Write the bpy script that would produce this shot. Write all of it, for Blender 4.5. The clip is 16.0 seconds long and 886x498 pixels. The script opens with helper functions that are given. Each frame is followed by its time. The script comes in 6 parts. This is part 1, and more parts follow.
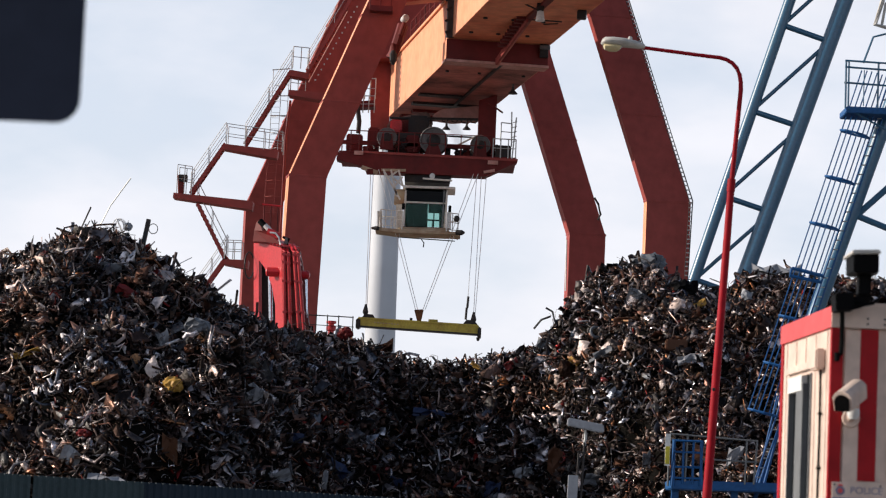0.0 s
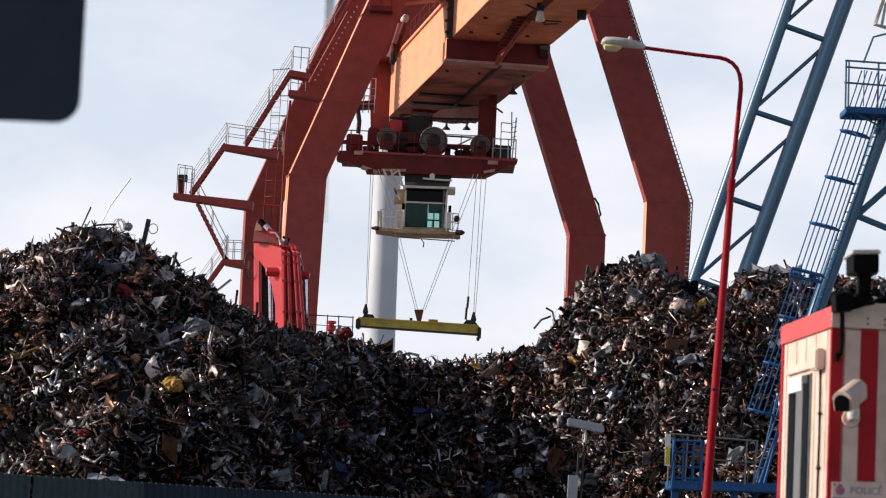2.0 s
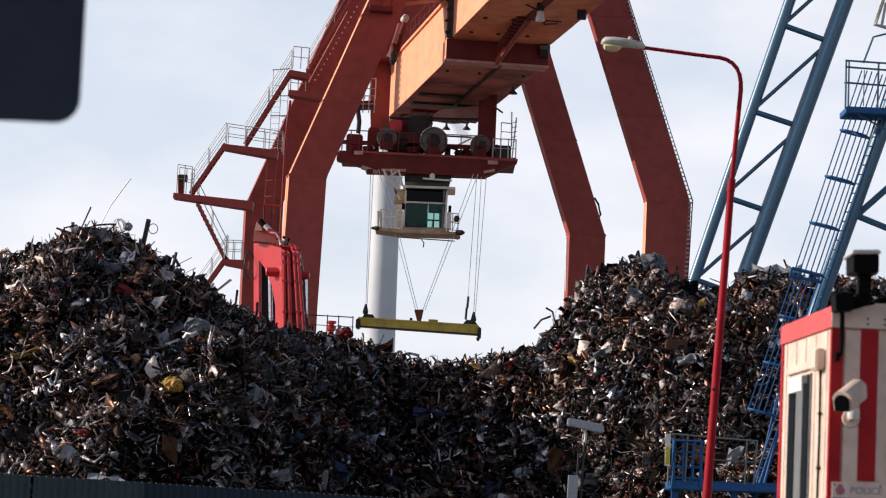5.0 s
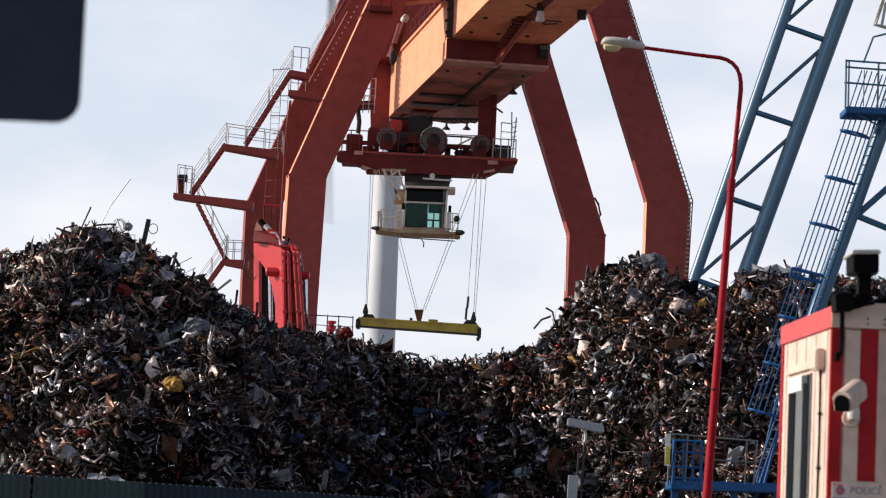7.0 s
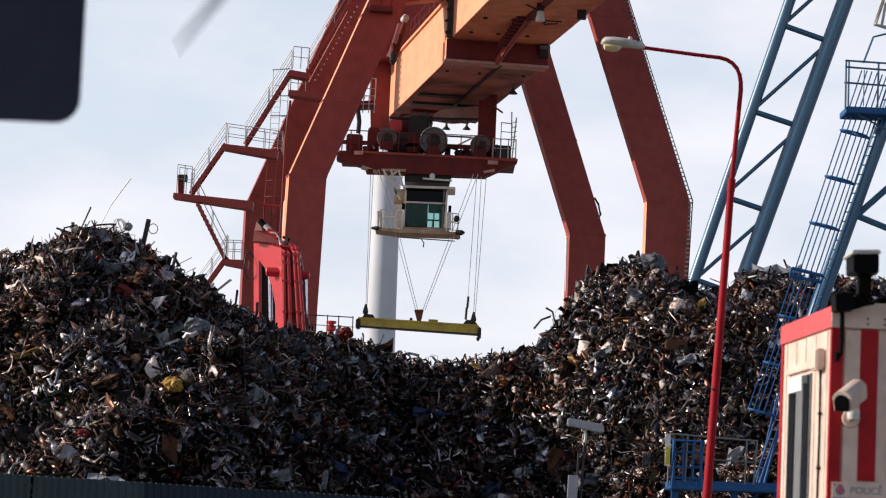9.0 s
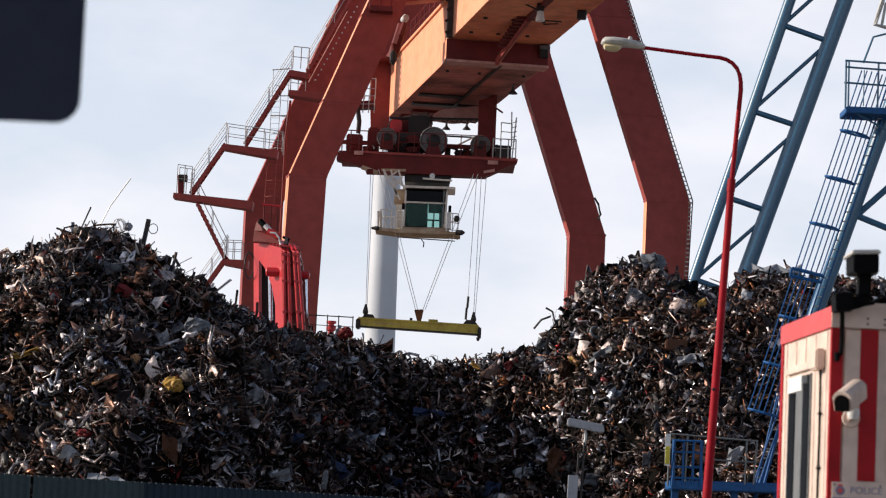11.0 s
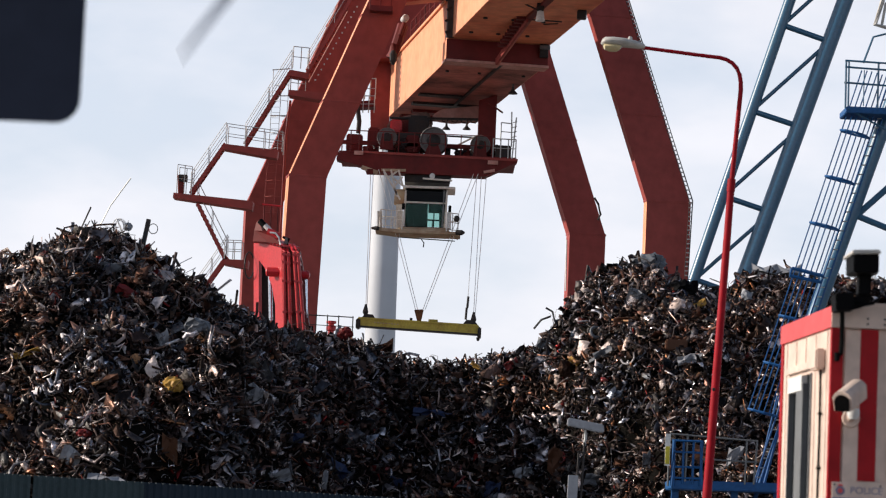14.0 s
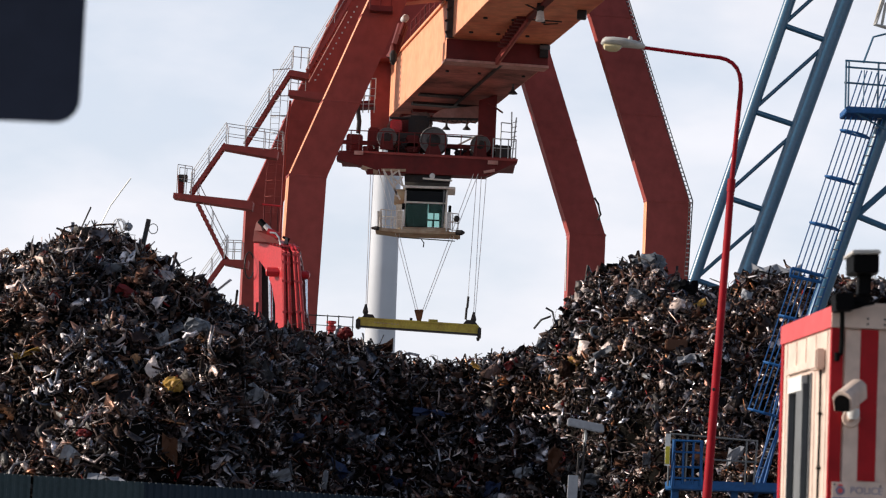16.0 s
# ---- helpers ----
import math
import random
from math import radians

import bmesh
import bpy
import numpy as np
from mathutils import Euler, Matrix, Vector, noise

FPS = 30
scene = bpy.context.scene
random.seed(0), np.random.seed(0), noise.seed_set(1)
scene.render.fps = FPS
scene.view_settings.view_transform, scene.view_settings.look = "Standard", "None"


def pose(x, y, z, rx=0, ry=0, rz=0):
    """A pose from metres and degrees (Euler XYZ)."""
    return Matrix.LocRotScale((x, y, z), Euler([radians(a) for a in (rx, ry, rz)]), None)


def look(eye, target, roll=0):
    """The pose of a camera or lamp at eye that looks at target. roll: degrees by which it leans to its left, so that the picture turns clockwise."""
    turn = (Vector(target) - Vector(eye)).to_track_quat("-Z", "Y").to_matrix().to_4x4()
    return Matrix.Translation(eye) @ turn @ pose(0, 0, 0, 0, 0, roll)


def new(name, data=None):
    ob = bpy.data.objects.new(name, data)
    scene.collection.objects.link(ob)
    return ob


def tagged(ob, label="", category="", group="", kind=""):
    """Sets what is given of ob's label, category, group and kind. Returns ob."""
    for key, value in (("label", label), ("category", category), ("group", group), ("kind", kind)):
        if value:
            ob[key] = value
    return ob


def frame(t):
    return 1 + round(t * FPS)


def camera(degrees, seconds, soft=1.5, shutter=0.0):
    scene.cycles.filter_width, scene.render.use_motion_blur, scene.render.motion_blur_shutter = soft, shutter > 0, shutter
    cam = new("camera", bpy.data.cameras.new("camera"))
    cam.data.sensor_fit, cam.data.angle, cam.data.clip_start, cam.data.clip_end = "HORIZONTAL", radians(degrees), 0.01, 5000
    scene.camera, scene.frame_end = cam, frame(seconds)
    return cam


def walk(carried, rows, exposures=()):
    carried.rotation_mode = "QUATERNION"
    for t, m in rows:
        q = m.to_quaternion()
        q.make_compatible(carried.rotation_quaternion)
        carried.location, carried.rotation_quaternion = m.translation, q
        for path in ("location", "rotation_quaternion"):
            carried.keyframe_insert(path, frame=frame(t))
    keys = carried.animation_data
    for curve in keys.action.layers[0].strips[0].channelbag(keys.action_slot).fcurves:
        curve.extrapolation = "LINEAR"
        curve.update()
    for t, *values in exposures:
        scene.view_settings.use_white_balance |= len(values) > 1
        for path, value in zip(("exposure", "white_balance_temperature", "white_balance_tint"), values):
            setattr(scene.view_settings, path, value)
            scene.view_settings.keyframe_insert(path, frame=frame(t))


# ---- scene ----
from itertools import product

# camera: fixed, long lens, tilted up and leaning slightly
EYE = (0.0, 0.0, 1.7)
cam = camera(18.0, 16.0, 1.2, 1.0)
VIEW = Matrix.Translation(EYE) @ pose(0, 0, 0, 90 + 5.87, 0, 0) @ pose(0, 0, 0, 0, 0, 2.5)
walk(cam, [(0.0, VIEW), (16.0, VIEW)], exposures=[(0.0, 0.1), (16.0, 0.1)])
cam.data.dof.use_dof = True
cam.data.dof.focus_distance = 110.0
cam.data.dof.aperture_fstop = 9.0

# daylight: low sun on one side, square to the view
SUN_DIR = Vector((-0.90, 0.03, 0.37)).normalized()
world = bpy.data.worlds.new("sky")
scene.world = world
world.use_nodes = True
wn, wl = world.node_tree.nodes, world.node_tree.links
wn.clear()
sky = wn.new("ShaderNodeTexSky")
sky.sky_type, sky.sun_disc = "NISHITA", False
sky.sun_elevation = math.asin(SUN_DIR.z)
sky.sun_rotation = math.atan2(SUN_DIR.x, SUN_DIR.y)
sky.air_density, sky.dust_density, sky.ozone_density = 1.0, 1.2, 1.0
wc = wn.new("ShaderNodeTexCoord")
wmap = wn.new("ShaderNodeMapping")
wmap.inputs["Scale"].default_value = (4.0, 4.0, 9.0)
wnoise = wn.new("ShaderNodeTexNoise")
wnoise.inputs["Scale"].default_value, wnoise.inputs["Detail"].default_value = 2.2, 5.0
wramp = wn.new("ShaderNodeValToRGB")
wramp.color_ramp.elements[0].position, wramp.color_ramp.elements[1].position = 0.38, 0.68
wramp.color_ramp.elements[0].color = (0.70, 0.70, 0.70, 1)
wramp.color_ramp.elements[1].color = (0.95, 0.95, 0.95, 1)
wmix = wn.new("ShaderNodeMix")
wmix.data_type = "RGBA"
wtint = wn.new("ShaderNodeValToRGB")
wtint.color_ramp.elements[0].position, wtint.color_ramp.elements[1].position = 0.36, 0.60
wtint.color_ramp.elements[0].color = (0.755, 0.812, 0.935, 1)
wtint.color_ramp.elements[1].color = (0.835, 0.838, 0.905, 1)
wgain = wn.new("ShaderNodeVectorMath")
wgain.operation = "SCALE"
wgain.inputs["Scale"].default_value = 12.2
wbg = wn.new("ShaderNodeBackground")
wbg.inputs["Strength"].default_value = 0.09
wout = wn.new("ShaderNodeOutputWorld")
wl.new(wc.outputs["Generated"], wmap.inputs["Vector"])
wl.new(wmap.outputs["Vector"], wnoise.inputs["Vector"])
wl.new(wnoise.outputs["Fac"], wramp.inputs["Fac"])
wl.new(wnoise.outputs["Fac"], wtint.inputs["Fac"])
wl.new(wtint.outputs["Color"], wgain.inputs[0])
wl.new(wgain.outputs["Vector"], wmix.inputs["B"])
wsep = wn.new("ShaderNodeSeparateXYZ")
whaze = wn.new("ShaderNodeMapRange")   # haze thins out towards the zenith
whaze.interpolation_type = "SMOOTHSTEP"
whaze.inputs["From Min"].default_value, whaze.inputs["From Max"].default_value = 0.15, 0.44
whaze.inputs["To Min"].default_value, whaze.inputs["To Max"].default_value = 1.0, 0.04
wmul = wn.new("ShaderNodeMath")
wmul.operation = "MULTIPLY"
wl.new(wc.outputs["Generated"], wsep.inputs["Vector"])
wl.new(wsep.outputs["Z"], whaze.inputs["Value"])
wl.new(wramp.outputs["Color"], wmul.inputs[0])
wl.new(whaze.outputs["Result"], wmul.inputs[1])
wl.new(wmul.outputs["Value"], wmix.inputs["Factor"])
wl.new(sky.outputs["Color"], wmix.inputs["A"])
wl.new(wmix.outputs["Result"], wbg.inputs["Color"])
wl.new(wbg.outputs["Background"], wout.inputs["Surface"])
sun = new("sun", bpy.data.lights.new("sun", "SUN"))
sun.data.energy, sun.data.angle, sun.data.color = 5.0, radians(0.55), (1.0, 0.90, 0.79)
sun.matrix_world = look(SUN_DIR * 300, (0, 0, 0))


# ---- materials ----
def material(name, base, rough=0.5, metal=0.0, second=None, grain=3.0, stain=0.5, bump=0.15, streak=1.0, amount=0.5, coat=0.0, spec=0.25):
    """Paint or metal with large stains, fine grain and relief. second: the colour of the stains. streak under 1 draws stains out downwards."""
    m = bpy.data.materials.new(name)
    m.use_nodes = True
    nt, nl = m.node_tree.nodes, m.node_tree.links
    b = nt["Principled BSDF"]
    b.inputs["Metallic"].default_value = metal
    b.inputs["Coat Weight"].default_value = coat
    b.inputs["Specular IOR Level"].default_value = spec
    second = second or tuple(c * 0.6 for c in base)
    geo = nt.new("ShaderNodeTexCoord")
    mp = nt.new("ShaderNodeMapping")
    mp.inputs["Scale"].default_value = (1, 1, streak)
    n1 = nt.new("ShaderNodeTexNoise")
    n1.inputs["Scale"].default_value, n1.inputs["Detail"].default_value, n1.inputs["Roughness"].default_value = stain, 6, 0.65
    n2 = nt.new("ShaderNodeTexNoise")
    n2.inputs["Scale"].default_value, n2.inputs["Detail"].default_value = grain * 4, 5
    r1 = nt.new("ShaderNodeMapRange")
    r1.inputs["From Min"].default_value, r1.inputs["From Max"].default_value = 0.42, 0.72
    r1.inputs["To Max"].default_value = amount
    mx = nt.new("ShaderNodeMix")
    mx.data_type = "RGBA"
    mx.inputs["A"].default_value, mx.inputs["B"].default_value = (*base, 1), (*second, 1)
    hsv = nt.new("ShaderNodeHueSaturation")
    r2 = nt.new("ShaderNodeMapRange")
    r2.inputs["From Min"].default_value, r2.inputs["From Max"].default_value = 0.3, 0.7
    r2.inputs["To Min"].default_value, r2.inputs["To Max"].default_value = 0.86, 1.14
    r3 = nt.new("ShaderNodeMapRange")
    r3.inputs["To Min"].default_value, r3.inputs["To Max"].default_value = max(0.04, rough - 0.12), min(1, rough + 0.14)
    bp = nt.new("ShaderNodeBump")
    bp.inputs["Strength"].default_value, bp.inputs["Distance"].default_value = bump, 0.02
    nl.new(geo.outputs["Object"], mp.inputs["Vector"])
    nl.new(mp.outputs["Vector"], n1.inputs["Vector"])
    nl.new(geo.outputs["Object"], n2.inputs["Vector"])
    nl.new(n1.outputs["Fac"], r1.inputs["Value"])
    nl.new(r1.outputs["Result"], mx.inputs["Factor"])
    nl.new(mx.outputs["Result"], hsv.inputs["Color"])
    nl.new(n2.outputs["Fac"], r2.inputs["Value"])
    nl.new(r2.outputs["Result"], hsv.inputs["Value"])
    nl.new(hsv.outputs["Color"], b.inputs["Base Color"])
    nl.new(n1.outputs["Fac"], r3.inputs["Value"])
    nl.new(r3.outputs["Result"], b.inputs["Roughness"])
    nl.new(n2.outputs["Fac"], bp.inputs["Height"])
    nl.new(bp.outputs["Normal"], b.inputs["Normal"])
    return m


def scrap_material(name, stops, gloss, whole=False):
    """Mixed scrap metal: each loose piece draws its own colour, gloss and rust."""
    m = bpy.data.materials.new(name)
    m.use_nodes = True
    nt, nl = m.node_tree.nodes, m.node_tree.links
    b = nt["Principled BSDF"]
    if whole:
        src = nt.new("ShaderNodeObjectInfo").outputs["Random"]
    else:
        src = nt.new("ShaderNodeNewGeometry").outputs["Random Per Island"]
    ramp = nt.new("ShaderNodeValToRGB")
    ramp.color_ramp.interpolation = "CONSTANT"
    while len(ramp.color_ramp.elements) < len(stops):
        ramp.color_ramp.elements.new(0.5)
    for e, (at, c) in zip(ramp.color_ramp.elements, stops):
        e.position, e.color = at, (*c, 1)
    wn1 = nt.new("ShaderNodeTexWhiteNoise")
    wn1.noise_dimensions = "1D"
    add = nt.new("ShaderNodeMath")
    add.operation = "ADD"
    add.inputs[1].default_value = 7.31
    wn2 = nt.new("ShaderNodeTexWhiteNoise")
    wn2.noise_dimensions = "1D"
    nl.new(src, add.inputs[0])
    nl.new(add.outputs["Value"], wn2.inputs["W"])
    co = nt.new("ShaderNodeTexCoord")
    n1 = nt.new("ShaderNodeTexNoise")
    n1.inputs["Scale"].default_value, n1.inputs["Detail"].default_value = 3.5, 6
    r1 = nt.new("ShaderNodeMapRange")
    r1.inputs["From Min"].default_value, r1.inputs["From Max"].default_value = 0.47, 0.62
    r1.inputs["To Max"].default_value = 0.75
    mx = nt.new("ShaderNodeMix")
    mx.data_type = "RGBA"
    mx.inputs["B"].default_value = (0.034, 0.018, 0.012, 1)
    rr = nt.new("ShaderNodeMapRange")
    rr.inputs["To Min"].default_value, rr.inputs["To Max"].default_value = gloss, 0.62
    rm = nt.new("ShaderNodeMapRange")
    rm.inputs["From Min"].default_value, rm.inputs["From Max"].default_value = 0.22, 0.34
    rm.inputs["To Max"].default_value = 0.95
    bp = nt.new("ShaderNodeBump")
    bp.inputs["Strength"].default_value, bp.inputs["Distance"].default_value = 0.85, 0.045
    n2 = nt.new("ShaderNodeTexNoise")
    n2.inputs["Scale"].default_value, n2.inputs["Detail"].default_value = 12, 3
    nl.new(src, ramp.inputs["Fac"])
    nl.new(src, wn1.inputs["W"])
    nl.new(co.outputs["Object"], n1.inputs["Vector"])
    nl.new(co.outputs["Object"], n2.inputs["Vector"])
    nl.new(n1.outputs["Fac"], r1.inputs["Value"])
    nl.new(r1.outputs["Result"], mx.inputs["Factor"])
    n3 = nt.new("ShaderNodeTexNoise")
    n3.inputs["Scale"].default_value, n3.inputs["Detail"].default_value = 0.45, 2
    r3 = nt.new("ShaderNodeMapRange")
    r3.inputs["From Min"].default_value, r3.inputs["From Max"].default_value = 0.40, 0.60
    tint = nt.new("ShaderNodeMix")
    tint.data_type = "RGBA"
    tint.inputs["A"].default_value, tint.inputs["B"].default_value = (0.97, 0.96, 1.03, 1), (1.18, 0.94, 0.82, 1)
    batch = nt.new("ShaderNodeMix")
    batch.data_type, batch.blend_type = "RGBA", "MULTIPLY"
    batch.inputs["Factor"].default_value = 1.0
    nl.new(co.outputs["Object"], n3.inputs["Vector"])
    nl.new(n3.outputs["Fac"], r3.inputs["Value"])
    nl.new(r3.outputs["Result"], tint.inputs["Factor"])
    nl.new(ramp.outputs["Color"], batch.inputs["A"])
    nl.new(tint.outputs["Result"], batch.inputs["B"])
    nl.new(batch.outputs["Result"], mx.inputs["A"])
    nl.new(mx.outputs["Result"], b.inputs["Base Color"])
    nl.new(wn1.outputs["Value"], rr.inputs["Value"])
    nl.new(rr.outputs["Result"], b.inputs["Roughness"])
    nl.new(wn2.outputs["Value"], rm.inputs["Value"])
    nl.new(rm.outputs["Result"], b.inputs["Metallic"])
    nl.new(n2.outputs["Fac"], bp.inputs["Height"])
    nl.new(bp.outputs["Normal"], b.inputs["Normal"])
    return m


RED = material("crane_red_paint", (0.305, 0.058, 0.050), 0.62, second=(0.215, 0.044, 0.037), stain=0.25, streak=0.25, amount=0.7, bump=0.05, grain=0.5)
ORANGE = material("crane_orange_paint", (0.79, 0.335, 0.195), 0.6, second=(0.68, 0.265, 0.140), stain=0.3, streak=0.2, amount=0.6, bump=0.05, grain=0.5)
# undersides: grime, plus bounced light and shade put into the colours
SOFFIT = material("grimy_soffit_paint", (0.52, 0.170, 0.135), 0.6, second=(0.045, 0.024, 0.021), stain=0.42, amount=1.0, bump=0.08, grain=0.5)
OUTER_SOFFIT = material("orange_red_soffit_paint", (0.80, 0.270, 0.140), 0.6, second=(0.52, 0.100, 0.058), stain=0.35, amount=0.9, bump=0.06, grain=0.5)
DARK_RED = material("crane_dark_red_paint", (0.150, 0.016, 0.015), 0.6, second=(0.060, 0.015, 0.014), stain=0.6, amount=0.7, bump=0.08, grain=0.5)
PALE_PINK = material("pale_pink_paint", (0.56, 0.30, 0.26), 0.7, second=(0.36, 0.15, 0.12), stain=0.8, streak=0.3, amount=0.8, grain=1.0)
FADED_RED = material("faded_red_steel", (0.36, 0.085, 0.07), 0.6, second=(0.24, 0.05, 0.04), stain=1.0, grain=1.0)
UNDERSIDE = material("grimy_underside_paint", (0.22, 0.125, 0.105), 0.6, second=(0.05, 0.03, 0.026), stain=0.9, amount=1.0, grain=0.5)
OXIDE = material("dark_orange_rust", (0.16, 0.065, 0.026), 0.8, second=(0.05, 0.025, 0.018), stain=2.5, amount=0.9)
DIGGER = material("excavator_red_paint", (0.47, 0.022, 0.028), 0.34, second=(0.32, 0.012, 0.016), stain=0.8, amount=0.6, bump=0.06, spec=0.4)
GALV = material("galvanised_steel", (0.48, 0.48, 0.475), 0.5, 0.5, second=(0.34, 0.37, 0.36), stain=1.5)
IRON = material("dark_greasy_steel", (0.035, 0.034, 0.036), 0.5, 0.5, second=(0.07, 0.04, 0.025), stain=1.5)
BLACK = material("black_plastic", (0.003, 0.003, 0.0035), 0.6, second=(0.005, 0.005, 0.005), stain=2, spec=0.05)
DRUM = material("grey_drum_steel", (0.15, 0.145, 0.145), 0.55, 0.3, second=(0.08, 0.07, 0.065), stain=2)
ROPE = material("steel_rope", (0.74, 0.73, 0.73), 0.6, 0.0, stain=3)
CAB_WHITE = material("cab_cream_paint", (0.76, 0.72, 0.65), 0.5, second=(0.40, 0.30, 0.20), stain=1.2, streak=0.4, amount=0.6)
RUSTY = material("rusty_cream_deck", (0.46, 0.36, 0.25), 0.7, second=(0.24, 0.12, 0.06), stain=1.5, amount=0.9)
YELLOW = material("spreader_yellow_paint", (0.52, 0.42, 0.075), 0.5, second=(0.28, 0.20, 0.05), stain=1.4, amount=0.8)
TOWER = material("turbine_white_paint", (0.50, 0.52, 0.56), 0.5, second=(0.47, 0.49, 0.53), stain=0.1, bump=0.0, grain=0.03)
BLADE = material("blade_grey_paint", (0.66, 0.68, 0.72), 0.6, second=(0.60, 0.62, 0.66), stain=0.2, bump=0.0, grain=0.03)
BLUE = material("truss_blue_paint", (0.026, 0.105, 0.195), 0.34, second=(0.040, 0.125, 0.195), stain=1.0, amount=0.6, spec=0.6, coat=0.25)
BLUE2 = material("ladder_blue_paint", (0.012, 0.085, 0.245), 0.55, second=(0.02, 0.06, 0.18), stain=1.2, amount=0.6)
POST_RED = material("lamp_post_red_paint", (0.30, 0.003, 0.011), 0.55, second=(0.22, 0.004, 0.011), stain=1.5, amount=0.6, spec=0.15)
LAMP_GREY = material("lamp_grey_shell", (0.46, 0.44, 0.41), 0.5, second=(0.38, 0.36, 0.33), stain=4)
LENS = material("lamp_yellowed_lens", (0.62, 0.52, 0.30), 0.3, second=(0.45, 0.36, 0.2), stain=5)
CREAM = material("cabin_cream_panel", (0.65, 0.510, 0.435), 0.6, second=(0.48, 0.37, 0.31), stain=2.0, streak=0.2, amount=0.5)
CABIN_RED = material("cabin_red_paint", (0.34, 0.005, 0.010), 0.6, second=(0.26, 0.006, 0.010), stain=2.0, amount=0.5)
FASCIA = material("cabin_faded_red_fascia", (0.58, 0.085, 0.090), 0.6, second=(0.48, 0.07, 0.07), stain=3.0, amount=0.5)
FRAME_GREY = material("aluminium_frame", (0.17, 0.175, 0.18), 0.5, 0.3, stain=3)
WHITE = material("white_paint", (0.75, 0.75, 0.74), 0.5, second=(0.55, 0.54, 0.52), stain=2.5, amount=0.5)
SIGN_BLUE = material("sign_blue", (0.02, 0.05, 0.22), 0.4, stain=3)
SIGN_GREY = material("sign_letter_grey", (0.20, 0.19, 0.28), 0.5, stain=3)
SIGN_YELLOW = material("sign_yellow", (0.62, 0.52, 0.06), 0.5, stain=3)
DARK_SIGN = material("sign_dark_back", (0.024, 0.030, 0.052), 0.7, second=(0.018, 0.022, 0.038), stain=4, bump=0.03)
CAP = material("fence_cap_grey", (0.075, 0.095, 0.105), 0.6, stain=4)
FENCE_GREEN = material("fence_grey_green_sheet", (0.036, 0.060, 0.066), 0.6, second=(0.022, 0.036, 0.042), stain=1.0, streak=0.3, amount=0.7)
FENCE_BLUE = material("fence_dark_blue_sheet", (0.007, 0.021, 0.038), 0.6, second=(0.005, 0.013, 0.024), stain=1.0, streak=0.3, amount=0.7)
CONCRETE = material("quay_concrete", (0.17, 0.16, 0.145), 0.9, second=(0.12, 0.11, 0.10), stain=0.2, grain=8, bump=0.4)
# near black, so that gaps between scrap pieces read as shaded
CORE_SHADE = material("dark_core_shade", (0.004, 0.0035, 0.003), 0.95, second=(0.010, 0.007, 0.005), stain=1.0, grain=6, bump=0.8, spec=0.05)
HOUSING = material("dull_white_housing", (0.34, 0.35, 0.38), 0.6, second=(0.22, 0.22, 0.24), stain=3)
HOSE = material("pale_hose", (0.60, 0.58, 0.58), 0.45, stain=4)
CHROME = material("hydraulic_rod", (0.55, 0.60, 0.70), 0.18, 0.9, stain=2)
GLASS = bpy.data.materials.new("tinted_glass")
GLASS.use_nodes = True
gb = GLASS.node_tree.nodes["Principled BSDF"]
gb.inputs["Base Color"].default_value = (0.34, 0.62, 0.55, 1)
gb.inputs["Roughness"].default_value = 0.03
gb.inputs["Transmission Weight"].default_value = 0.92
gb.inputs["IOR"].default_value = 1.1
DARK_GLASS = bpy.data.materials.new("dark_window_glass")
DARK_GLASS.use_nodes = True
gb = DARK_GLASS.node_tree.nodes["Principled BSDF"]
gb.inputs["Base Color"].default_value = (0.010, 0.012, 0.014, 1)
gb.inputs["Roughness"].default_value = 0.06
gb.inputs["Specular IOR Level"].default_value = 0.04

STOPS = [(0.0, (0.006, 0.005, 0.005)), (0.17, (0.019, 0.015, 0.013)), (0.33, (0.050, 0.034, 0.028)), (0.45, (0.125, 0.075, 0.058)),
         (0.54, (0.046, 0.040, 0.040)), (0.63, (0.28, 0.255, 0.25)), (0.72, (0.20, 0.110, 0.082)), (0.79, (0.10, 0.115, 0.14)),
         (0.84, (0.58, 0.555, 0.55)), (0.905, (0.022, 0.032, 0.060)), (0.925, (0.84, 0.83, 0.83)), (0.965, (0.17, 0.020, 0.018)), (0.978, (0.24, 0.115, 0.055))]
DULL_STOPS = [(0.0, (0.006, 0.005, 0.005)), (0.2, (0.02, 0.015, 0.013)), (0.4, (0.05, 0.028, 0.02)), (0.58, (0.04, 0.04, 0.043)), (0.74, (0.10, 0.088, 0.082)), (0.88, (0.12, 0.06, 0.04)), (0.95, (0.15, 0.14, 0.135))]
SCRAP = scrap_material("mixed_scrap_metal", STOPS, 0.10)
SCRAP_ONE = scrap_material("single_scrap_metal", DULL_STOPS, 0.42, True)


# ---- mesh helpers ----
def V(p):
    return Vector(p)


def thing(name, base, label, category, group="", kind=""):
    ob = new(name)
    ob.empty_display_size = 0.2
    ob.location = base
    ob["base"] = tuple(base)
    return tagged(ob, label, category, group, kind)


def root(ob):
    while ob.parent:
        ob = ob.parent
    return ob


def part(name, bm, mat, parent, label="", smooth=False):
    """One mesh under a thing or a part; its points are given in the world."""
    base = Vector(root(parent).location)
    bmesh.ops.translate(bm, vec=-base, verts=bm.verts)
    me = bpy.data.meshes.new(name)
    bm.to_mesh(me)
    bm.free()
    for mm in mat if isinstance(mat, (list, tuple)) else [mat]:
        me.materials.append(mm)
    if smooth:
        for p in me.polygons:
            p.use_smooth = True
        me.set_sharp_from_angle(angle=radians(40))
    ob = new(name, me)
    ob.parent = parent
    if label:
        tagged(ob, label)
    return ob


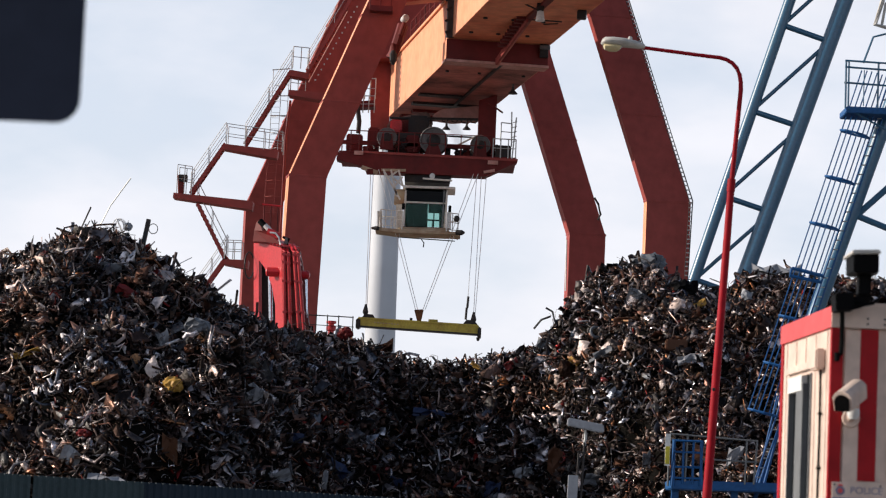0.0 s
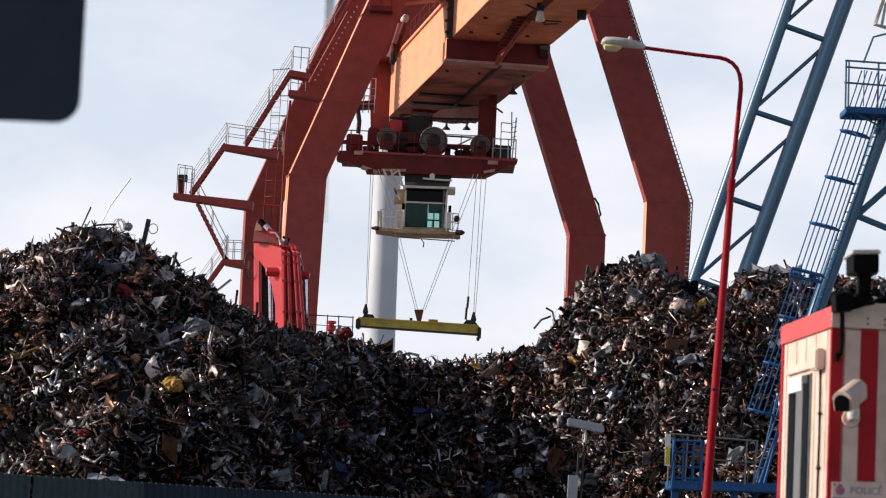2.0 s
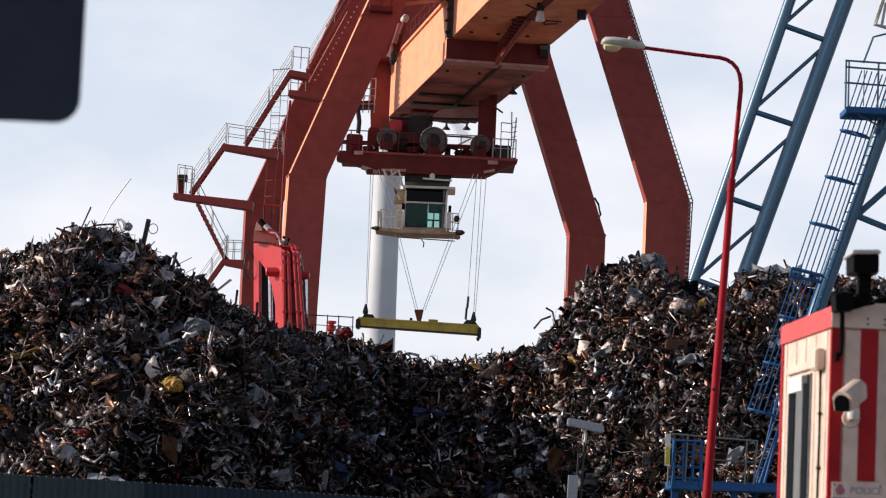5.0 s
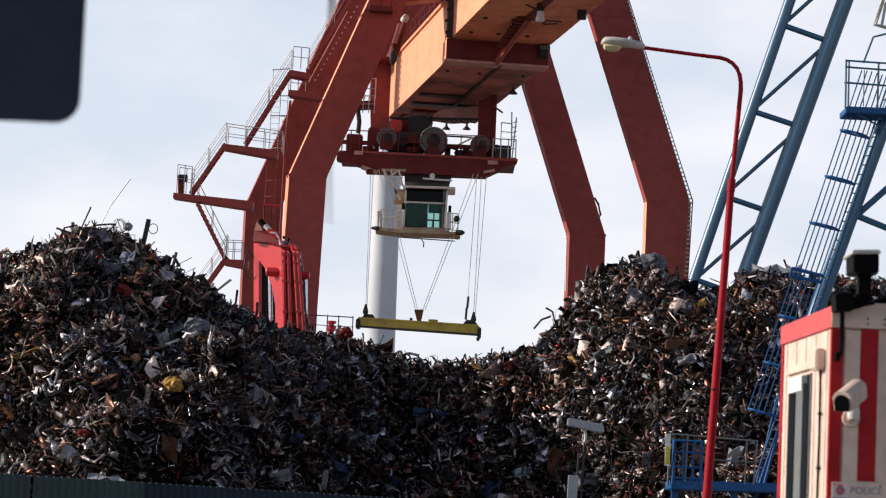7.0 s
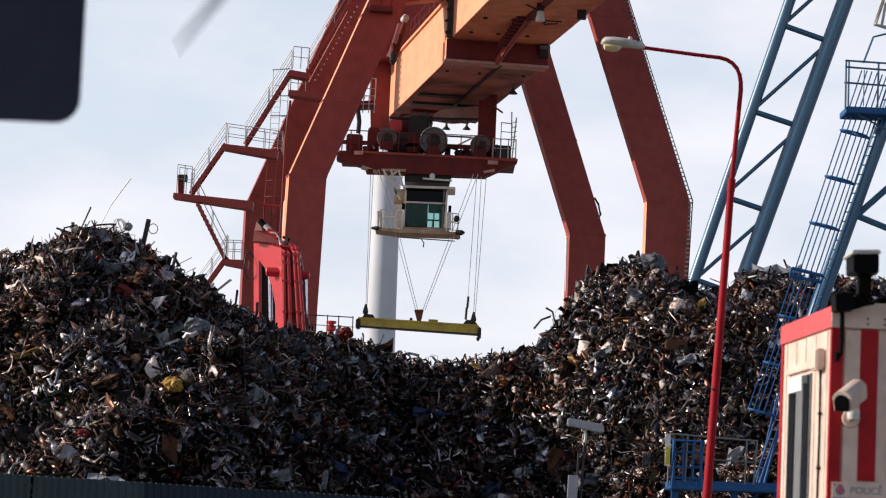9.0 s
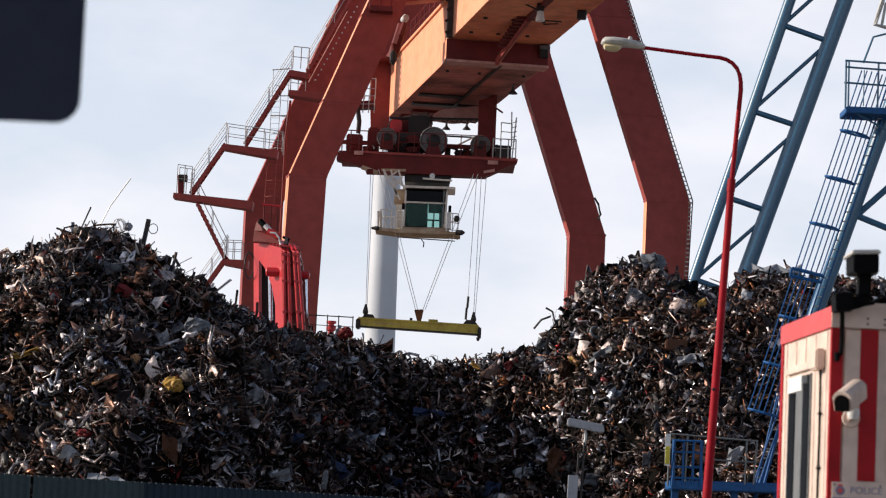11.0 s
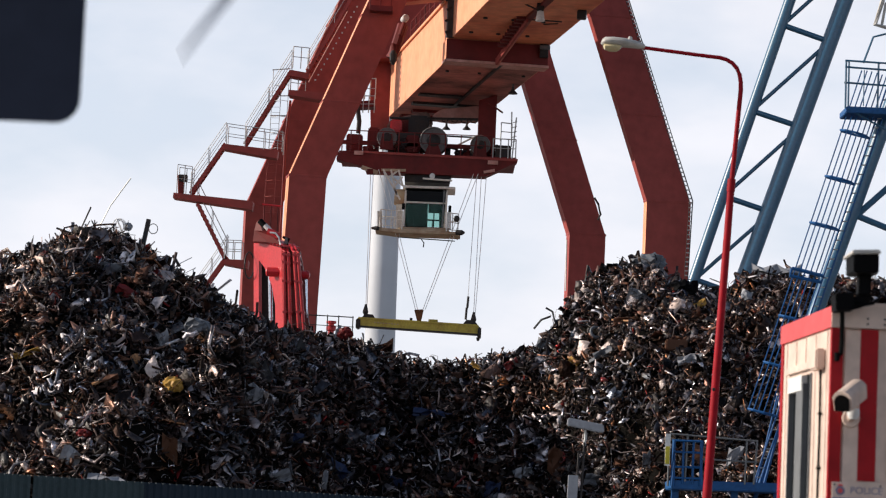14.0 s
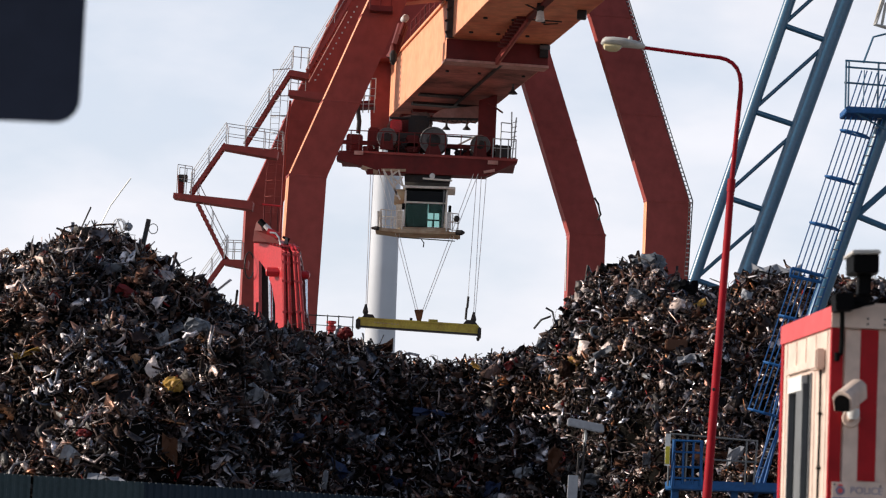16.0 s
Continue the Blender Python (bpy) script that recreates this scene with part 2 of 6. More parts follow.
def axes(p, q, up=(0, 0, 1)):
    d = (V(q) - V(p)).normalized()
    u = V(up)
    if abs(d.dot(u)) > 0.97:
        u = Vector((0, 1, 0))
    s = d.cross(u).normalized()
    return d, s, s.cross(d).normalized()


def beam(p, q, w, h, bm=None, up=(0, 0, 1), bevel=0.0, w2=None, h2=None):
    """A box from p to q, w wide (level), h high."""
    bm = bm or bmesh.new()
    d, s, u = axes(p, q, up)
    vs = []
    for c, ww, hh in ((V(p), w, h), (V(q), w2 or w, h2 or h)):
        for a, b in ((-1, -1), (1, -1), (1, 1), (-1, 1)):
            vs.append(bm.verts.new(c + s * a * ww / 2 + u * b * hh / 2))
    fs = [bm.faces.new([vs[i] for i in f]) for f in ((3, 2, 1, 0), (4, 5, 6, 7), (0, 1, 5, 4), (1, 2, 6, 5), (2, 3, 7, 6), (3, 0, 4, 7))]
    if bevel:
        es = {e for f in fs for e in f.edges}
        bmesh.ops.bevel(bm, geom=list(es), offset=bevel, segments=1, affect="EDGES")
    return bm


def tube(pts, r, n=6, bm=None, r2=None):
    """A round bar along the points, closed at both ends."""
    bm = bm or bmesh.new()
    pts = [V(p) for p in pts]
    rings = []
    for i, p in enumerate(pts):
        d = (pts[min(i + 1, len(pts) - 1)] - pts[max(i - 1, 0)]).normalized()
        u = Vector((0, 0, 1)) if abs(d.z) < 0.95 else Vector((0, 1, 0))
        s = d.cross(u).normalized()
        u = s.cross(d)
        rr = r if r2 is None else r + (r2 - r) * i / (len(pts) - 1)
        rings.append([bm.verts.new(p + (s * math.cos(k * 6.28319 / n) + u * math.sin(k * 6.28319 / n)) * rr) for k in range(n)])
    for a, b in zip(rings, rings[1:]):
        for k in range(n):
            bm.faces.new((a[k], a[(k + 1) % n], b[(k + 1) % n], b[k]))
    bm.faces.new(rings[0][::-1])
    bm.faces.new(rings[-1])
    return bm


def lathe(c, axis, profile, n=20, bm=None):
    """A turned body: profile holds (along, radius) from c along the axis."""
    bm = bm or bmesh.new()
    d = V(axis).normalized()
    u = Vector((0, 0, 1)) if abs(d.z) < 0.9 else Vector((1, 0, 0))
    s = d.cross(u).normalized()
    u = s.cross(d)
    rings = [[bm.verts.new(V(c) + d * a + (s * math.cos(k * 6.28319 / n) + u * math.sin(k * 6.28319 / n)) * max(r, 0.002)) for k in range(n)] for a, r in profile]
    for a, b in zip(rings, rings[1:]):
        for k in range(n):
            bm.faces.new((a[k], a[(k + 1) % n], b[(k + 1) % n], b[k]))
    bm.faces.new(rings[0][::-1])
    bm.faces.new(rings[-1])
    return bm


def slab(pts, away, bm=None, bevel=0.0):
    """A plate or solid: a flat outline given a thickness along the vector away."""
    bm = bm or bmesh.new()
    lo = [bm.verts.new(V(p)) for p in pts]
    hi = [bm.verts.new(V(p) + V(away)) for p in pts]
    n = len(pts)
    fs = [bm.faces.new(lo), bm.faces.new(hi[::-1])]
    for i in range(n):
        fs.append(bm.faces.new((lo[(i + 1) % n], lo[i], hi[i], hi[(i + 1) % n])))
    bmesh.ops.recalc_face_normals(bm, faces=fs)
    if bevel:
        bmesh.ops.bevel(bm, geom=list({e for f in fs for e in f.edges}), offset=bevel, segments=2, affect="EDGES")
    return bm


def box(lo, hi, bm=None, bevel=0.0):
    (x0, y0, z0), (x1, y1, z1) = lo, hi
    return slab([(x0, y0, z0), (x1, y0, z0), (x1, y0, z1), (x0, y0, z1)], (0, y1 - y0, 0), bm, bevel)


def off(p, x=0.0, y=0.0, z=0.0):
    return (p[0] + x, p[1] + y, p[2] + z)


def lerp(p, q, f):
    return tuple(a + (b - a) * f for a, b in zip(p, q))


def rail(parent, p, q, h=1.1, n=2, r=0.021, mat=None, mid=True, label=""):
    """A handrail over the line p to q: posts, a top rail and a middle rail."""
    mat = mat or GALV
    part("top_rail", tube([off(p, z=h), off(q, z=h)], r), mat, parent, label)
    if mid:
        part("middle_rail", tube([off(p, z=h * 0.52), off(q, z=h * 0.52)], r * 0.8), mat, parent, label)
    for i in range(n + 1):
        f = lerp(p, q, i / max(n, 1))
        part("rail_post", tube([f, off(f, z=h)], r), mat, parent, label)


def stair(parent, p, q, width, mat, rail_mat, steps):
    """A straight stair between p and q, with two stringers, treads and a handrail on each side."""
    d = (V(q) - V(p))
    side = Vector((d.y, -d.x, 0)).normalized() * width / 2 if (d.x or d.y) else Vector((0, 1, 0))
    for sgn in (-1, 1):
        a, b = V(p) + side * sgn, V(q) + side * sgn
        part("stringer", beam(a, b, 0.06, 0.18), mat, parent)
        part("stair_rail", tube([a + Vector((0, 0, 0.1)), a + Vector((0, 0, 1.1)), b + Vector((0, 0, 1.1)), b + Vector((0, 0, 0.1))], 0.019), rail_mat, parent)
        part("stair_rail", tube([a + Vector((0, 0, 0.6)), b + Vector((0, 0, 0.6))], 0.016), rail_mat, parent)
        m = (a + b) / 2
        part("rail_post", tube([m, m + Vector((0, 0, 1.1))], 0.018), rail_mat, parent)
    run = Vector((d.x, d.y, 0)).normalized() * 0.13
    for i in range(steps):
        c = V(lerp(p, q, (i + 0.5) / steps))
        part("tread", slab([c - side - run, c + side - run, c + side + run, c - side + run], (0, 0, 0.03)), mat, parent)


def ring(c, normal, big, small, n=20, m=6, bm=None):
    bm = bm or bmesh.new()
    d = V(normal).normalized()
    u = Vector((0, 0, 1)) if abs(d.z) < 0.9 else Vector((1, 0, 0))
    s = d.cross(u).normalized()
    u = s.cross(d)
    rings = []
    for k in range(n):
        a = k * 6.28319 / n
        e = s * math.cos(a) + u * math.sin(a)
        rings.append([bm.verts.new(V(c) + e * (big + small * math.cos(j * 6.28319 / m)) + d * small * math.sin(j * 6.28319 / m)) for j in range(m)])
    for k in range(n):
        for j in range(m):
            bm.faces.new((rings[k][j], rings[(k + 1) % n][j], rings[(k + 1) % n][(j + 1) % m], rings[k][(j + 1) % m]))
    return bm


# ---- ground ----
# out of view; its grey is set pale to bounce light onto undersides
bm = bmesh.new()
vs = [bm.verts.new(p) for p in ((-2500, -300, 0), (2500, -300, 0), (2500, 4500, 0), (-2500, 4500, 0))]
bm.faces.new(vs)
me = bpy.data.meshes.new("ground")
bm.to_mesh(me)
bm.free()
me.materials.append(CONCRETE)
tagged(new("ground", me), "grey concrete yard and quay ground, toned to bounce light up", "ground", kind="structure")

# ---- the gantry crane ----
AX = Vector((-math.sin(radians(9.1)), math.cos(radians(9.1)), 0))   # along the girder, away
CR = Vector((math.cos(radians(9.1)), math.sin(radians(9.1)), 0))    # across it


def leg(parent, lower, knee, top, wide, deep, light=()):
    """A bent box leg through three points on its middle line. light: stretches whose left side is orange to look
    sunlit.
    """
    bm = bmesh.new()
    rings = []
    for p in (lower, knee, top):
        rings.append([bm.verts.new(V(p) + CR * a * wide / 2 + AX * b * deep / 2) for a, b in ((-1, -1), (1, -1), (1, 1), (-1, 1))])
    for n, (a, b) in enumerate(zip(rings, rings[1:])):
        for k in range(4):
            f = bm.faces.new((a[k], a[(k + 1) % 4], b[(k + 1) % 4], b[k]))
            # orange on the left face puts the sunlit side into the paint
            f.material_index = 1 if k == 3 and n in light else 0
    bm.faces.new(rings[0][::-1])
    bm.faces.new(rings[-1])
    bmesh.ops.recalc_face_normals(bm, faces=bm.faces)
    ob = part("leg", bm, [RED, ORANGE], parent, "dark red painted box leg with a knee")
    # cover plate at the knee and weld bands
    for f in (0.35, 0.75):
        c = V(lerp(knee, top, f))
        b2 = bmesh.new()
        slab([c + CR * a * (wide / 2 + 0.02) + AX * b * (deep / 2 + 0.02) for a, b in ((-1, -1), (1, -1), (1, 1), (-1, 1))], (0, 0, 0.07), b2)
        part("weld_band", b2, RED, ob)
    b2 = bmesh.new()
    c = V(knee)
    slab([c + CR * a * (wide / 2 + 0.03) + AX * b * (deep / 2 + 0.03) for a, b in ((-1, -1), (1, -1), (1, 1), (-1, 1))], (0, 0, 0.1), b2)
    part("knee_band", b2, RED, ob)
    return ob


def down(p):
    return (p[0], p[1], 0.0)


def build_crane():
    crane = thing("gantry_crane", (2.0, 143.0, 0.0), "large red gantry crane with orange girder standing behind the scrap heaps", "crane")
    # legs: near pair, far pair
    k = (-6.675, 132.70, 18.45)
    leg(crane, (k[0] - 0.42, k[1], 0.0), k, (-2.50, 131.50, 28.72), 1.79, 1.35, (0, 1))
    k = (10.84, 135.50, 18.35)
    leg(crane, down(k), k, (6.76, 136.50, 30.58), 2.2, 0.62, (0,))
    k = (-9.79, 149.50, 18.93)
    leg(crane, down(k), k, (-4.44, 148.50, 32.13), 1.9, 1.3)
    k = (7.79, 152.30, 18.42)
    leg(crane, down(k), k, (2.72, 152.30, 33.24), 2.0, 0.9)
    # cross beams at the top of the legs
    part("cross_beam", beam((-3.30, 132.74, 28.08), (7.94, 136.50, 30.64), 1.4, 2.2), RED, crane)
    part("cross_beam", beam((-5.30, 150.84, 31.64), (4.89, 153.50, 32.62), 1.6, 8.6), RED, crane)
    part("side_beam", beam((7.53, 136.50, 30.19), (3.40, 152.00, 33.20), 1.4, 1.6), RED, crane)
    part("drop_column", slab([(-4.50, 151.80, 27.92), (-3.32, 151.80, 27.97), (-3.25, 151.80, 23.60), (-4.24, 151.80, 23.55)], (0, 1.2, 0), bevel=0.03), RED, crane, "red column below the cross beam")
    # sill beams and bogies down on the quay
    for a, b in (((-6.60, 132.70, 18.45), (-9.79, 149.50, 18.93)), ((10.84, 135.50, 18.35), (7.79, 152.30, 18.42))):
        part("sill_beam", beam((a[0], a[1], 2.2), (b[0], b[1], 2.2), 1.2, 1.6), RED, crane)
        for q in (a, b):
            part("bogie", beam((q[0], q[1] - 2.2, 0.7), (q[0], q[1] + 2.2, 0.7), 0.9, 1.4, bevel=0.1), DARK_RED, crane)
    # girder: inner box lower, outer box reaching towards the camera
    n0 = V((-0.16, 132.0, 24.4))
    def g(across, along, up):
        return n0 + CR * across + AX * along + Vector((0, 0, up))
    bm = slab([g(0, 0, 0), g(4.75, 0, 0), g(4.75, 0, 2.95), g(0, 0, 2.95)], AX * 19.6)
    girder = part("girder", bm, ORANGE, crane, "orange painted box girder over the quay")
    outer = part("outer_girder", slab([g(0.12, -0.12, 1.02), g(4.95, -0.12, 1.02), g(4.95, -0.12, 5.2), g(0.12, -0.12, 5.2)], AX * -34), ORANGE, crane, "orange outer girder box")
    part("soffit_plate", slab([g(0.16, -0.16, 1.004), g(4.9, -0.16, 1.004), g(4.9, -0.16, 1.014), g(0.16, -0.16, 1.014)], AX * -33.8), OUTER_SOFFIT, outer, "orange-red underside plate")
    part("end_plate", slab([g(-0.10, -0.06, -0.08), g(4.85, -0.06, -0.08), g(4.85, -0.06, 0.98), g(-0.10, -0.06, 0.98)], AX * 0.05), DARK_RED, girder)
    # pale colour carries the light bounced onto the front of the underside
    part("end_flange", slab([g(-0.14, -0.1, -0.12), g(4.9, -0.1, -0.12), g(4.9, -0.1, 0.0), g(-0.14, -0.1, 0.0)], AX * 1.1), PALE_PINK, girder, "pinkish end flange, pale as if lit from below")
    part("joint_seam", slab([g(-0.16, -0.35, 1.0), g(0.2, -0.35, 1.0), g(0.2, -0.35, 3.6), g(-0.16, -0.35, 3.6)], AX * 0.22), IRON, girder)
    for u, a in ((1.2, -0.22), (1.75, -0.26), (2.3, -0.2), (2.75, -0.28), (3.3, -0.22)):
        part("seam_hook", beam(g(a, -0.4, u), g(0.02, -0.3, u + 0.16), 0.09, 0.12), IRON, girder)
    part("soffit_plate", slab([g(0.03, 0.55, -0.012), g(4.72, 0.55, -0.012), g(4.72, 0.55, -0.004), g(0.03, 0.55, -0.004)], AX * 18.9), SOFFIT, girder, "grimy brown underside plate, also coloured for bounced light")
    part("top_flange", slab([g(-0.12, 0, 2.97), g(4.87, 0, 2.97), g(4.87, 0, 3.1), g(-0.12, 0, 3.1)], AX * 19.6), ORANGE, girder)
    part("rail_beam", slab([g(2.55, 0.1, -0.13), g(2.68, 0.1, -0.13), g(2.68, 0.1, -0.014), g(2.55, 0.1, -0.014)], AX * 18), IRON, girder)
    part("rail_beam", slab([g(2.4, -20, 0.86), g(2.7, -20, 0.86), g(2.7, -20, 1.0), g(2.4, -20, 1.0)], AX * 19.4), DARK_RED, outer)
    for a, l, w, d in ((0.3, 10.5, 2.2, 0.10), (0.4, 13.5, 3.9, 0.14), (0.8, 16.2, 3.1, 0.16), (0.5, 18.3, 3.8, 0.2)):
        part("stiffener", slab([g(a, l, -d), g(a + w, l, -d), g(a + w, l, -0.014), g(a, l, -0.014)], AX * 0.7), IRON if l < 14 else DARK_RED, girder)
    for a, l in product((0.5, 2.1, 4.3), (0.8, 3.2)):
        part("bolt_head", lathe(g(a, l, -0.09), (0, 0, 1), [(0, 0.09), (0.085, 0.09)], 8), IRON, girder)
    for a, l in product((0.7, 2.0, 3.4), (-2.2, -6.0)):
        part("bolt_head", lathe(g(a, l, 0.93), (0, 0, 1), [(0, 0.1), (0.085, 0.1)], 8), IRON, outer)
    # the inner end face, hooks and brackets at its corner
    part("bracket", beam(g(4.62, -0.2, 0.35), g(4.62, -0.2, 1.0), 0.42, 0.3, bevel=0.03), IRON, girder)
    part("bracket_plate", beam(g(4.62, -0.38, 0.72), g(4.62, -0.38, 0.92), 0.5, 0.06), DRUM, girder)
    part("bracket", beam(g(4.5, -9.3, 1.0), g(4.5, -9.3, 0.60), 0.42, 0.4, bevel=0.04), IRON, outer)
    part("cable_arm", tube([g(2.6, -6.8, 0.9), g(4.1, -6.8, 0.9)], 0.035, 6), IRON, outer)
    part("cable_arm", tube([g(3.5, -5.6, 0.95), g(4.0, -6.4, 0.88)], 0.03, 6), IRON, outer)
    # red stepped brace under the joint
    p, q = g(2.28, -0.4, -0.05), g(2.46, -7.0, 0.90)
    brace = part("stepped_brace", beam(p, q, 0.10, 0.30), RED, crane, "dark red stepped brace")
    for i in range(9):
        c = V(lerp(p, q, 0.36 + i * 0.075))
        part("step", box(c + Vector((-0.44, -0.17, 0.0)), c + Vector((0.03, 0.17, 0.18))), DARK_RED, brace)
    # pinkish tube draws the lit lower edge of the red brace
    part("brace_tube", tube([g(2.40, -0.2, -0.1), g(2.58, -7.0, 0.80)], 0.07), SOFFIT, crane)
    # handrail on top of the girder
    rail(crane, g(0.05, 0.5, 3.1), g(0.05, 13, 3.1), 1.0, 8, 0.03, DARK_RED)
    # machinery beside the girder top
    part("winch_hose", tube([(-2.91, 133.50, 24.56), (-2.67, 133.50, 25.23), (-2.50, 133.50, 25.85), (-2.41, 133.50, 26.24)], 0.27, 8), DARK_RED, crane, smooth=True)
    # small pale body paints the white highlight above the dark red one
    part("pulley_highlight", lathe((-2.39, 133.30, 26.42), (0.3, -1, 0.2), [(0, 0.12), (0.05, 0.17), (0.4, 0.17), (0.45, 0.12)], 14), HOSE, crane, "pale cover standing for the pulley's white highlight", True)
    part("pulley_arm", tube([(-2.33, 133.20, 26.30), (-2.52, 133.20, 25.68)], 0.10, 8), DARK_RED, crane, smooth=True)
    part("valve_block", lathe((-2.80, 133.20, 24.51), (0, 0, 1), [(-0.3, 0.08), (-0.1, 0.17), (0.2, 0.2), (0.4, 0.08)], 10), IRON, crane)
    # bell lamps below the girders
    def bell(c, s, mat=IRON):
        b = part("bell_lamp", lathe(off(c, z=-0.36 * s), (0, 0, 1), [(0, 0.34 * s), (0.06 * s, 0.32 * s), (0.24 * s, 0.14 * s), (0.36 * s, 0.1 * s), (0.5 * s, 0.09 * s)], 14), mat, crane, "dark bell-shaped floodlight", True)
        part("lamp_stem", tube([c, off(c, z=0.35 * s)], 0.05 * s), mat, b)
    bell((-0.10, 142.00, 22.68), 0.62)
    bell((0.94, 142.00, 22.72), 0.62)
    bell((3.05, 134.00, 23.41), 0.68)
    c = (3.86, 122.30, 24.60)
    lamp = part("girder_lamp", lathe(c, (0, 0, 1), [(0, 0.19), (0.02, 0.22), (0.14, 0.19), (0.42, 0.15), (0.50, 0.12)], 14), WHITE, crane, "white floodlight on a dark bracket", True)
    part("lamp_bracket", box(off(c, -0.16, -0.14, 0.44), off(c, 0.14, 0.14, 1.0), bevel=0.02), IRON, lamp)
    part("lamp_stem", tube([off(c, -0.1, 0, 0.5), off(c, -0.9, 0.6, 0.95)], 0.04), IRON, lamp)
    return crane


crane = build_crane()


def build_walkways():
    """Stairs, landings and ladders that climb the near side of the crane."""
    def landing(p, q, deep=1.1, h=0.26):
        return part("landing", beam(p, q, deep, h, h2=h * 1.7), RED, crane, "dark red steel landing bracket")
    landing((-13.75, 141.00, 18.28), (-9.72, 141.00, 17.93))
    landing((-11.30, 141.00, 20.88), (-8.59, 141.00, 20.59))
    landing((-8.17, 141.00, 23.78), (-5.91, 141.00, 23.61), 1.2, 0.26)
    landing((-11.00, 141.00, 15.02), (-9.80, 141.00, 14.93))
    stair(crane, (-12.90, 141.00, 18.40), (-11.26, 141.00, 21.05), 0.75, RED, GALV, 12)
    stair(crane, (-10.28, 141.00, 21.04), (-8.11, 141.00, 24.92), 0.75, RED, GALV, 16)
    stair(crane, (-7.66, 148.00, 26.04), (-4.99, 148.00, 31.08), 0.75, RED, GALV, 18)
    stair(crane, (-10.95, 141.00, 15.11), (-12.53, 141.00, 17.93), 0.75, RED, GALV, 12)
    stair(crane, (-10.90, 141.00, 15.31), (-12.41, 141.00, 12.95), 0.75, RED, GALV, 12)
    for dy in (-0.55, 0.55):
        rail(crane, off((-13.59, 141.00, 18.40), y=dy), off((-12.84, 141.00, 18.32), y=dy), 1.45, 2)
        rail(crane, off((-11.20, 141.00, 21.00), y=dy), off((-8.36, 141.00, 20.71), y=dy), 1.05, 3)
        rail(crane, off((-11.01, 141.00, 15.17), y=dy), off((-10.15, 141.00, 15.17), y=dy), 0.95, 2)
    rail(crane, (-8.06, 141.00, 25.15), (-7.25, 141.00, 25.10), 1.1, 2, 0.024)
    rail(crane, (-8.12, 141.00, 23.89), (-7.36, 141.00, 23.84), 0.95, 2, 0.024)
    part("landing", beam((-8.16, 141.00, 24.80), (-7.17, 141.00, 24.67), 1.1, 0.3), RED, crane)
    # dark equipment post on the lowest landing
    part("control_post", beam((-13.41, 141.00, 18.38), (-13.47, 141.00, 19.39), 0.3, 0.3, bevel=0.04), DARK_RED, crane)
    part("control_box", box(off((-13.56, 141.00, 19.04), x=0.0, y=-0.2), off((-13.12, 141.00, 19.40), x=0, y=0.2), bevel=0.03), IRON, crane)
    # caged ladder up the far leg
    for a, b in (((-9.05, 141.00, 21.90), (-9.18, 141.00, 17.55)), ((-8.59, 141.00, 24.25), (-8.67, 141.00, 17.58)), ((-9.03, 141.00, 24.96), (-9.07, 141.00, 19.87)), ((-8.20, 141.00, 25.05), (-8.32, 141.00, 17.60))):
        m = lerp(a, b, min(1.0, max(0.0, (a[2] - 20.7) / (a[2] - b[2]))))
        part("ladder_rail", tube([a, m], 0.016), GALV, crane)
        part("ladder_rail", tube([m, b], 0.016), FADED_RED, crane)
    for f in range(9):
        z = 24.2 - f * 0.82
        x = -8.98 - (24.2 - z) * 0.028
        part("cage_hoop", tube([(x, 141.0, z), (x + 0.40, 140.6, z + 0.02), (x + 0.78, 141.0, z + 0.03)], 0.014), GALV if z > 20.7 else FADED_RED, crane)
    for f in range(24):
        z = 24.2 - f * 0.28
        x = -8.95 - (24.2 - z) * 0.028
        part("rung", tube([(x, 141.02, z), (x + 0.40, 141.02, z + 0.01)], 0.009, 5), GALV if z > 20.7 else FADED_RED, crane)
    part("cage_hoop", tube([(-9.09, 141.00, 24.99), (-8.17, 141.00, 25.09)], 0.03), GALV, crane)
    part("cage_hoop", tube([(-9.03, 141.00, 23.65), (-8.16, 141.00, 23.69)], 0.03), GALV, crane)
    part("cage_hoop", tube([(-9.09, 141.00, 22.63), (-8.17, 141.00, 22.67)], 0.03), GALV, crane)
    part("drain_pipe", tube([(-7.60, 132.40, 22.13), (-7.73, 132.40, 20.43), (-7.76, 132.40, 16.08), (-7.68, 132.40, 12.84)], 0.06), DARK_RED, crane)
    part("ladder_cage", tube([(-8.61, 131.00, 16.91), (-7.65, 131.00, 16.84)], 0.05), DIGGER, crane)
    for dx in (-0.38, -0.05, 0.27):
        part("ladder_rail", tube([(-8.13 + dx, 131.00, 16.93), (-8.09 + dx, 131.00, 15.11)], 0.03), DARK_RED, crane)
    # rail along the outer edge of the seaward leg
    pts = [(8.55, 134.80, 28.20), (12.01, 134.80, 18.43), (11.90, 134.80, 14.68)]
    part("edge_rail", tube(pts, 0.03), IRON, crane)
    pts2 = [off(p, x=-0.16) for p in pts]
    part("edge_rail", tube(pts2, 0.02), IRON, crane)
    for seg, count in ((0, 46), (1, 17)):
        for i in range(count):
            f = (i + 0.5) / count
            part("rung", tube([lerp(pts[seg], pts[seg + 1], f), lerp(pts2[seg], pts2[seg + 1], f)], 0.032, 5), GALV, crane)
    part("hose_loop", tube([(8.11, 151.00, 20.39), (8.34, 151.00, 20.03), (8.48, 151.00, 19.48), (8.34, 151.00, 19.17)], 0.06, 6), IRON, crane)
    part("edge_rail", tube([(6.76, 151.50, 15.28), (6.71, 151.50, 18.07)], 0.04, 5), GALV, crane)
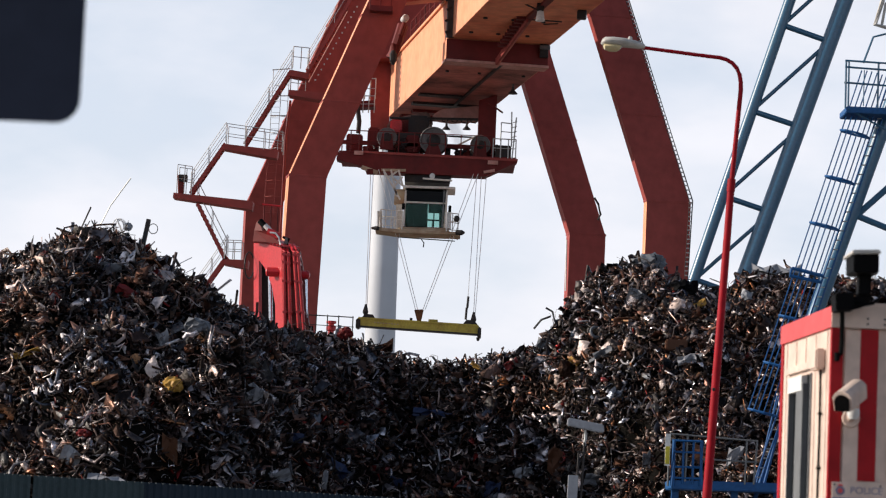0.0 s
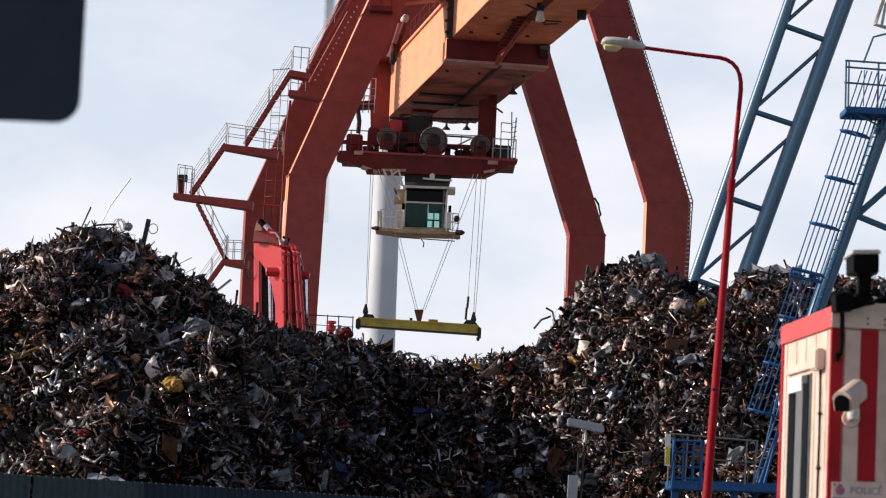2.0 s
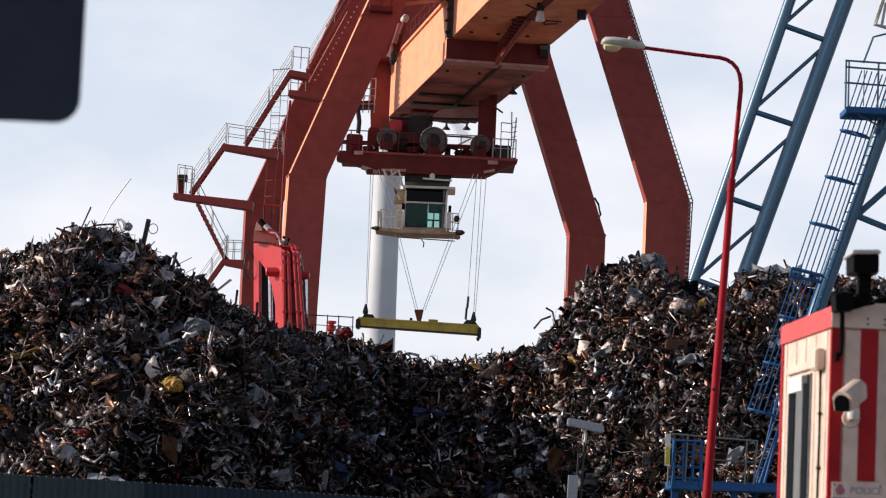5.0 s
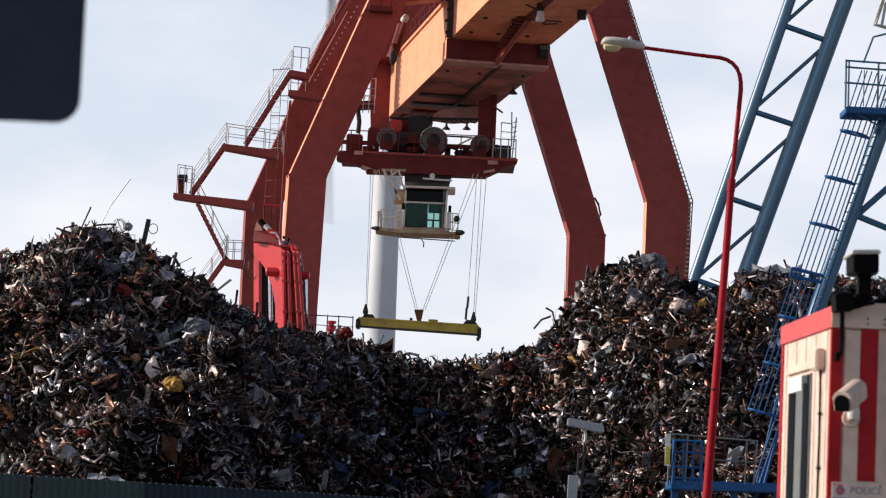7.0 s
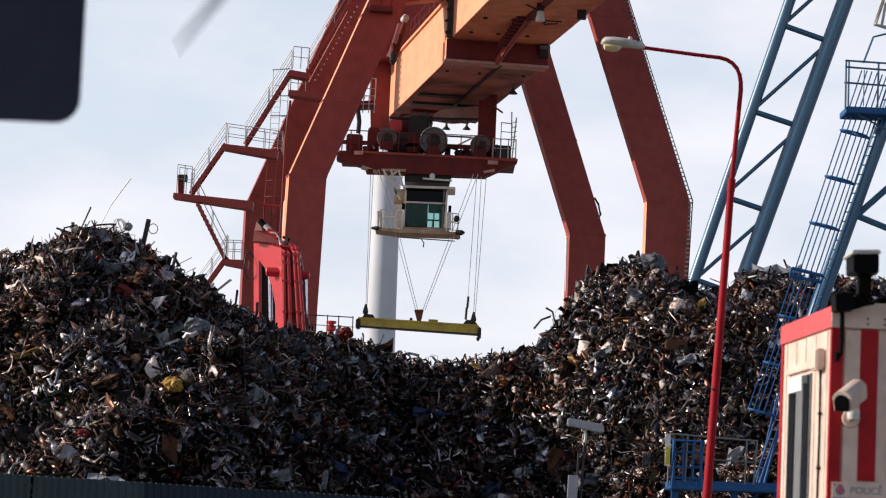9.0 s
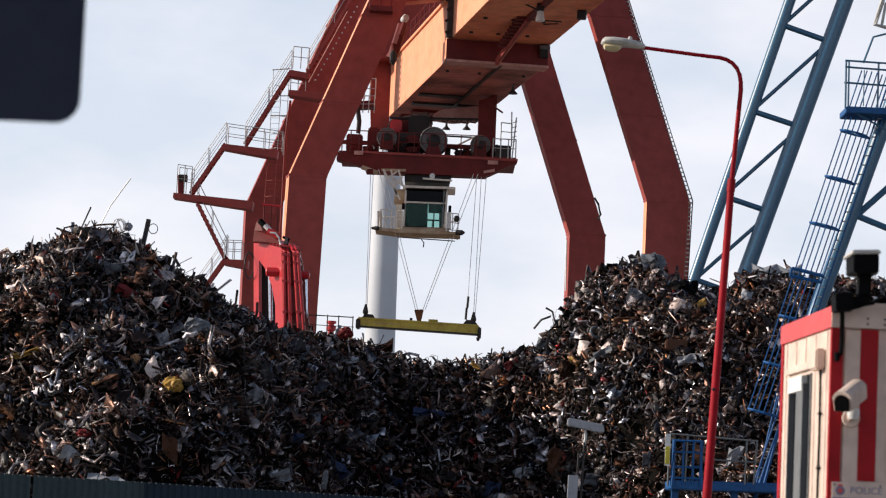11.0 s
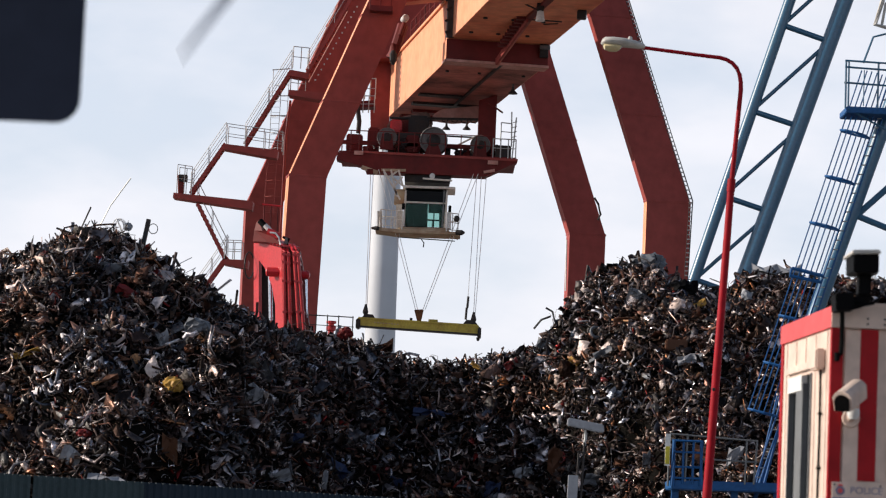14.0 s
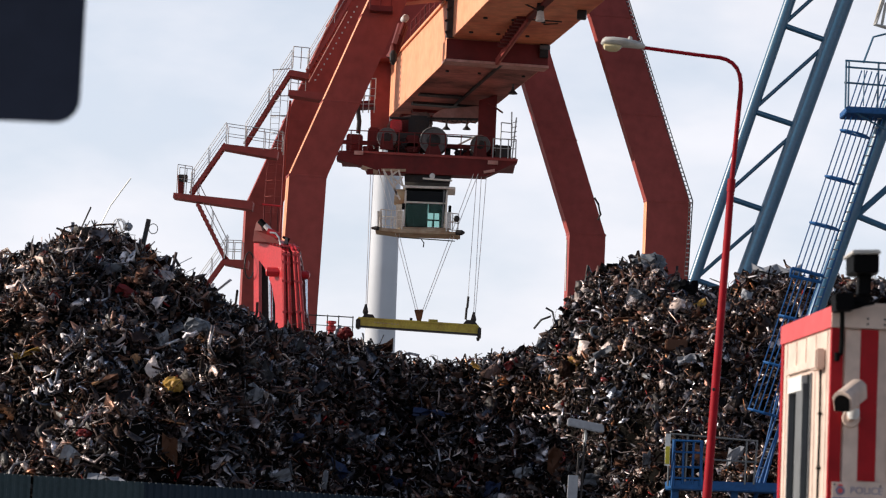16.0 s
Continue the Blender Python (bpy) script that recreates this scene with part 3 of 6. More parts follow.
    # row of lights along the stair against the leg
    for i in range(15):
        c = lerp((-6.39, 131.00, 22.94), (-4.58, 131.00, 26.55), i / 14)
        part("rivet_plate", box(off(c, -0.03, -0.05, -0.03), off(c, 0.03, 0.05, 0.03)), GALV, crane)
    # pale pink puts the sunlit glint of these thin rails into their colour
    part("edge_rail", tube([(-6.72, 131.20, 22.85), (-5.03, 131.20, 26.35)], 0.022), PALE_PINK, crane)
    part("edge_rail", tube([(-6.89, 131.40, 23.47), (-5.51, 131.40, 26.64)], 0.022), PALE_PINK, crane)
    # platform near the top of the leg
    part("landing", beam((-3.95, 131.00, 26.42), (-2.88, 131.00, 26.41), 1.2, 0.25), DARK_RED, crane)
    rail(crane, (-3.94, 130.60, 26.40), (-2.95, 130.60, 26.39), 1.0, 2, 0.03, DARK_RED)


build_walkways()


def build_trolley():
    """The trolley platform under the girder, its drums and the driver's cab; they hang from the crane."""
    Y = 141.0
    trolley = thing("crane_trolley", (-1.0, 141.0, 22.0), "dark red trolley platform with rope drums hanging below the girder", "crane trolley")
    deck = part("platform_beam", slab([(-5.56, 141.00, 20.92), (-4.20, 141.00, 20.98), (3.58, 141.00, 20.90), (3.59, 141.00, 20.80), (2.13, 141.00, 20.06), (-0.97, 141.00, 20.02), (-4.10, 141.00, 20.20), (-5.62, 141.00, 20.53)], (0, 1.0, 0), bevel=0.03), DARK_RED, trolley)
    part("deck_plate", slab([(-5.50, 141.00, 20.90), (3.53, 141.00, 20.92), off((3.53, 141.00, 20.92), y=5.5), off((-5.50, 141.00, 20.90), y=5.5)], (0, 0, 0.1)), DARK_RED, trolley)
    part("rear_beam", beam(off((-4.35, 141.00, 21.05), y=5), off((2.2, 141.00, 21.05), y=5), 0.6, 0.4), DARK_RED, trolley)
    part("winch_house", box((-2.98, 144.00, 21.48), off((-1.23, 144.00, 23.16), y=1.6), bevel=0.08), DARK_RED, trolley)
    part("winch_house", box((0.40, 144.20, 21.3), (1.45, 145.40, 21.75), bevel=0.05), IRON, trolley)
    # added slab for the dark part of the girder's far underside
    part("dark_underside_panel", slab([(-3.25, 144.30, 22.83), (-2.98, 144.30, 23.25), (-1.10, 144.30, 23.72), (-0.78, 144.30, 23.15), (-1.46, 144.30, 22.78)], (0, 1.4, 0), bevel=0.08), UNDERSIDE, trolley, "dark grimy panel for the girder's far underside")
    # added slab, pale because ground light on the girder's underside is painted in
    part("lit_underside_panel", slab([(-0.89, 144.50, 23.52), (-0.38, 144.50, 23.90), (1.62, 144.50, 24.16), (1.56, 144.50, 23.44), (0.18, 144.50, 23.30), (-0.53, 144.50, 23.36)], (0, 1.2, 0), bevel=0.04), PALE_PINK, trolley, "pale panel for the girder's far underside lit from below")
    for k in range(4):
        x = -0.6 + k * 0.5
        part("hose_loop", tube([(x + 0.2, 144.3, 23.42), (x + 0.30, 144.2, 23.2), (x + 0.50, 144.2, 23.18), (x + 0.64, 144.3, 23.40)], 0.03, 6), IRON, trolley, "", True)
    part("hoist_frame", beam((-3.06, 144.20, 23.26), (1.65, 144.20, 23.38), 0.3, 0.1), IRON, trolley)
    part("hanger_flange", slab([(-3.41, 151.90, 27.82), (-3.04, 151.50, 27.86), (-2.89, 151.50, 24.65), (-3.25, 151.90, 24.44)], (0.1, 0.06, 0)), PALE_PINK, crane, "pale pinkish hanger flange")
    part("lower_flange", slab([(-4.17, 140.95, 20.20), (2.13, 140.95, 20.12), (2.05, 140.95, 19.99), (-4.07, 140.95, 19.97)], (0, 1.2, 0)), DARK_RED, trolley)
    part("deck_edge", slab([(-4.25, 140.93, 21.03), (3.60, 140.93, 20.95), (3.60, 140.93, 20.83), (-4.25, 140.93, 20.91)], (0, 0.06, 0)), RED, trolley)
    # hangers to the girder
    part("motor_box", box((-5.23, 143.00, 21.30), off((-4.40, 143.00, 22.17), y=1), bevel=0.06), DARK_RED, trolley)
    part("motor_box", box((-4.13, 143.40, 21.35), off((-3.55, 143.40, 22.62), y=1), bevel=0.06), DARK_RED, trolley)
    part("motor_box", box((-2.18, 141.90, 21.23), off((-1.41, 141.90, 22.08), y=0.8), bevel=0.1), DARK_RED, trolley)
    part("cable_tray", beam((-5.39, 142.00, 21.57), (1.68, 142.00, 21.59), 0.2, 0.18), DARK_RED, trolley)
    part("hanger", slab([(1.52, 142.20, 24.07), (2.44, 142.20, 24.41), (2.45, 142.20, 21.27), (1.53, 142.20, 21.23)], (0, 1.0, 0)), DARK_RED, trolley)
    part("hanger_arm", tube([(1.91, 140.90, 23.83), (2.74, 140.90, 23.28)], 0.05), DARK_RED, trolley)
    part("gear_housing", box((-3.00, 143.00, 22.40), off((-2.39, 143.00, 23.02), y=1), bevel=0.08), DIGGER, trolley)
    part("gear_housing", box((-2.65, 142.50, 21.23), off((-1.42, 142.50, 22.28), y=1.5), bevel=0.08), IRON, trolley)
    part("motor_block", box((-2.07, 143.50, 22.28), off((-1.00, 143.50, 23.36), y=1.5), bevel=0.1), IRON, trolley)
    part("equipment_box", box((2.45, 141.20, 20.93), off((3.25, 141.20, 21.66), y=1.0), bevel=0.04), IRON, trolley)
    for c, r, m in (((-0.72, 141.30, 21.78), 0.72, IRON), ((-3.10, 141.30, 21.83), 0.52, DARK_RED), ((1.67, 141.30, 21.66), 0.52, DARK_RED)):
        w, t = (0.2, 0.0) if m == IRON else (0.5, 0.35)
        drum = part("rope_drum", lathe(off(c, y=0.2), (0, 1, 0), [(0, r * 0.75), (0.05, r * 0.8), (0.9, r * 0.8), (0.95, r)], 24), IRON, trolley, smooth=True)
        part("drum_flange", lathe(off(c, y=0.12), (0, 1, 0), [(0, r * 0.55), (0.0, r * 0.93), (0.03, r), (0.10, r), (0.12, r * 0.9)], 28), DRUM, drum, "worn grey drum flange", True)
        part("drum_rim", ring(off(c, y=0.12), (0, 1, 0), r * 0.92, r * 0.07, 28, 6), DRUM, drum, smooth=True)
        part("drum_hub", lathe(off(c, y=0.0), (0, 1, 0), [(0, r * 0.16), (0.05, r * 0.46), (0.13, r * 0.5)], 14), IRON, drum)
        part("drum_cradle", slab([off(c, -r * 0.7, 0.05, -r * 1.2), off(c, r * 0.7, 0.05, -r * 1.2), off(c, r * w, 0.05, r * t), off(c, -r * w, 0.05, r * t)], (0, 0.12, 0)), DARK_RED, drum)
    # rails round the platform
    rail(trolley, (-5.36, 141.00, 20.96), (-4.06, 141.00, 20.96), 1.1, 3, 0.03, DARK_RED)
    rail(trolley, (-4.06, 141.00, 21.02), (2.26, 141.00, 21.01), 1.05, 8, 0.025, DARK_RED)
    rail(trolley, (2.32, 141.00, 20.95), (3.48, 141.00, 20.95), 1.0, 3, 0.03, GALV)
    rail(trolley, (2.69, 141.00, 21.84), (3.24, 141.00, 21.81), 0.95, 1, 0.03, GALV)
    part("ladder_rail", tube([(3.30, 141.00, 20.94), (3.45, 141.00, 23.09)], 0.035), GALV, trolley)
    part("ladder_rail", tube([(3.25, 141.00, 21.57), (3.20, 141.00, 23.37)], 0.035), GALV, trolley)
    for i in range(5):
        part("rung", tube([off((3.27, 141.00, 21.81), z=i * 0.25), off((3.49, 141.00, 21.88), z=i * 0.25)], 0.022), GALV, trolley)
    part("brace_tube", tube([(0.24, 143.00, 21.66), (1.52, 143.00, 22.37)], 0.05), GALV, trolley)
    part("brace_tube", tube([(-0.67, 145.00, 22.56), (1.55, 145.00, 22.54)], 0.05), IRON, trolley)
    part("hose_loop", tube([(-0.04, 142.00, 21.13), (0.09, 142.00, 21.52), (0.41, 142.00, 21.47), (0.68, 142.00, 21.25), (0.99, 142.00, 21.44)], 0.07), IRON, trolley)
    rng = random.Random(4)
    for k in range(9):
        x0 = rng.uniform(-4.2, 2.6)
        z0 = 21.16 - 0.04 * x0
        hose = [(x0 + rng.uniform(-0.5, 0.5) * f, Y + 0.6 + 0.2 * k % 1.4, z0 + 0.1 + rng.uniform(0.1, 0.7) * math.sin(f * 3.14)) for f in (0.0, 0.25, 0.5, 0.75, 1.0)]
        part("hose_loop", tube(hose, 0.045, 6), IRON, trolley, "", True)
    for k in range(7):
        x0 = -4.3 + k * 1.05 + rng.uniform(-0.2, 0.2)
        z0 = 21.04 - 0.04 * x0
        w, h = rng.uniform(0.2, 0.5), rng.uniform(0.25, 0.75)
        part("equipment_box", box((x0, Y + 1.6, z0), (x0 + w, Y + 2.0, z0 + h), bevel=0.03), (DARK_RED, IRON, RED)[k % 3], trolley)
    part("under_bracket", beam((-3.87, 140.90, 20.09), (-3.86, 140.90, 19.83), 0.3, 0.3), DARK_RED, trolley)
    part("under_bracket", beam((-4.31, 140.90, 20.18), (-3.49, 140.90, 19.93), 0.15, 0.2), RUSTY, trolley)
    part("under_bracket", beam((1.90, 140.90, 20.18), (2.45, 140.90, 20.30), 0.4, 0.12), PALE_PINK, trolley)
    part("marker_plate", box((-4.72, 140.80, 20.80), off((-4.26, 140.80, 21.00), y=0.1)), PALE_PINK, trolley)
    part("marker_plate", box((2.08, 140.80, 20.60), off((2.60, 140.80, 20.80), y=0.1)), PALE_PINK, trolley)
    part("cable_loop", tube([(-4.62, 145.00, 24.78), (-4.79, 145.00, 23.87), (-4.67, 145.00, 23.13), (-4.70, 145.00, 22.50)], 0.12), IRON, trolley)
    rail(trolley, (-4.80, 145.00, 23.57), (-3.92, 145.00, 23.61), 0.9, 3, 0.03, GALV)
    part("landing", beam((-4.84, 145.50, 24.01), (-3.89, 145.50, 24.11), 1.0, 0.35), DARK_RED, trolley)
    rail(trolley, (-4.47, 145.50, 24.38), (-3.91, 145.50, 24.41), 1.1, 2, 0.03, GALV)

    # driver's cab
    cab = part("cab", slab([(-2.02, 140.60, 19.23), (0.10, 140.60, 19.24), (0.10, 140.60, 19.04), (-2.04, 140.60, 19.03)], (0, 2.2, 0), bevel=0.02), CAB_WHITE, trolley, "cream painted driver's cab with green glass")
    part("cab_roof", slab([(-2.17, 140.40, 19.29), (0.49, 140.40, 19.32), (0.50, 140.40, 19.20), (-2.16, 140.40, 19.17)], (0, 2.6, 0), bevel=0.02), CAB_WHITE, cab)
    part("rear_wall", slab([(-2.04, 142.70, 19.26), (-0.88, 142.70, 19.25), (-0.85, 142.70, 17.27), (-2.07, 142.70, 17.27)], (0, 0.08, 0)), IRON, cab)
    part("rear_wall", slab([(-0.88, 142.70, 19.25), (0.08, 142.70, 19.27), (0.12, 142.70, 18.22), (-0.83, 142.70, 18.20)], (0, 0.08, 0)), IRON, cab)
    part("rear_wall", slab([(-0.28, 142.70, 18.20), (0.12, 142.70, 18.22), (0.05, 142.70, 17.28), (-0.24, 142.70, 17.29)], (0, 0.08, 0)), IRON, cab)
    part("rear_wall", slab([(-0.86, 142.70, 17.47), (-0.25, 142.70, 17.47), (-0.24, 142.70, 17.29), (-0.85, 142.70, 17.30)], (0, 0.08, 0)), IRON, cab)
    part("rear_bar", beam((-0.88, 142.60, 17.81), (-0.24, 142.60, 17.81), 0.06, 0.06), IRON, cab)
    part("rear_bar", beam((-0.54, 142.60, 18.20), (-0.54, 142.60, 17.45), 0.06, 0.06), IRON, cab)
    part("side_wall", slab([(-2.05, 140.60, 19.18), (-1.96, 140.60, 19.18), (-1.96, 140.60, 17.22), (-2.11, 140.60, 17.21)], (0, 2.1, 0)), CAB_WHITE, cab)
    part("side_wall", slab([(0.04, 140.60, 19.18), (0.13, 140.60, 19.18), (0.10, 140.60, 17.22), (-0.02, 140.60, 17.22)], (0, 2.1, 0)), CAB_WHITE, cab)
    part("upper_window", slab([(-1.97, 140.60, 19.21), (0.04, 140.60, 19.21), (0.01, 140.60, 18.49), (-1.96, 140.60, 18.49)], (0, 0.03, 0)), DARK_GLASS, cab, "dark upper pane")
    part("window_bar", slab([(-2.02, 140.57, 18.51), (0.07, 140.57, 18.51), (0.07, 140.57, 18.43), (-2.02, 140.57, 18.42)], (0, 0.08, 0)), CAB_WHITE, cab)
    part("front_window", slab([(-1.99, 140.60, 18.40), (0.02, 140.60, 18.43), (-0.02, 140.60, 17.25), (-1.99, 140.60, 17.25)], (0, 0.03, 0)), GLASS, cab, "large green tinted windscreen")
    part("window_bar", slab([(-0.10, 140.57, 19.17), (-0.02, 140.57, 19.17), (-0.05, 140.57, 17.24), (-0.13, 140.57, 17.24)], (0, 0.05, 0)), FRAME_GREY, cab)
    part("cab_floor", slab([(-2.10, 140.35, 17.16), (0.12, 140.35, 17.20), (0.30, 140.20, 17.02), (-2.26, 140.20, 16.99)], (0, 2.0, 0)), RUSTY, cab)
    part("seat", box((-1.37, 141.60, 17.33), off((-1.01, 141.60, 18.21), y=0.5), bevel=0.08), BLACK, cab)
    part("console", box((-1.83, 141.20, 17.26), off((-1.56, 141.20, 17.79), y=0.5), bevel=0.04), IRON, cab)
    # deck round the cab
    part("cab_deck", slab([(-3.46, 140.10, 17.07), (-2.26, 140.10, 17.01), (0.84, 140.10, 17.00), (0.85, 140.10, 16.86), (-2.31, 140.10, 16.83), (-3.46, 140.10, 16.93)], (0, 2.2, 0), bevel=0.02), RUSTY, cab, "rusty cream cab walkway")
    rail(cab, (-3.23, 140.20, 17.03), (-2.12, 140.20, 17.00), 0.95, 4, 0.028, CAB_WHITE)
    rail(cab, (0.13, 140.20, 16.98), (0.71, 140.20, 16.92), 1.0, 2, 0.028, WHITE)
    rail(cab, off((-3.23, 140.20, 17.03), y=3), off((0.71, 140.20, 16.92), y=3), 0.95, 6, 0.028, CAB_WHITE)
    part("rail_panel", slab([(-3.39, 140.20, 17.89), (-3.16, 140.20, 17.90), (-3.12, 140.20, 17.10), (-3.35, 140.20, 17.09)], (0, 0.4, 0)), CAB_WHITE, cab)
    part("rail_panel", slab([(0.03, 140.30, 17.99), (0.35, 140.30, 17.98), (0.35, 140.30, 17.17), (0.07, 140.30, 17.19)], (0, 0.5, 0)), WHITE, cab)
    part("spot_lamp", lathe((0.62, 140.10, 17.65), (0, -1, 0), [(0, 0.16), (0.25, 0.16), (0.3, 0.12)], 12), IRON, cab)
    part("spot_lamp", lathe((0.76, 140.10, 16.97), (1, -0.2, 0), [(-0.15, 0.12), (0.15, 0.14), (0.3, 0.05)], 12), IRON, cab)
    part("spot_lamp", lathe((-3.40, 140.10, 17.01), (1, -0.2, 0), [(-0.25, 0.06), (0.05, 0.12), (0.15, 0.08)], 12), IRON, cab)
    part("mirror", box((-2.17, 140.30, 18.04), off((-2.01, 140.30, 18.36), y=0.1), bevel=0.02), BLACK, cab)
    part("mirror", box((0.18, 140.30, 18.00), off((0.33, 140.30, 18.35), y=0.1), bevel=0.02), BLACK, cab)
    part("lower_rail", tube([(-2.31, 140.60, 16.66), (0.58, 140.60, 16.58)], 0.03), IRON, cab)
    part("loose_cable", tube([(-1.11, 140.60, 16.60), (-0.98, 140.60, 16.43), (-1.00, 140.60, 16.20)], 0.03, 5), IRON, cab)
    # struts that carry the cab
    for a, b in (((-3.20, 140.40, 20.05), (-2.28, 140.40, 18.55)), ((-2.80, 140.40, 20.05), (-2.45, 140.40, 18.70)), ((-2.42, 140.40, 20.05), (-2.18, 140.40, 19.30)), ((-2.98, 140.45, 19.60), (-2.45, 140.45, 20.02)), ((-2.66, 140.45, 19.15), (-2.20, 140.45, 19.72)), ((-2.66, 140.50, 19.62), (-2.16, 140.50, 19.28))):
        part("cab_strut", beam(a, b, 0.09, 0.09), CAB_WHITE, cab)
    part("cab_bracket", beam((-3.30, 140.42, 20.02), (-2.05, 140.42, 20.05), 0.12, 0.12), RUSTY, cab)
    part("cab_hanger", slab([(-2.13, 141.40, 20.11), (0.29, 141.40, 20.10), (0.17, 141.40, 19.60), (-2.10, 141.40, 19.59)], (0, 1.4, 0)), IRON, cab)
    part("cab_light", lathe((-0.71, 141.00, 19.89), (0, -1, 0), [(0, 0.14), (0.1, 0.14)], 12), WHITE, cab)
    part("roof_rail", tube([(-1.19, 140.90, 19.74), (0.31, 140.90, 19.69)], 0.05), CAB_WHITE, cab)
    part("side_cabinet", slab([(-2.57, 141.20, 19.17), (-2.06, 141.20, 19.19), (-2.08, 141.20, 18.41), (-2.60, 141.20, 18.44)], (0, 0.8, 0), bevel=0.03), RUSTY, cab)
    part("side_cabinet", slab([(-2.48, 141.20, 18.39), (-2.16, 141.20, 18.40), (-2.11, 141.20, 17.22), (-2.46, 141.20, 17.21)], (0, 0.8, 0)), CAB_WHITE, cab)
    return trolley


trolley = build_trolley()


def build_spreader():
    sp = thing("spreader_beam", (-1.08, 141.00, 12.21), "worn yellow lifting spreader beam hanging on steel ropes", "spreader")
    part("beam", slab([(-4.18, 141.00, 12.51), (1.99, 141.00, 12.40), (2.04, 141.00, 11.92), (1.79, 141.00, 11.94), (-4.11, 141.00, 12.11)], (0, 0.9, 0), bevel=0.03), YELLOW, sp)
    part("top_flange", slab([(-4.13, 140.94, 12.56), (1.93, 140.94, 12.43), (1.94, 140.94, 12.34), (-4.12, 140.94, 12.48)], (0, 0.8, 0)), YELLOW, sp)
    part("bottom_flange", slab([(-4.11, 140.94, 12.13), (1.95, 140.94, 11.97), (1.96, 140.94, 11.90), (-4.10, 140.94, 12.07)], (0, 0.7, 0)), IRON, sp, "dark bottom flange")
    part("end_cap", box((-4.24, 140.90, 11.98), off((-4.01, 140.90, 12.48), y=0.9), bevel=0.05), IRON, sp)
    part("end_cap", box((1.93, 140.85, 11.73), off((2.11, 140.85, 12.31), y=0.9), bevel=0.05), IRON, sp)
    part("twist_lock", lathe((1.97, 141.30, 11.65), (0, 0, 1), [(-0.02, 0.06), (0.15, 0.1)], 8), IRON, sp)
    part("centre_bracket", slab([(-1.32, 140.90, 13.05), (-0.84, 140.90, 13.08), (-0.95, 140.90, 12.50), (-1.15, 140.90, 12.49)], (0, 0.5, 0), bevel=0.02), OXIDE, sp, "rusty rope bracket")
    part("sheave_block", slab([(-3.96, 141.00, 12.52), (-3.24, 141.00, 12.46), (-3.39, 141.00, 12.71), (-3.80, 141.00, 12.75)], (0, 0.5, 0)), IRON, sp)
    part("sheave_block", slab([(1.19, 141.00, 12.46), (1.91, 141.00, 12.43), (1.75, 141.00, 12.65), (1.35, 141.00, 12.66)], (0, 0.5, 0)), IRON, sp)
    part("shackle", lathe((-3.78, 141.20, 12.94), (0, 0, 1), [(-0.3, 0.06), (-0.1, 0.15), (0.1, 0.1), (0.3, 0.05)], 8), IRON, sp)
    part("shackle", lathe((1.70, 141.20, 12.78), (0, 0, 1), [(-0.3, 0.06), (-0.1, 0.15), (0.1, 0.1), (0.3, 0.05)], 8), IRON, sp)
    part("lamp_box", box((-0.58, 141.10, 12.50), off((-0.10, 141.10, 12.61), y=0.4)), YELLOW, sp)
    part("lamp_box", box((-1.53, 141.10, 12.52), off((-1.39, 141.10, 12.64), y=0.3)), IRON, sp)
    for i in range(9):
        c = lerp((-3.32, 140.98, 12.29), (-2.17, 140.98, 12.25), i / 8)
        part("faded_mark", box(c, off(c, 0.1, 0.03, 0.045)), RUSTY, sp)
    # ropes
    for a, b in (((-3.85, 141.20, 20.13), (-3.78, 141.20, 12.97)), ((-3.71, 141.20, 20.13), (-3.72, 141.20, 12.97)),
                 ((1.56, 141.20, 20.13), (1.33, 141.20, 12.51)), ((1.79, 141.20, 20.14), (1.69, 141.20, 12.98)), ((2.05, 141.20, 20.16), (1.77, 141.20, 12.98)),
                 ((-3.43, 140.40, 20.04), (-1.26, 140.90, 13.06)), ((-3.20, 140.40, 20.05), (-1.15, 140.90, 13.06)),
                 ((1.38, 140.40, 20.02), (-0.89, 140.90, 13.04)), ((1.61, 140.40, 20.03), (-0.78, 140.90, 13.05))):
        part("rope", tube([a, b], 0.017, 5), ROPE, sp)
    for a, b in (((1.33, 141.20, 13.28), (1.30, 141.20, 12.68)), ((1.39, 141.20, 13.86), (1.36, 141.20, 13.28))):
        part("rope_socket", tube([a, b], 0.06, 6), IRON, sp)
    return sp


build_spreader()


# ---- wind turbine beyond the crane ----
HUB = Vector((-12.38, 280.0, 69.37))
YAW = 1.026
ROTOR_AXIS = Vector((math.sin(YAW), -math.cos(YAW), 0))
TOWER_AT = HUB + ROTOR_AXIS * 7.4 + Vector((0.2, 0, 0))


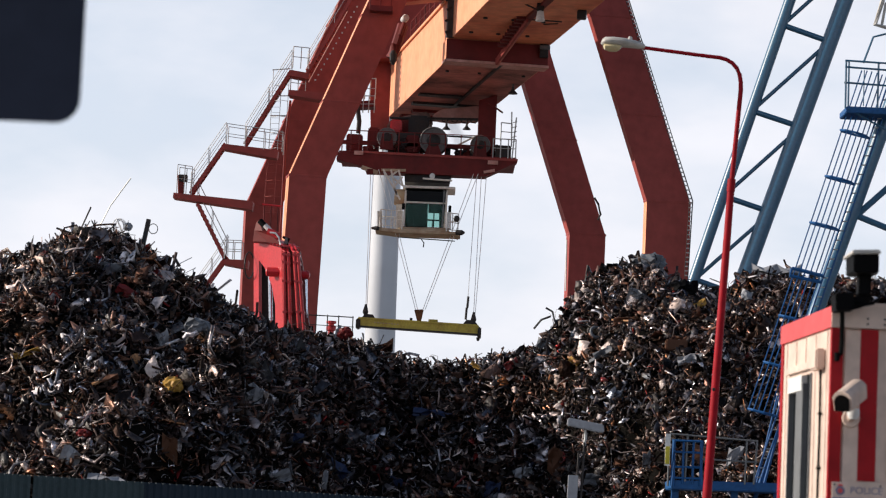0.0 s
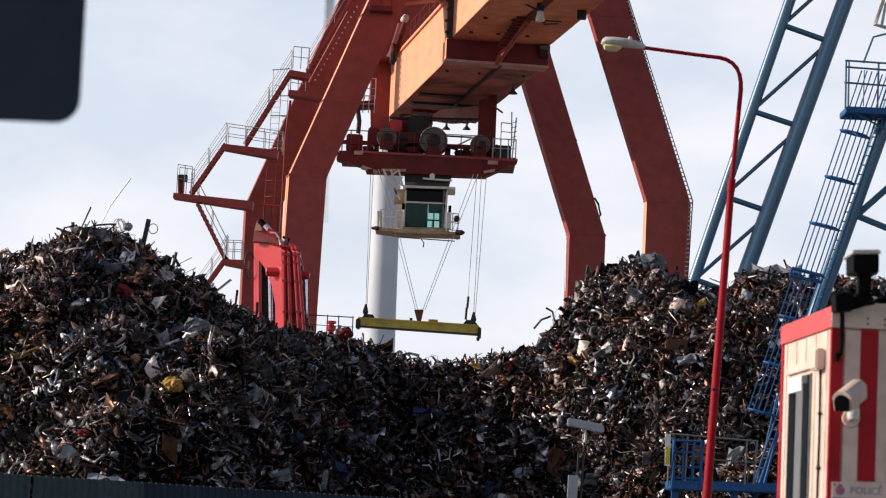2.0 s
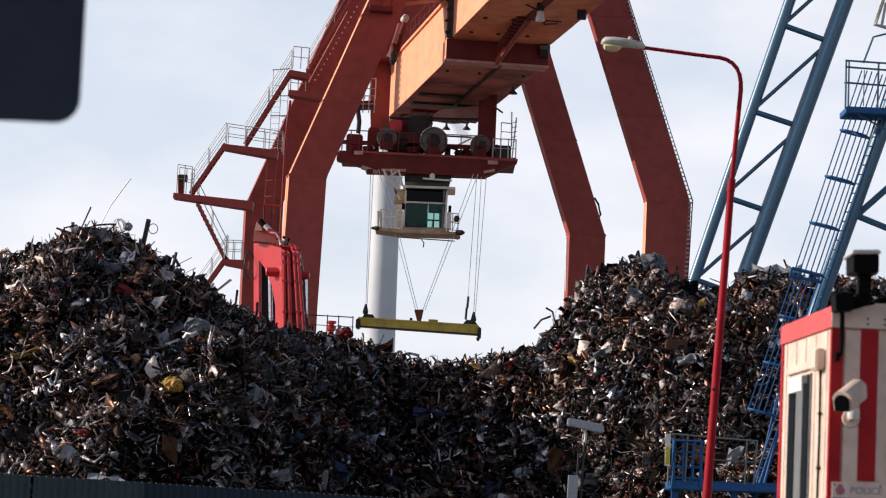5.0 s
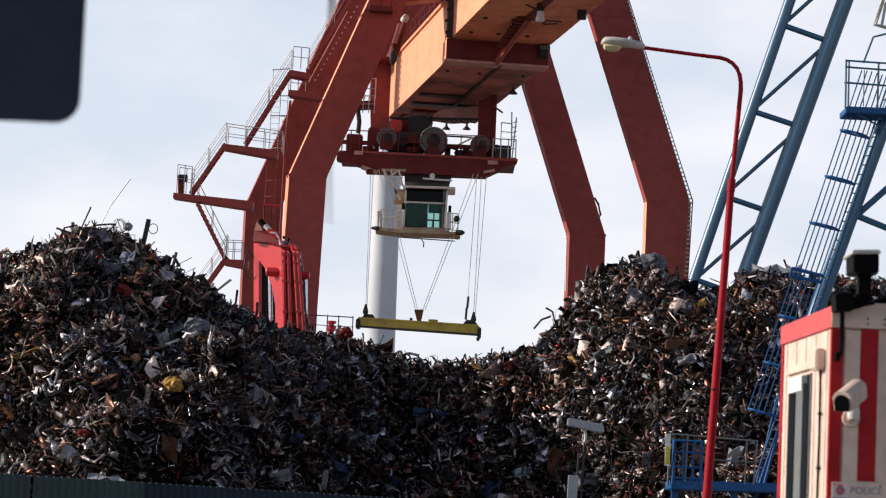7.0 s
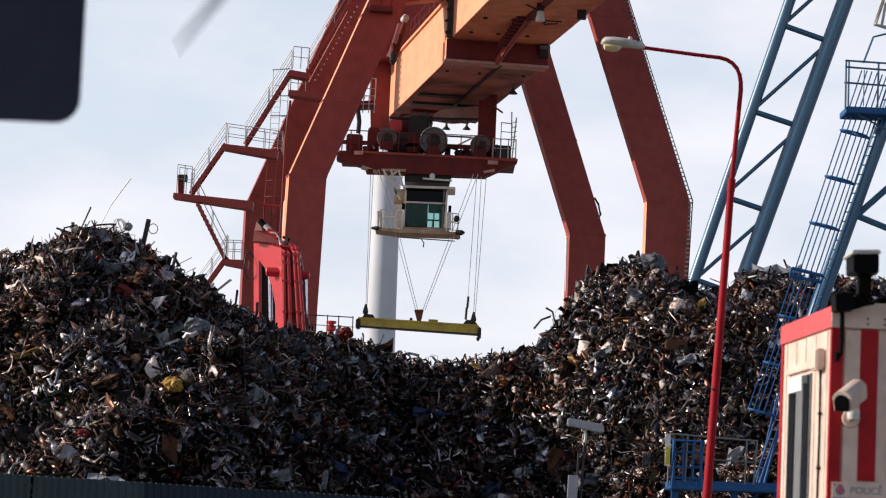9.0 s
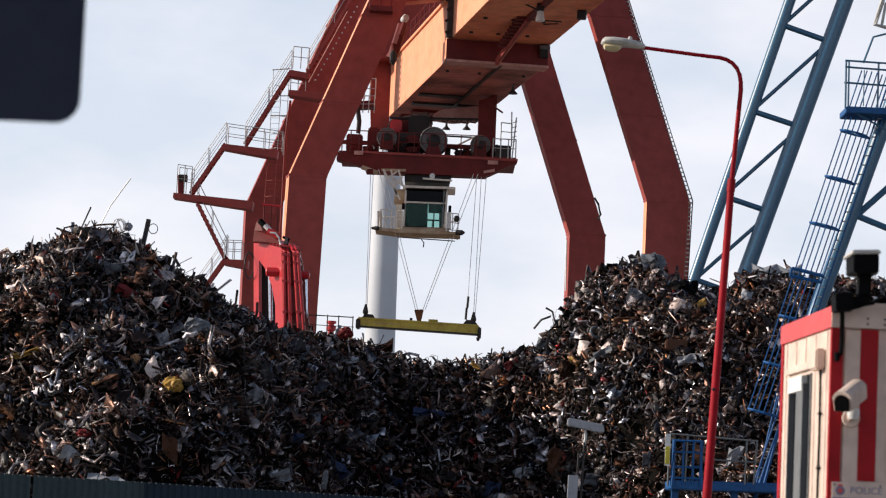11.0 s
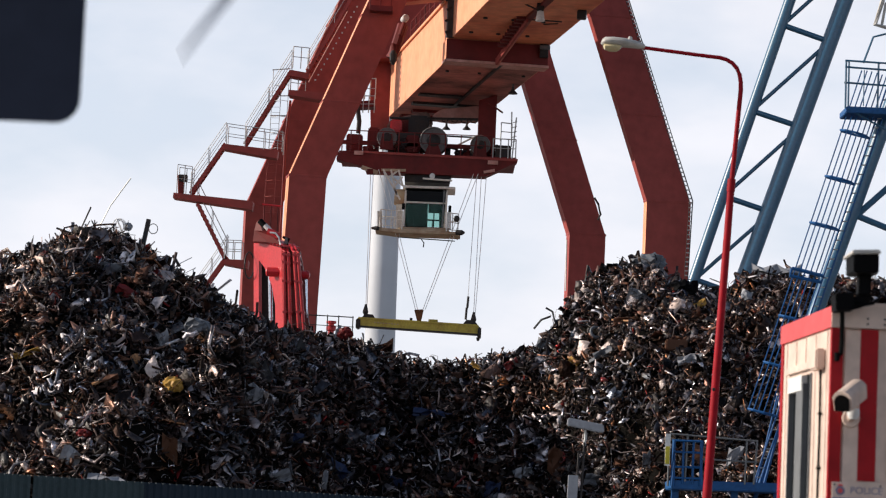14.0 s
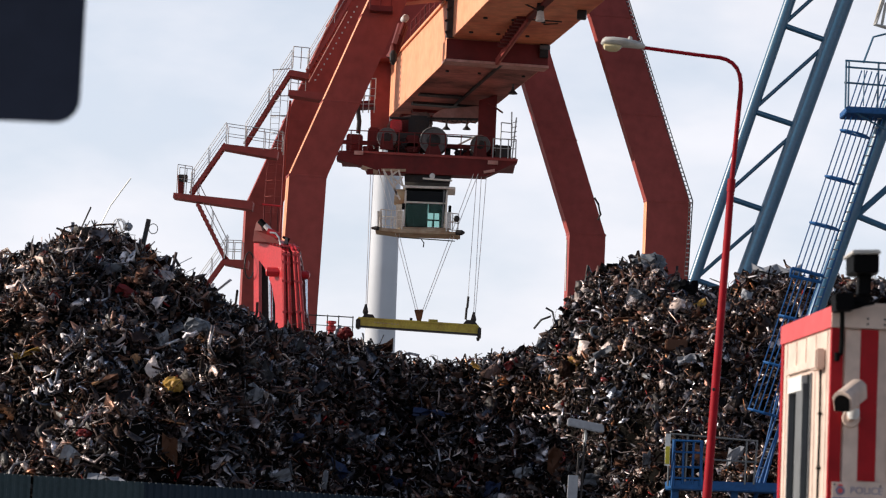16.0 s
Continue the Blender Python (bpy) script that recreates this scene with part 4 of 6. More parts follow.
def build_turbine():
    t = thing("wind_turbine", (TOWER_AT.x, TOWER_AT.y, 0), "tall white wind turbine turning behind the crane", "wind turbine")
    bm = lathe((TOWER_AT.x, TOWER_AT.y, 0), (0, 0, 1), [(0, 1.80), (20, 1.52), (40, 1.32), (69, 1.0)], 48)
    part("tower", bm, TOWER, t, "white tapered steel tower", True)
    part("nacelle", beam(TOWER_AT + ROTOR_AXIS * 3 + Vector((0, 0, 0.4)), HUB + ROTOR_AXIS * 1.6, 2.6, 2.8, bevel=0.4), TOWER, t)
    rotor = new("rotor")
    rotor.parent = t
    rotor.empty_display_size = 0.2
    root_r, n = 37.1, 16
    for k in range(3):
        bm = bmesh.new()
        rings = []
        for i in range(n + 1):
            f = i / n
            r = 0.9 + (root_r - 0.9) * f
            chord = 1.25 * (1.1 + 1.1 * math.sin(min(f / 0.22, 1) * math.pi / 2)) * (1 - 0.78 * max(0, f - 0.18) / 0.82) if f < 0.97 else 0.35
            thick = chord * (0.9 if f < 0.05 else 0.24)
            twist = radians(16) * (1 - f)
            # blade stands along -z, chord across x, cone leans along -y
            ring_v = []
            for a in range(8):
                cx = math.cos(a * math.pi / 4) * chord / 2 - chord * 0.15 * f
                cy = math.sin(a * math.pi / 4) * thick / 2
                p = Vector((cx * math.cos(twist) - cy * math.sin(twist), cx * math.sin(twist) + cy * math.cos(twist) - r * 0.019 - 1.11 * (r / root_r) ** 2, -r))
                ring_v.append(bm.verts.new(Matrix.Rotation(k * 2 * math.pi / 3, 3, "Y") @ p))
            rings.append(ring_v)
        for a, b in zip(rings, rings[1:]):
            for j in range(8):
                bm.faces.new((a[j], a[(j + 1) % 8], b[(j + 1) % 8], b[j]))
        bm.faces.new(rings[-1])
        bm.faces.new(rings[0][::-1])
        bmesh.ops.recalc_face_normals(bm, faces=bm.faces)
        me = bpy.data.meshes.new("blade")
        bm.to_mesh(me)
        bm.free()
        me.materials.append(BLADE)
        for p in me.polygons:
            p.use_smooth = True
        b = new("blade", me)
        b.parent = rotor
    me = bpy.data.meshes.new("hub")
    bm = lathe((0, -1.6, 0), (0, 1, 0), [(0, 0.2), (0.5, 0.9), (1.2, 1.3), (2.6, 1.4)], 20)
    bm.to_mesh(me)
    bm.free()
    me.materials.append(TOWER)
    new("hub", me).parent = rotor
    return t, rotor


turbine, rotor = build_turbine()

# ---- excavator boom behind the left heap ----


def build_excavator():
    Y = 100.0
    ex = thing("excavator", (-5.64, Y + 1.0, 0), "bright red excavator boom raised behind the scrap heap", "excavator")
    part("undercarriage", box((-7.45, Y - 0.4, 0), (-4.03, Y + 4.0, 1.3), bevel=0.15), DIGGER, ex)
    part("boom_foot", beam((-5.64, Y + 0.3, 0.8), (-5.64, Y + 0.3, 8.80), 1.0, 0.5), DIGGER, ex)
    part("boom", slab([(-6.89, 101.17, 12.09), (-6.31, 100.22, 11.91), (-5.76, 99.30, 11.70), (-5.54, 99.19, 8.44), (-5.83, 99.68, 8.47), (-5.91, 99.72, 9.68), (-6.08, 99.95, 10.40), (-6.40, 100.44, 11.07), (-6.65, 100.83, 11.38), (-6.50, 100.83, 8.52), (-6.71, 101.17, 8.53)], (0.1, 0.12, 0)), DIGGER, ex)
    # darker than the boom: shadow between the pipes put into this plate's colour
    part("boom_front", slab([(-5.72, 99.26, 11.73), (-5.13, 99.58, 11.71), (-5.00, 99.63, 11.13), (-4.60, 99.78, 8.53), (-5.52, 99.28, 8.45)], (0, 1.1, 0), bevel=0.03), DARK_RED, ex)
    # added plate, dark to give the boom's gap its shaded interior
    part("gap_shade_plate", slab([(-6.75, 101.35, 11.60), (-6.10, 101.35, 11.42), (-5.88, 101.35, 8.58), (-6.60, 101.35, 8.55)], (0, 0.12, 0)), IRON, ex, "dark plate added for the shaded gap in the boom")
    part("top_plate", slab([(-6.89, 101.17, 12.11), (-5.72, 99.25, 11.73), (-5.11, 99.58, 11.73), (-5.84, 101.20, 12.12)], (0, 0, 0.05)), DIGGER, ex)
    for a, b, e in (((-5.76, 99.60, 11.83), (-5.65, 99.16, 11.55), (-5.48, 99.16, 8.48)), ((-5.64, 99.60, 11.79), (-5.50, 99.14, 11.51), (-5.27, 99.14, 8.49)), ((-5.46, 99.60, 11.84), (-5.28, 99.00, 11.53), (-4.95, 99.00, 8.50)), ((-5.34, 99.60, 11.85), (-5.15, 98.97, 11.51), (-4.77, 98.97, 8.50))):
        part("hydraulic_pipe", tube([off(a, y=0.3), a, lerp(a, b, 0.7), b, e], 0.066, 10), DIGGER, ex, "", True)
        for f in (0.03, 0.12, 0.34, 0.7):
            c = lerp(b, e, f)
            part("pipe_clamp", box(off(c, -0.075, -0.07, -0.04), off(c, 0.075, 0.6, 0.04)), DIGGER, ex)
    for i in range(9):
        c = lerp((-6.84, 101.08, 12.14), (-5.78, 99.30, 11.74), i / 8)
        part("bolt_head", box(off(c, -0.04, -0.06, -0.03), off(c, 0.04, 0.06, 0.06)), DIGGER, ex)
    part("boom_head", slab([(-6.87, 100.30, 11.98), (-6.83, 100.30, 12.39), (-6.78, 100.30, 12.66), (-6.68, 100.20, 12.77), (-6.56, 100.10, 12.58), (-6.50, 100.00, 12.37), (-6.36, 100.00, 12.38), (-6.10, 99.80, 12.16), (-5.76, 99.60, 11.83), (-6.30, 100.00, 11.93)], (0, 0.5, 0), bevel=0.02), DARK_RED, ex)
    part("cylinder_head", tube([(-6.62, 100.00, 12.71), (-6.38, 99.90, 12.47)], 0.11, 10), BLACK, ex, "black cylinder head", True)
    part("cylinder", tube([(-6.42, 99.85, 12.54), (-6.19, 99.80, 12.32)], 0.095, 10), HOSE, ex, "pale cylinder sleeve", True)
    part("cylinder", tube([(-6.30, 99.70, 12.31), (-6.09, 99.65, 12.25), (-5.90, 99.60, 12.13)], 0.12, 10), DIGGER, ex, "", True)
    part("pivot_pin", lathe((-5.94, 99.60, 10.85), (1, -0.1, 0), [(-0.35, 0.12), (-0.3, 0.17), (0.15, 0.17), (0.2, 0.12)], 12), DIGGER, ex)
    part("pivot_pin", lathe((-4.92, 99.60, 10.79), (1, -0.1, 0), [(-0.25, 0.12), (-0.2, 0.15), (0.15, 0.15), (0.2, 0.1)], 12), DIGGER, ex)
    for a, b in (((-6.17, 100.20, 10.73), (-6.02, 100.20, 8.49)), ((-4.87, 99.80, 10.65), (-4.76, 99.80, 8.52))):
        part("hydraulic_rod", tube([a, b], 0.075, 10), CHROME, ex, "bright hydraulic rod", True)
    part("hose", tube([(-6.21, 99.50, 12.25), (-6.00, 99.45, 12.23), (-5.87, 99.45, 12.07), (-5.81, 99.40, 11.81)], 0.035, 8), HOSE, ex, "pale hydraulic hose", True)
    part("valve", box((-5.69, 99.60, 11.87), off((-5.56, 99.60, 12.12), y=0.3), bevel=0.03), DRUM, ex)
    part("hose", tube([(-5.76, 99.70, 12.13), (-5.52, 99.70, 12.05), (-5.59, 99.70, 11.85)], 0.05, 8), BLACK, ex)
    part("hose", ring((-7.02, 101.40, 11.22), (1, -0.3, 0), 0.48, 0.03, 20, 5), IRON, ex)
    return ex


build_excavator()


def build_quay_rail():
    Y = 112.0
    q = thing("quay_railing", (-4.96, Y, 0), "dark steel railing with a red bollard light beyond the heap", "railing")
    for dx in (-3.62, -2.94, -1.58, -0.90, -0.34, 0.0, 0.45, 0.90, 1.47):
        p = (-4.96 + dx, Y, 10.37 - dx * 0.02)
        part("post", tube([(p[0], p[1], 0), p], 0.022), IRON, q)
    part("top_rail", tube([(-8.60, 112.00, 10.37), (-3.46, 112.00, 10.30)], 0.024), IRON, q)
    part("middle_rail", tube([(-8.58, 112.00, 9.99), (-3.44, 112.00, 9.91)], 0.017), IRON, q)
    c = (-4.36, 112.00, 9.72)
    part("bollard_light", lathe((c[0], Y + 0.3, 0), (0, 0, 1), [(0, 0.12), (c[2], 0.12), (c[2] + 0.05, 0.2), (c[2] + 0.2, 0.2), (c[2] + 0.21, 0.12), (c[2] + 0.3, 0.12), (c[2] + 0.32, 0.2), (c[2] + 0.42, 0.2)], 12), DIGGER, q, "red bollard light")


build_quay_rail()
# ---- scrap heaps ----


def scrap_shapes(rng):
    """Small stock of scrap forms, about one unit across: folded sheets, flakes, strips, curls, bent pipes, blocks, wire, rings."""
    shapes = []

    def grid_solid(nx, ny, fn, thick):
        top = np.array([fn(i / nx, j / ny) for j in range(ny + 1) for i in range(nx + 1)], float)
        bot = top + np.array([0, 0, -thick])
        v = np.vstack([top, bot])
        n, f = len(top), []
        w = nx + 1
        for j in range(ny):
            for i in range(nx):
                a = j * w + i
                f += [(a, a + 1, a + w + 1), (a, a + w + 1, a + w), (n + a, n + a + w + 1, n + a + 1), (n + a, n + a + w, n + a + w + 1)]
        edge = [i for i in range(w)] + [j * w + nx for j in range(1, ny + 1)] + [ny * w + i for i in range(nx - 1, -1, -1)] + [j * w for j in range(ny - 1, 0, -1)]
        for a, b in zip(edge, edge[1:] + edge[:1]):
            f += [(a, n + a, n + b), (a, n + b, b)]
        return v, np.array(f)

    def tube_solid(pts, r, n=5, flat=1.0):
        v, f = [], []
        pts = [np.array(p, float) for p in pts]
        for i, p in enumerate(pts):
            d = pts[min(i + 1, len(pts) - 1)] - pts[max(i - 1, 0)]
            d = d / (np.linalg.norm(d) + 1e-9)
            u = np.array([0, 0, 1.0]) if abs(d[2]) < 0.9 else np.array([1.0, 0, 0])
            s = np.cross(d, u)
            s /= np.linalg.norm(s)
            u = np.cross(s, d)
            for k in range(n):
                a = 2 * np.pi * (k + 0.5) / n
                v.append(p + s * np.cos(a) * r + u * np.sin(a) * r * flat)
        for i in range(len(pts) - 1):
            for k in range(n):
                a, b, c, e = i * n + k, i * n + (k + 1) % n, (i + 1) * n + (k + 1) % n, (i + 1) * n + k
                f += [(a, b, c), (a, c, e)]
        for k in range(1, n - 1):
            f += [(0, k + 1, k), ((len(pts) - 1) * n, (len(pts) - 1) * n + k, (len(pts) - 1) * n + k + 1)]
        return np.array(v), np.array(f)

    def folded(nx, ny, asp, creases, jitter):
        """A torn plate, bent along a few straight creases."""
        lines = [(rng.uniform(0, np.pi), rng.uniform(-0.3, 0.3), rng.uniform(0.35, 1.1) * rng.choice((-1, 1))) for _ in range(creases)]
        tear = rng.normal(0, jitter, (nx + 1, ny + 1, 3))
        def at(a, b):
            x, y = a - 0.5, (b - 0.5) * asp
            z = sum(k * max(0.0, x * np.cos(t) + y * np.sin(t) - o) for t, o, k in lines)
            return np.array((x, y, z)) + tear[round(a * nx), round(b * ny)] * (1, asp, 0.8)
        return grid_solid(nx, ny, at, 0.018)

    for _ in range(10):   # torn and folded sheets
        shapes.append(("sheet", *folded(3, 2, rng.uniform(0.3, 0.75), 3, 0.05)))
    for _ in range(6):   # small flakes
        shapes.append(("flake", *folded(2, 1, rng.uniform(0.3, 0.8), 2, 0.07)))
    for _ in range(7):   # kinked strips
        wd, kink = rng.uniform(0.035, 0.11), rng.normal(0, 0.16, (4, 3))
        pts = [(x, kink[i, 1], kink[i, 2]) for i, x in enumerate((-0.5, -0.15, 0.2, 0.5))]
        shapes.append(("strip", *tube_solid(pts, wd, 4, 0.16)))
    for _ in range(6):   # curled offcuts
        bend, wd = rng.uniform(1.2, 4.4), rng.uniform(0.03, 0.09)
        pts = [(np.sin(bend * (t - 0.5)) / bend, (1 - np.cos(bend * (t - 0.5))) / bend, 0.3 * t * t) for t in np.linspace(0, 1, 6)]
        shapes.append(("curl", *tube_solid(pts, wd, 4, 0.3)))
    for _ in range(4):   # bent pipes and bars
        k = rng.normal(0, 0.12, (4, 3))
        pts = [(x, k[i, 1], k[i, 2]) for i, x in enumerate((-0.6, -0.2, 0.25, 0.6))]
        shapes.append(("bar", *tube_solid(pts, rng.uniform(0.02, 0.05), 5)))
    for _ in range(7):   # crushed blocks
        sx = rng.uniform(0.35, 0.8, 3)
        v, f = grid_solid(2, 2, lambda a, b: ((a - 0.5), (b - 0.5), 0.3), 0.6)
        v = v * sx * 1.3 + rng.normal(0, 0.12, v.shape)
        shapes.append(("block", v, f))
    for _ in range(3):   # wire
        p = np.cumsum(rng.normal(0, 0.2, (8, 3)), 0)
        shapes.append(("wire", *tube_solid(p - p.mean(0), 0.012, 4)))
    for _ in range(2):   # rims and rings
        v, f, n, m = [], [], 12, 5
        for k in range(n):
            a = 2 * np.pi * k / n
            for j in range(m):
                b = 2 * np.pi * j / m
                v.append(((0.4 + 0.11 * np.cos(b)) * np.cos(a), (0.4 + 0.11 * np.cos(b)) * np.sin(a), 0.11 * np.sin(b) + 0.06 * np.cos(2 * a)))
        for k in range(n):
            for j in range(m):
                q = [k * m + j, (k + 1) % n * m + j, (k + 1) % n * m + (j + 1) % m, k * m + (j + 1) % m]
                f += [(q[0], q[1], q[2]), (q[0], q[2], q[3])]
        shapes.append(("ring", np.array(v), np.array(f)))
    return shapes


LUMP_RNG = np.random.default_rng(21)
LUMP_X, LUMP_Y = LUMP_RNG.uniform(-15, 15, 1000), LUMP_RNG.uniform(59, 79, 1000)
LUMP_R = np.concatenate([LUMP_RNG.uniform(0.6, 1.5, 240), LUMP_RNG.uniform(0.3, 0.75, 760)])
LUMP_H = LUMP_R * LUMP_RNG.uniform(0.2, 0.6, 1000) * LUMP_RNG.choice((-0.9, 1.0), 1000)


def rough(x, y):
    """Swells, and the lumps and hollows that tipped loads leave."""
    near = np.clip((RIDGE_Y - 1.5 - y) / 7.0, 0.05, 1.0)
    swell = np.interp(x, (-9.0, -5.5, -3.0, 0.0, 1.5), (0.6, 0.7, 1.0, 1.0, 0.8)) * (0.45 * np.sin(1.7 * x + 0.6 * y) * np.sin(0.9 * y - 0.5 * x + 1) + 0.2 * np.sin(3.1 * x - 1.3 * y + 2) * np.sin(2.2 * y + 0.7))
    far2 = ((np.asarray(x)[..., None] - LUMP_X) ** 2 + (np.asarray(y)[..., None] - LUMP_Y) ** 2) / LUMP_R ** 2
    lumps = (LUMP_H * np.clip(1 - far2, 0, 1) ** 1.5).sum(-1)
    return near * (swell + lumps)


RIDGE_Y = 78.0
LEFT_RIDGE = ((-30, -16, -12.4, -11.1, -10.3, -9.7, -8.8, -8.1, -7.4, -6.5, -5.6, -4.5, -2.5, -1.8, -0.9, 0.4, 3.0),
              (6.0, 7.95, 8.55, 8.8, 9.25, 9.52, 9.42, 9.08, 8.60, 8.04, 7.54, 7.1, 7.1, 6.88, 6.58, 6.48, 4.0))
RIGHT_RIDGE = ((-2.5, -0.6, 0.9, 2.0, 2.7, 3.1, 3.5, 4.1, 4.7, 5.8, 6.3, 7.0, 7.7, 8.7, 9.6, 10.6, 12.0, 17, 30),
               (5.0, 6.4, 6.72, 6.97, 7.12, 7.6, 8.3, 9.1, 9.45, 9.55, 9.2, 8.9, 8.85, 9.25, 9.4, 9.2, 9.4, 8.8, 6.0))


# how far each stretch of the heap reaches out in front of its ridge
DEPTH = ((-16, -12.5, -9.5, -6.5, -4.6, -2.5, -1.0, 3.0, 4.7, 6.5, 9, 11.5, 16), (12.4, 15.0, 17.6, 19.3, 18.8, 10.5, 6.2, 6.9, 12.0, 16.0, 17.5, 18.0, 16.0))
SWELL = ((-5.0, -3.0, 2.0, 6.0), (2.3, 1.2, 1.0, 1.35))


def heap_height(x, y, ridge):
    top = np.interp(x, *ridge)
    front = np.clip((RIDGE_Y - y) / np.interp(x, *DEPTH), 0, 1)
    back = np.clip((y - RIDGE_Y) / 11.0, 0, 1)
    shape = np.where(y < RIDGE_Y, 1 - front ** np.interp(x, *SWELL), 1 - back)
    return np.maximum(top * shape + rough(x, y) * np.clip(shape * 2.5, 0, 1), 0.0)


def fill_mesh(name, v, f):
    me = bpy.data.meshes.new(name)
    me.vertices.add(len(v))
    me.vertices.foreach_set("co", np.ascontiguousarray(v, dtype=np.float32).ravel())
    me.loops.add(len(f) * 3)
    me.loops.foreach_set("vertex_index", np.ascontiguousarray(f, dtype=np.int32).ravel())
    me.polygons.add(len(f))
    me.polygons.foreach_set("loop_start", np.arange(0, len(f) * 3, 3, dtype=np.int32))
    me.update(calc_edges=True)
    me.validate()
    return me


def turns(rng, n):
    q = rng.normal(size=(n, 4))
    q /= np.linalg.norm(q, axis=1)[:, None]
    w, x, y, z = q.T
    return np.stack([1 - 2 * (y * y + z * z), 2 * (x * y - z * w), 2 * (x * z + y * w), 2 * (x * y + z * w), 1 - 2 * (x * x + z * z), 2 * (y * z - x * w),
                     2 * (x * z - y * w), 2 * (y * z + x * w), 1 - 2 * (x * x + y * y)], -1).reshape(n, 3, 3)


def lying(rng, n):
    """Turns that lay most pieces roughly along the slope, the rest anyhow."""
    a, b, c = rng.uniform(0, 2 * np.pi, n), rng.normal(0, 0.42, n), rng.normal(0, 0.42, n)
    z, o = np.zeros(n), np.ones(n)
    def m(*rows):
        return np.stack(rows, -1).reshape(n, 3, 3)
    rz = m(np.cos(a), -np.sin(a), z, np.sin(a), np.cos(a), z, z, z, o)
    ry = m(np.cos(b), z, np.sin(b), z, o, z, -np.sin(b), z, np.cos(b))
    t = 0.5 + c
    rx = m(o, z, z, z, np.cos(t), -np.sin(t), z, np.sin(t), np.cos(t))
    flat = rx @ ry @ rz
    loose = rng.uniform(0, 1, n) < 0.24
    flat[loose] = turns(rng, int(loose.sum()))
    return flat


SIZES = {"sheet": (0.19, 0.45, 0.46), "flake": (0.14, 0.40, 0.28), "strip": (0.28, 0.48, 0.68), "curl": (0.26, 0.4, 0.6), "bar": (0.34, 0.5, 0.95), "block": (0.15, 0.45, 0.38), "wire": (0.36, 0.4, 0.8), "ring": (0.18, 0.25, 0.30)}
SHARE = {"sheet": 0.27, "flake": 0.19, "strip": 0.23, "curl": 0.15, "bar": 0.05, "block": 0.07, "wire": 0.035, "ring": 0.005}


def build_heap(label, ridge, xa, xb, count, seed):
    rng = np.random.default_rng(seed)
    shapes = scrap_shapes(rng)
    mid = (xa + xb) / 2
    heap = thing("scrap_heap", (mid, 72.0, 0.0), label, "scrap heap", "heaps of scrap metal")
    # core below the pieces, near black as the shade in their gaps
    xs, ys = np.arange(xa - 2.0, xb + 2.01, 0.25), np.arange(58.5, 89.5, 0.25)
    X, Y = np.meshgrid(xs, ys)
    Z = heap_height(X, Y, ridge) - 0.26 + rng.normal(0, 0.07, X.shape)
    v = np.stack([X - mid, Y - 72.0, Z], -1).reshape(-1, 3)
    w = len(xs)
    i0 = (np.arange(len(ys) - 1)[:, None] * w + np.arange(w - 1)[None]).ravel()
    f = np.vstack([np.stack([i0, i0 + 1, i0 + w + 1], 1), np.stack([i0, i0 + w + 1, i0 + w], 1)])
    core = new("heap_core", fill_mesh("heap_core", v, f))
    core.data.materials.append(CORE_SHADE)
    core.parent = heap
    vs, fs, base = [], [], 0
    for kind in SHARE:
        stock = [s for s in shapes if s[0] == kind]
        for _, sv, sf in stock:
            n = int(count * SHARE[kind] / len(stock))
            x = rng.uniform(xa, xb, n)
            y = 79.3 - 20.3 * rng.uniform(0, 1, n)
            med, spread, cap = SIZES[kind]
            size = np.clip(med * np.exp(rng.normal(0, spread, n)), 0.07, cap)
            z = heap_height(x, y, ridge) + size * rng.uniform(-0.25, 0.28, n) - 0.26 * rng.uniform(0, 1, n) ** 2
            keep = z > 1.2
            x, y, z, size = x[keep], y[keep], z[keep], size[keep]
            n = len(x)
            stretch = np.exp(rng.normal(0, 0.22, (n, 1, 3)))
            p = np.einsum("nij,nkj->nki", lying(rng, n), sv[None] * size[:, None, None] * stretch) + np.stack([x - mid, y - 72.0, z], 1)[:, None]
            vs.append(p.reshape(-1, 3))
            fs.append((sf[None] + (base + np.arange(n) * len(sv))[:, None, None]).reshape(-1, 3))
            base += n * len(sv)
    loose = new("loose_scrap", fill_mesh("loose_scrap", np.vstack(vs), np.vstack(fs)))
    loose.data.materials.append(SCRAP)
    loose.parent = heap
    tagged(loose, "tangle of rusty and bright scrap metal", kind="stuff")
    # larger pieces that lie on top
    meshes = []
    for kind, sv, sf in shapes:
        me = fill_mesh("scrap_piece", sv, sf)
        me.materials.append(SCRAP_ONE)
        meshes.append((kind, me))
    for i in range(220):
        kind, me = meshes[int(rng.integers(len(meshes)))]
        x, y = rng.uniform(xa, xb), 78.6 - 17.5 * rng.uniform(0, 1)
        size = SIZES[kind][0] * rng.uniform(1.2, 2.3)
        z = float(heap_height(np.array(x), np.array(y), ridge))
        ob = new("scrap_piece", me)
        ob.parent = heap
        m = Matrix(turns(rng, 1)[0].tolist()).to_4x4()
        ob.matrix_basis = Matrix.Translation((x - mid, y - 72.0, z + size * 0.12)) @ m @ Matrix.Diagonal((size, size * rng.uniform(0.5, 1.1), size, 1))
    return heap


left_heap = build_heap("tall heap of dark mixed scrap metal behind the fence", LEFT_RIDGE, -14.4, 0.4, 51000, 11)
right_heap = build_heap("heap of rusty mixed scrap metal beside the blue mast", RIGHT_RIDGE, 0.0, 14.2, 48000, 8)


def mark(heap, name, bm, mat, label):
    return part(name, bm, mat, heap, label)


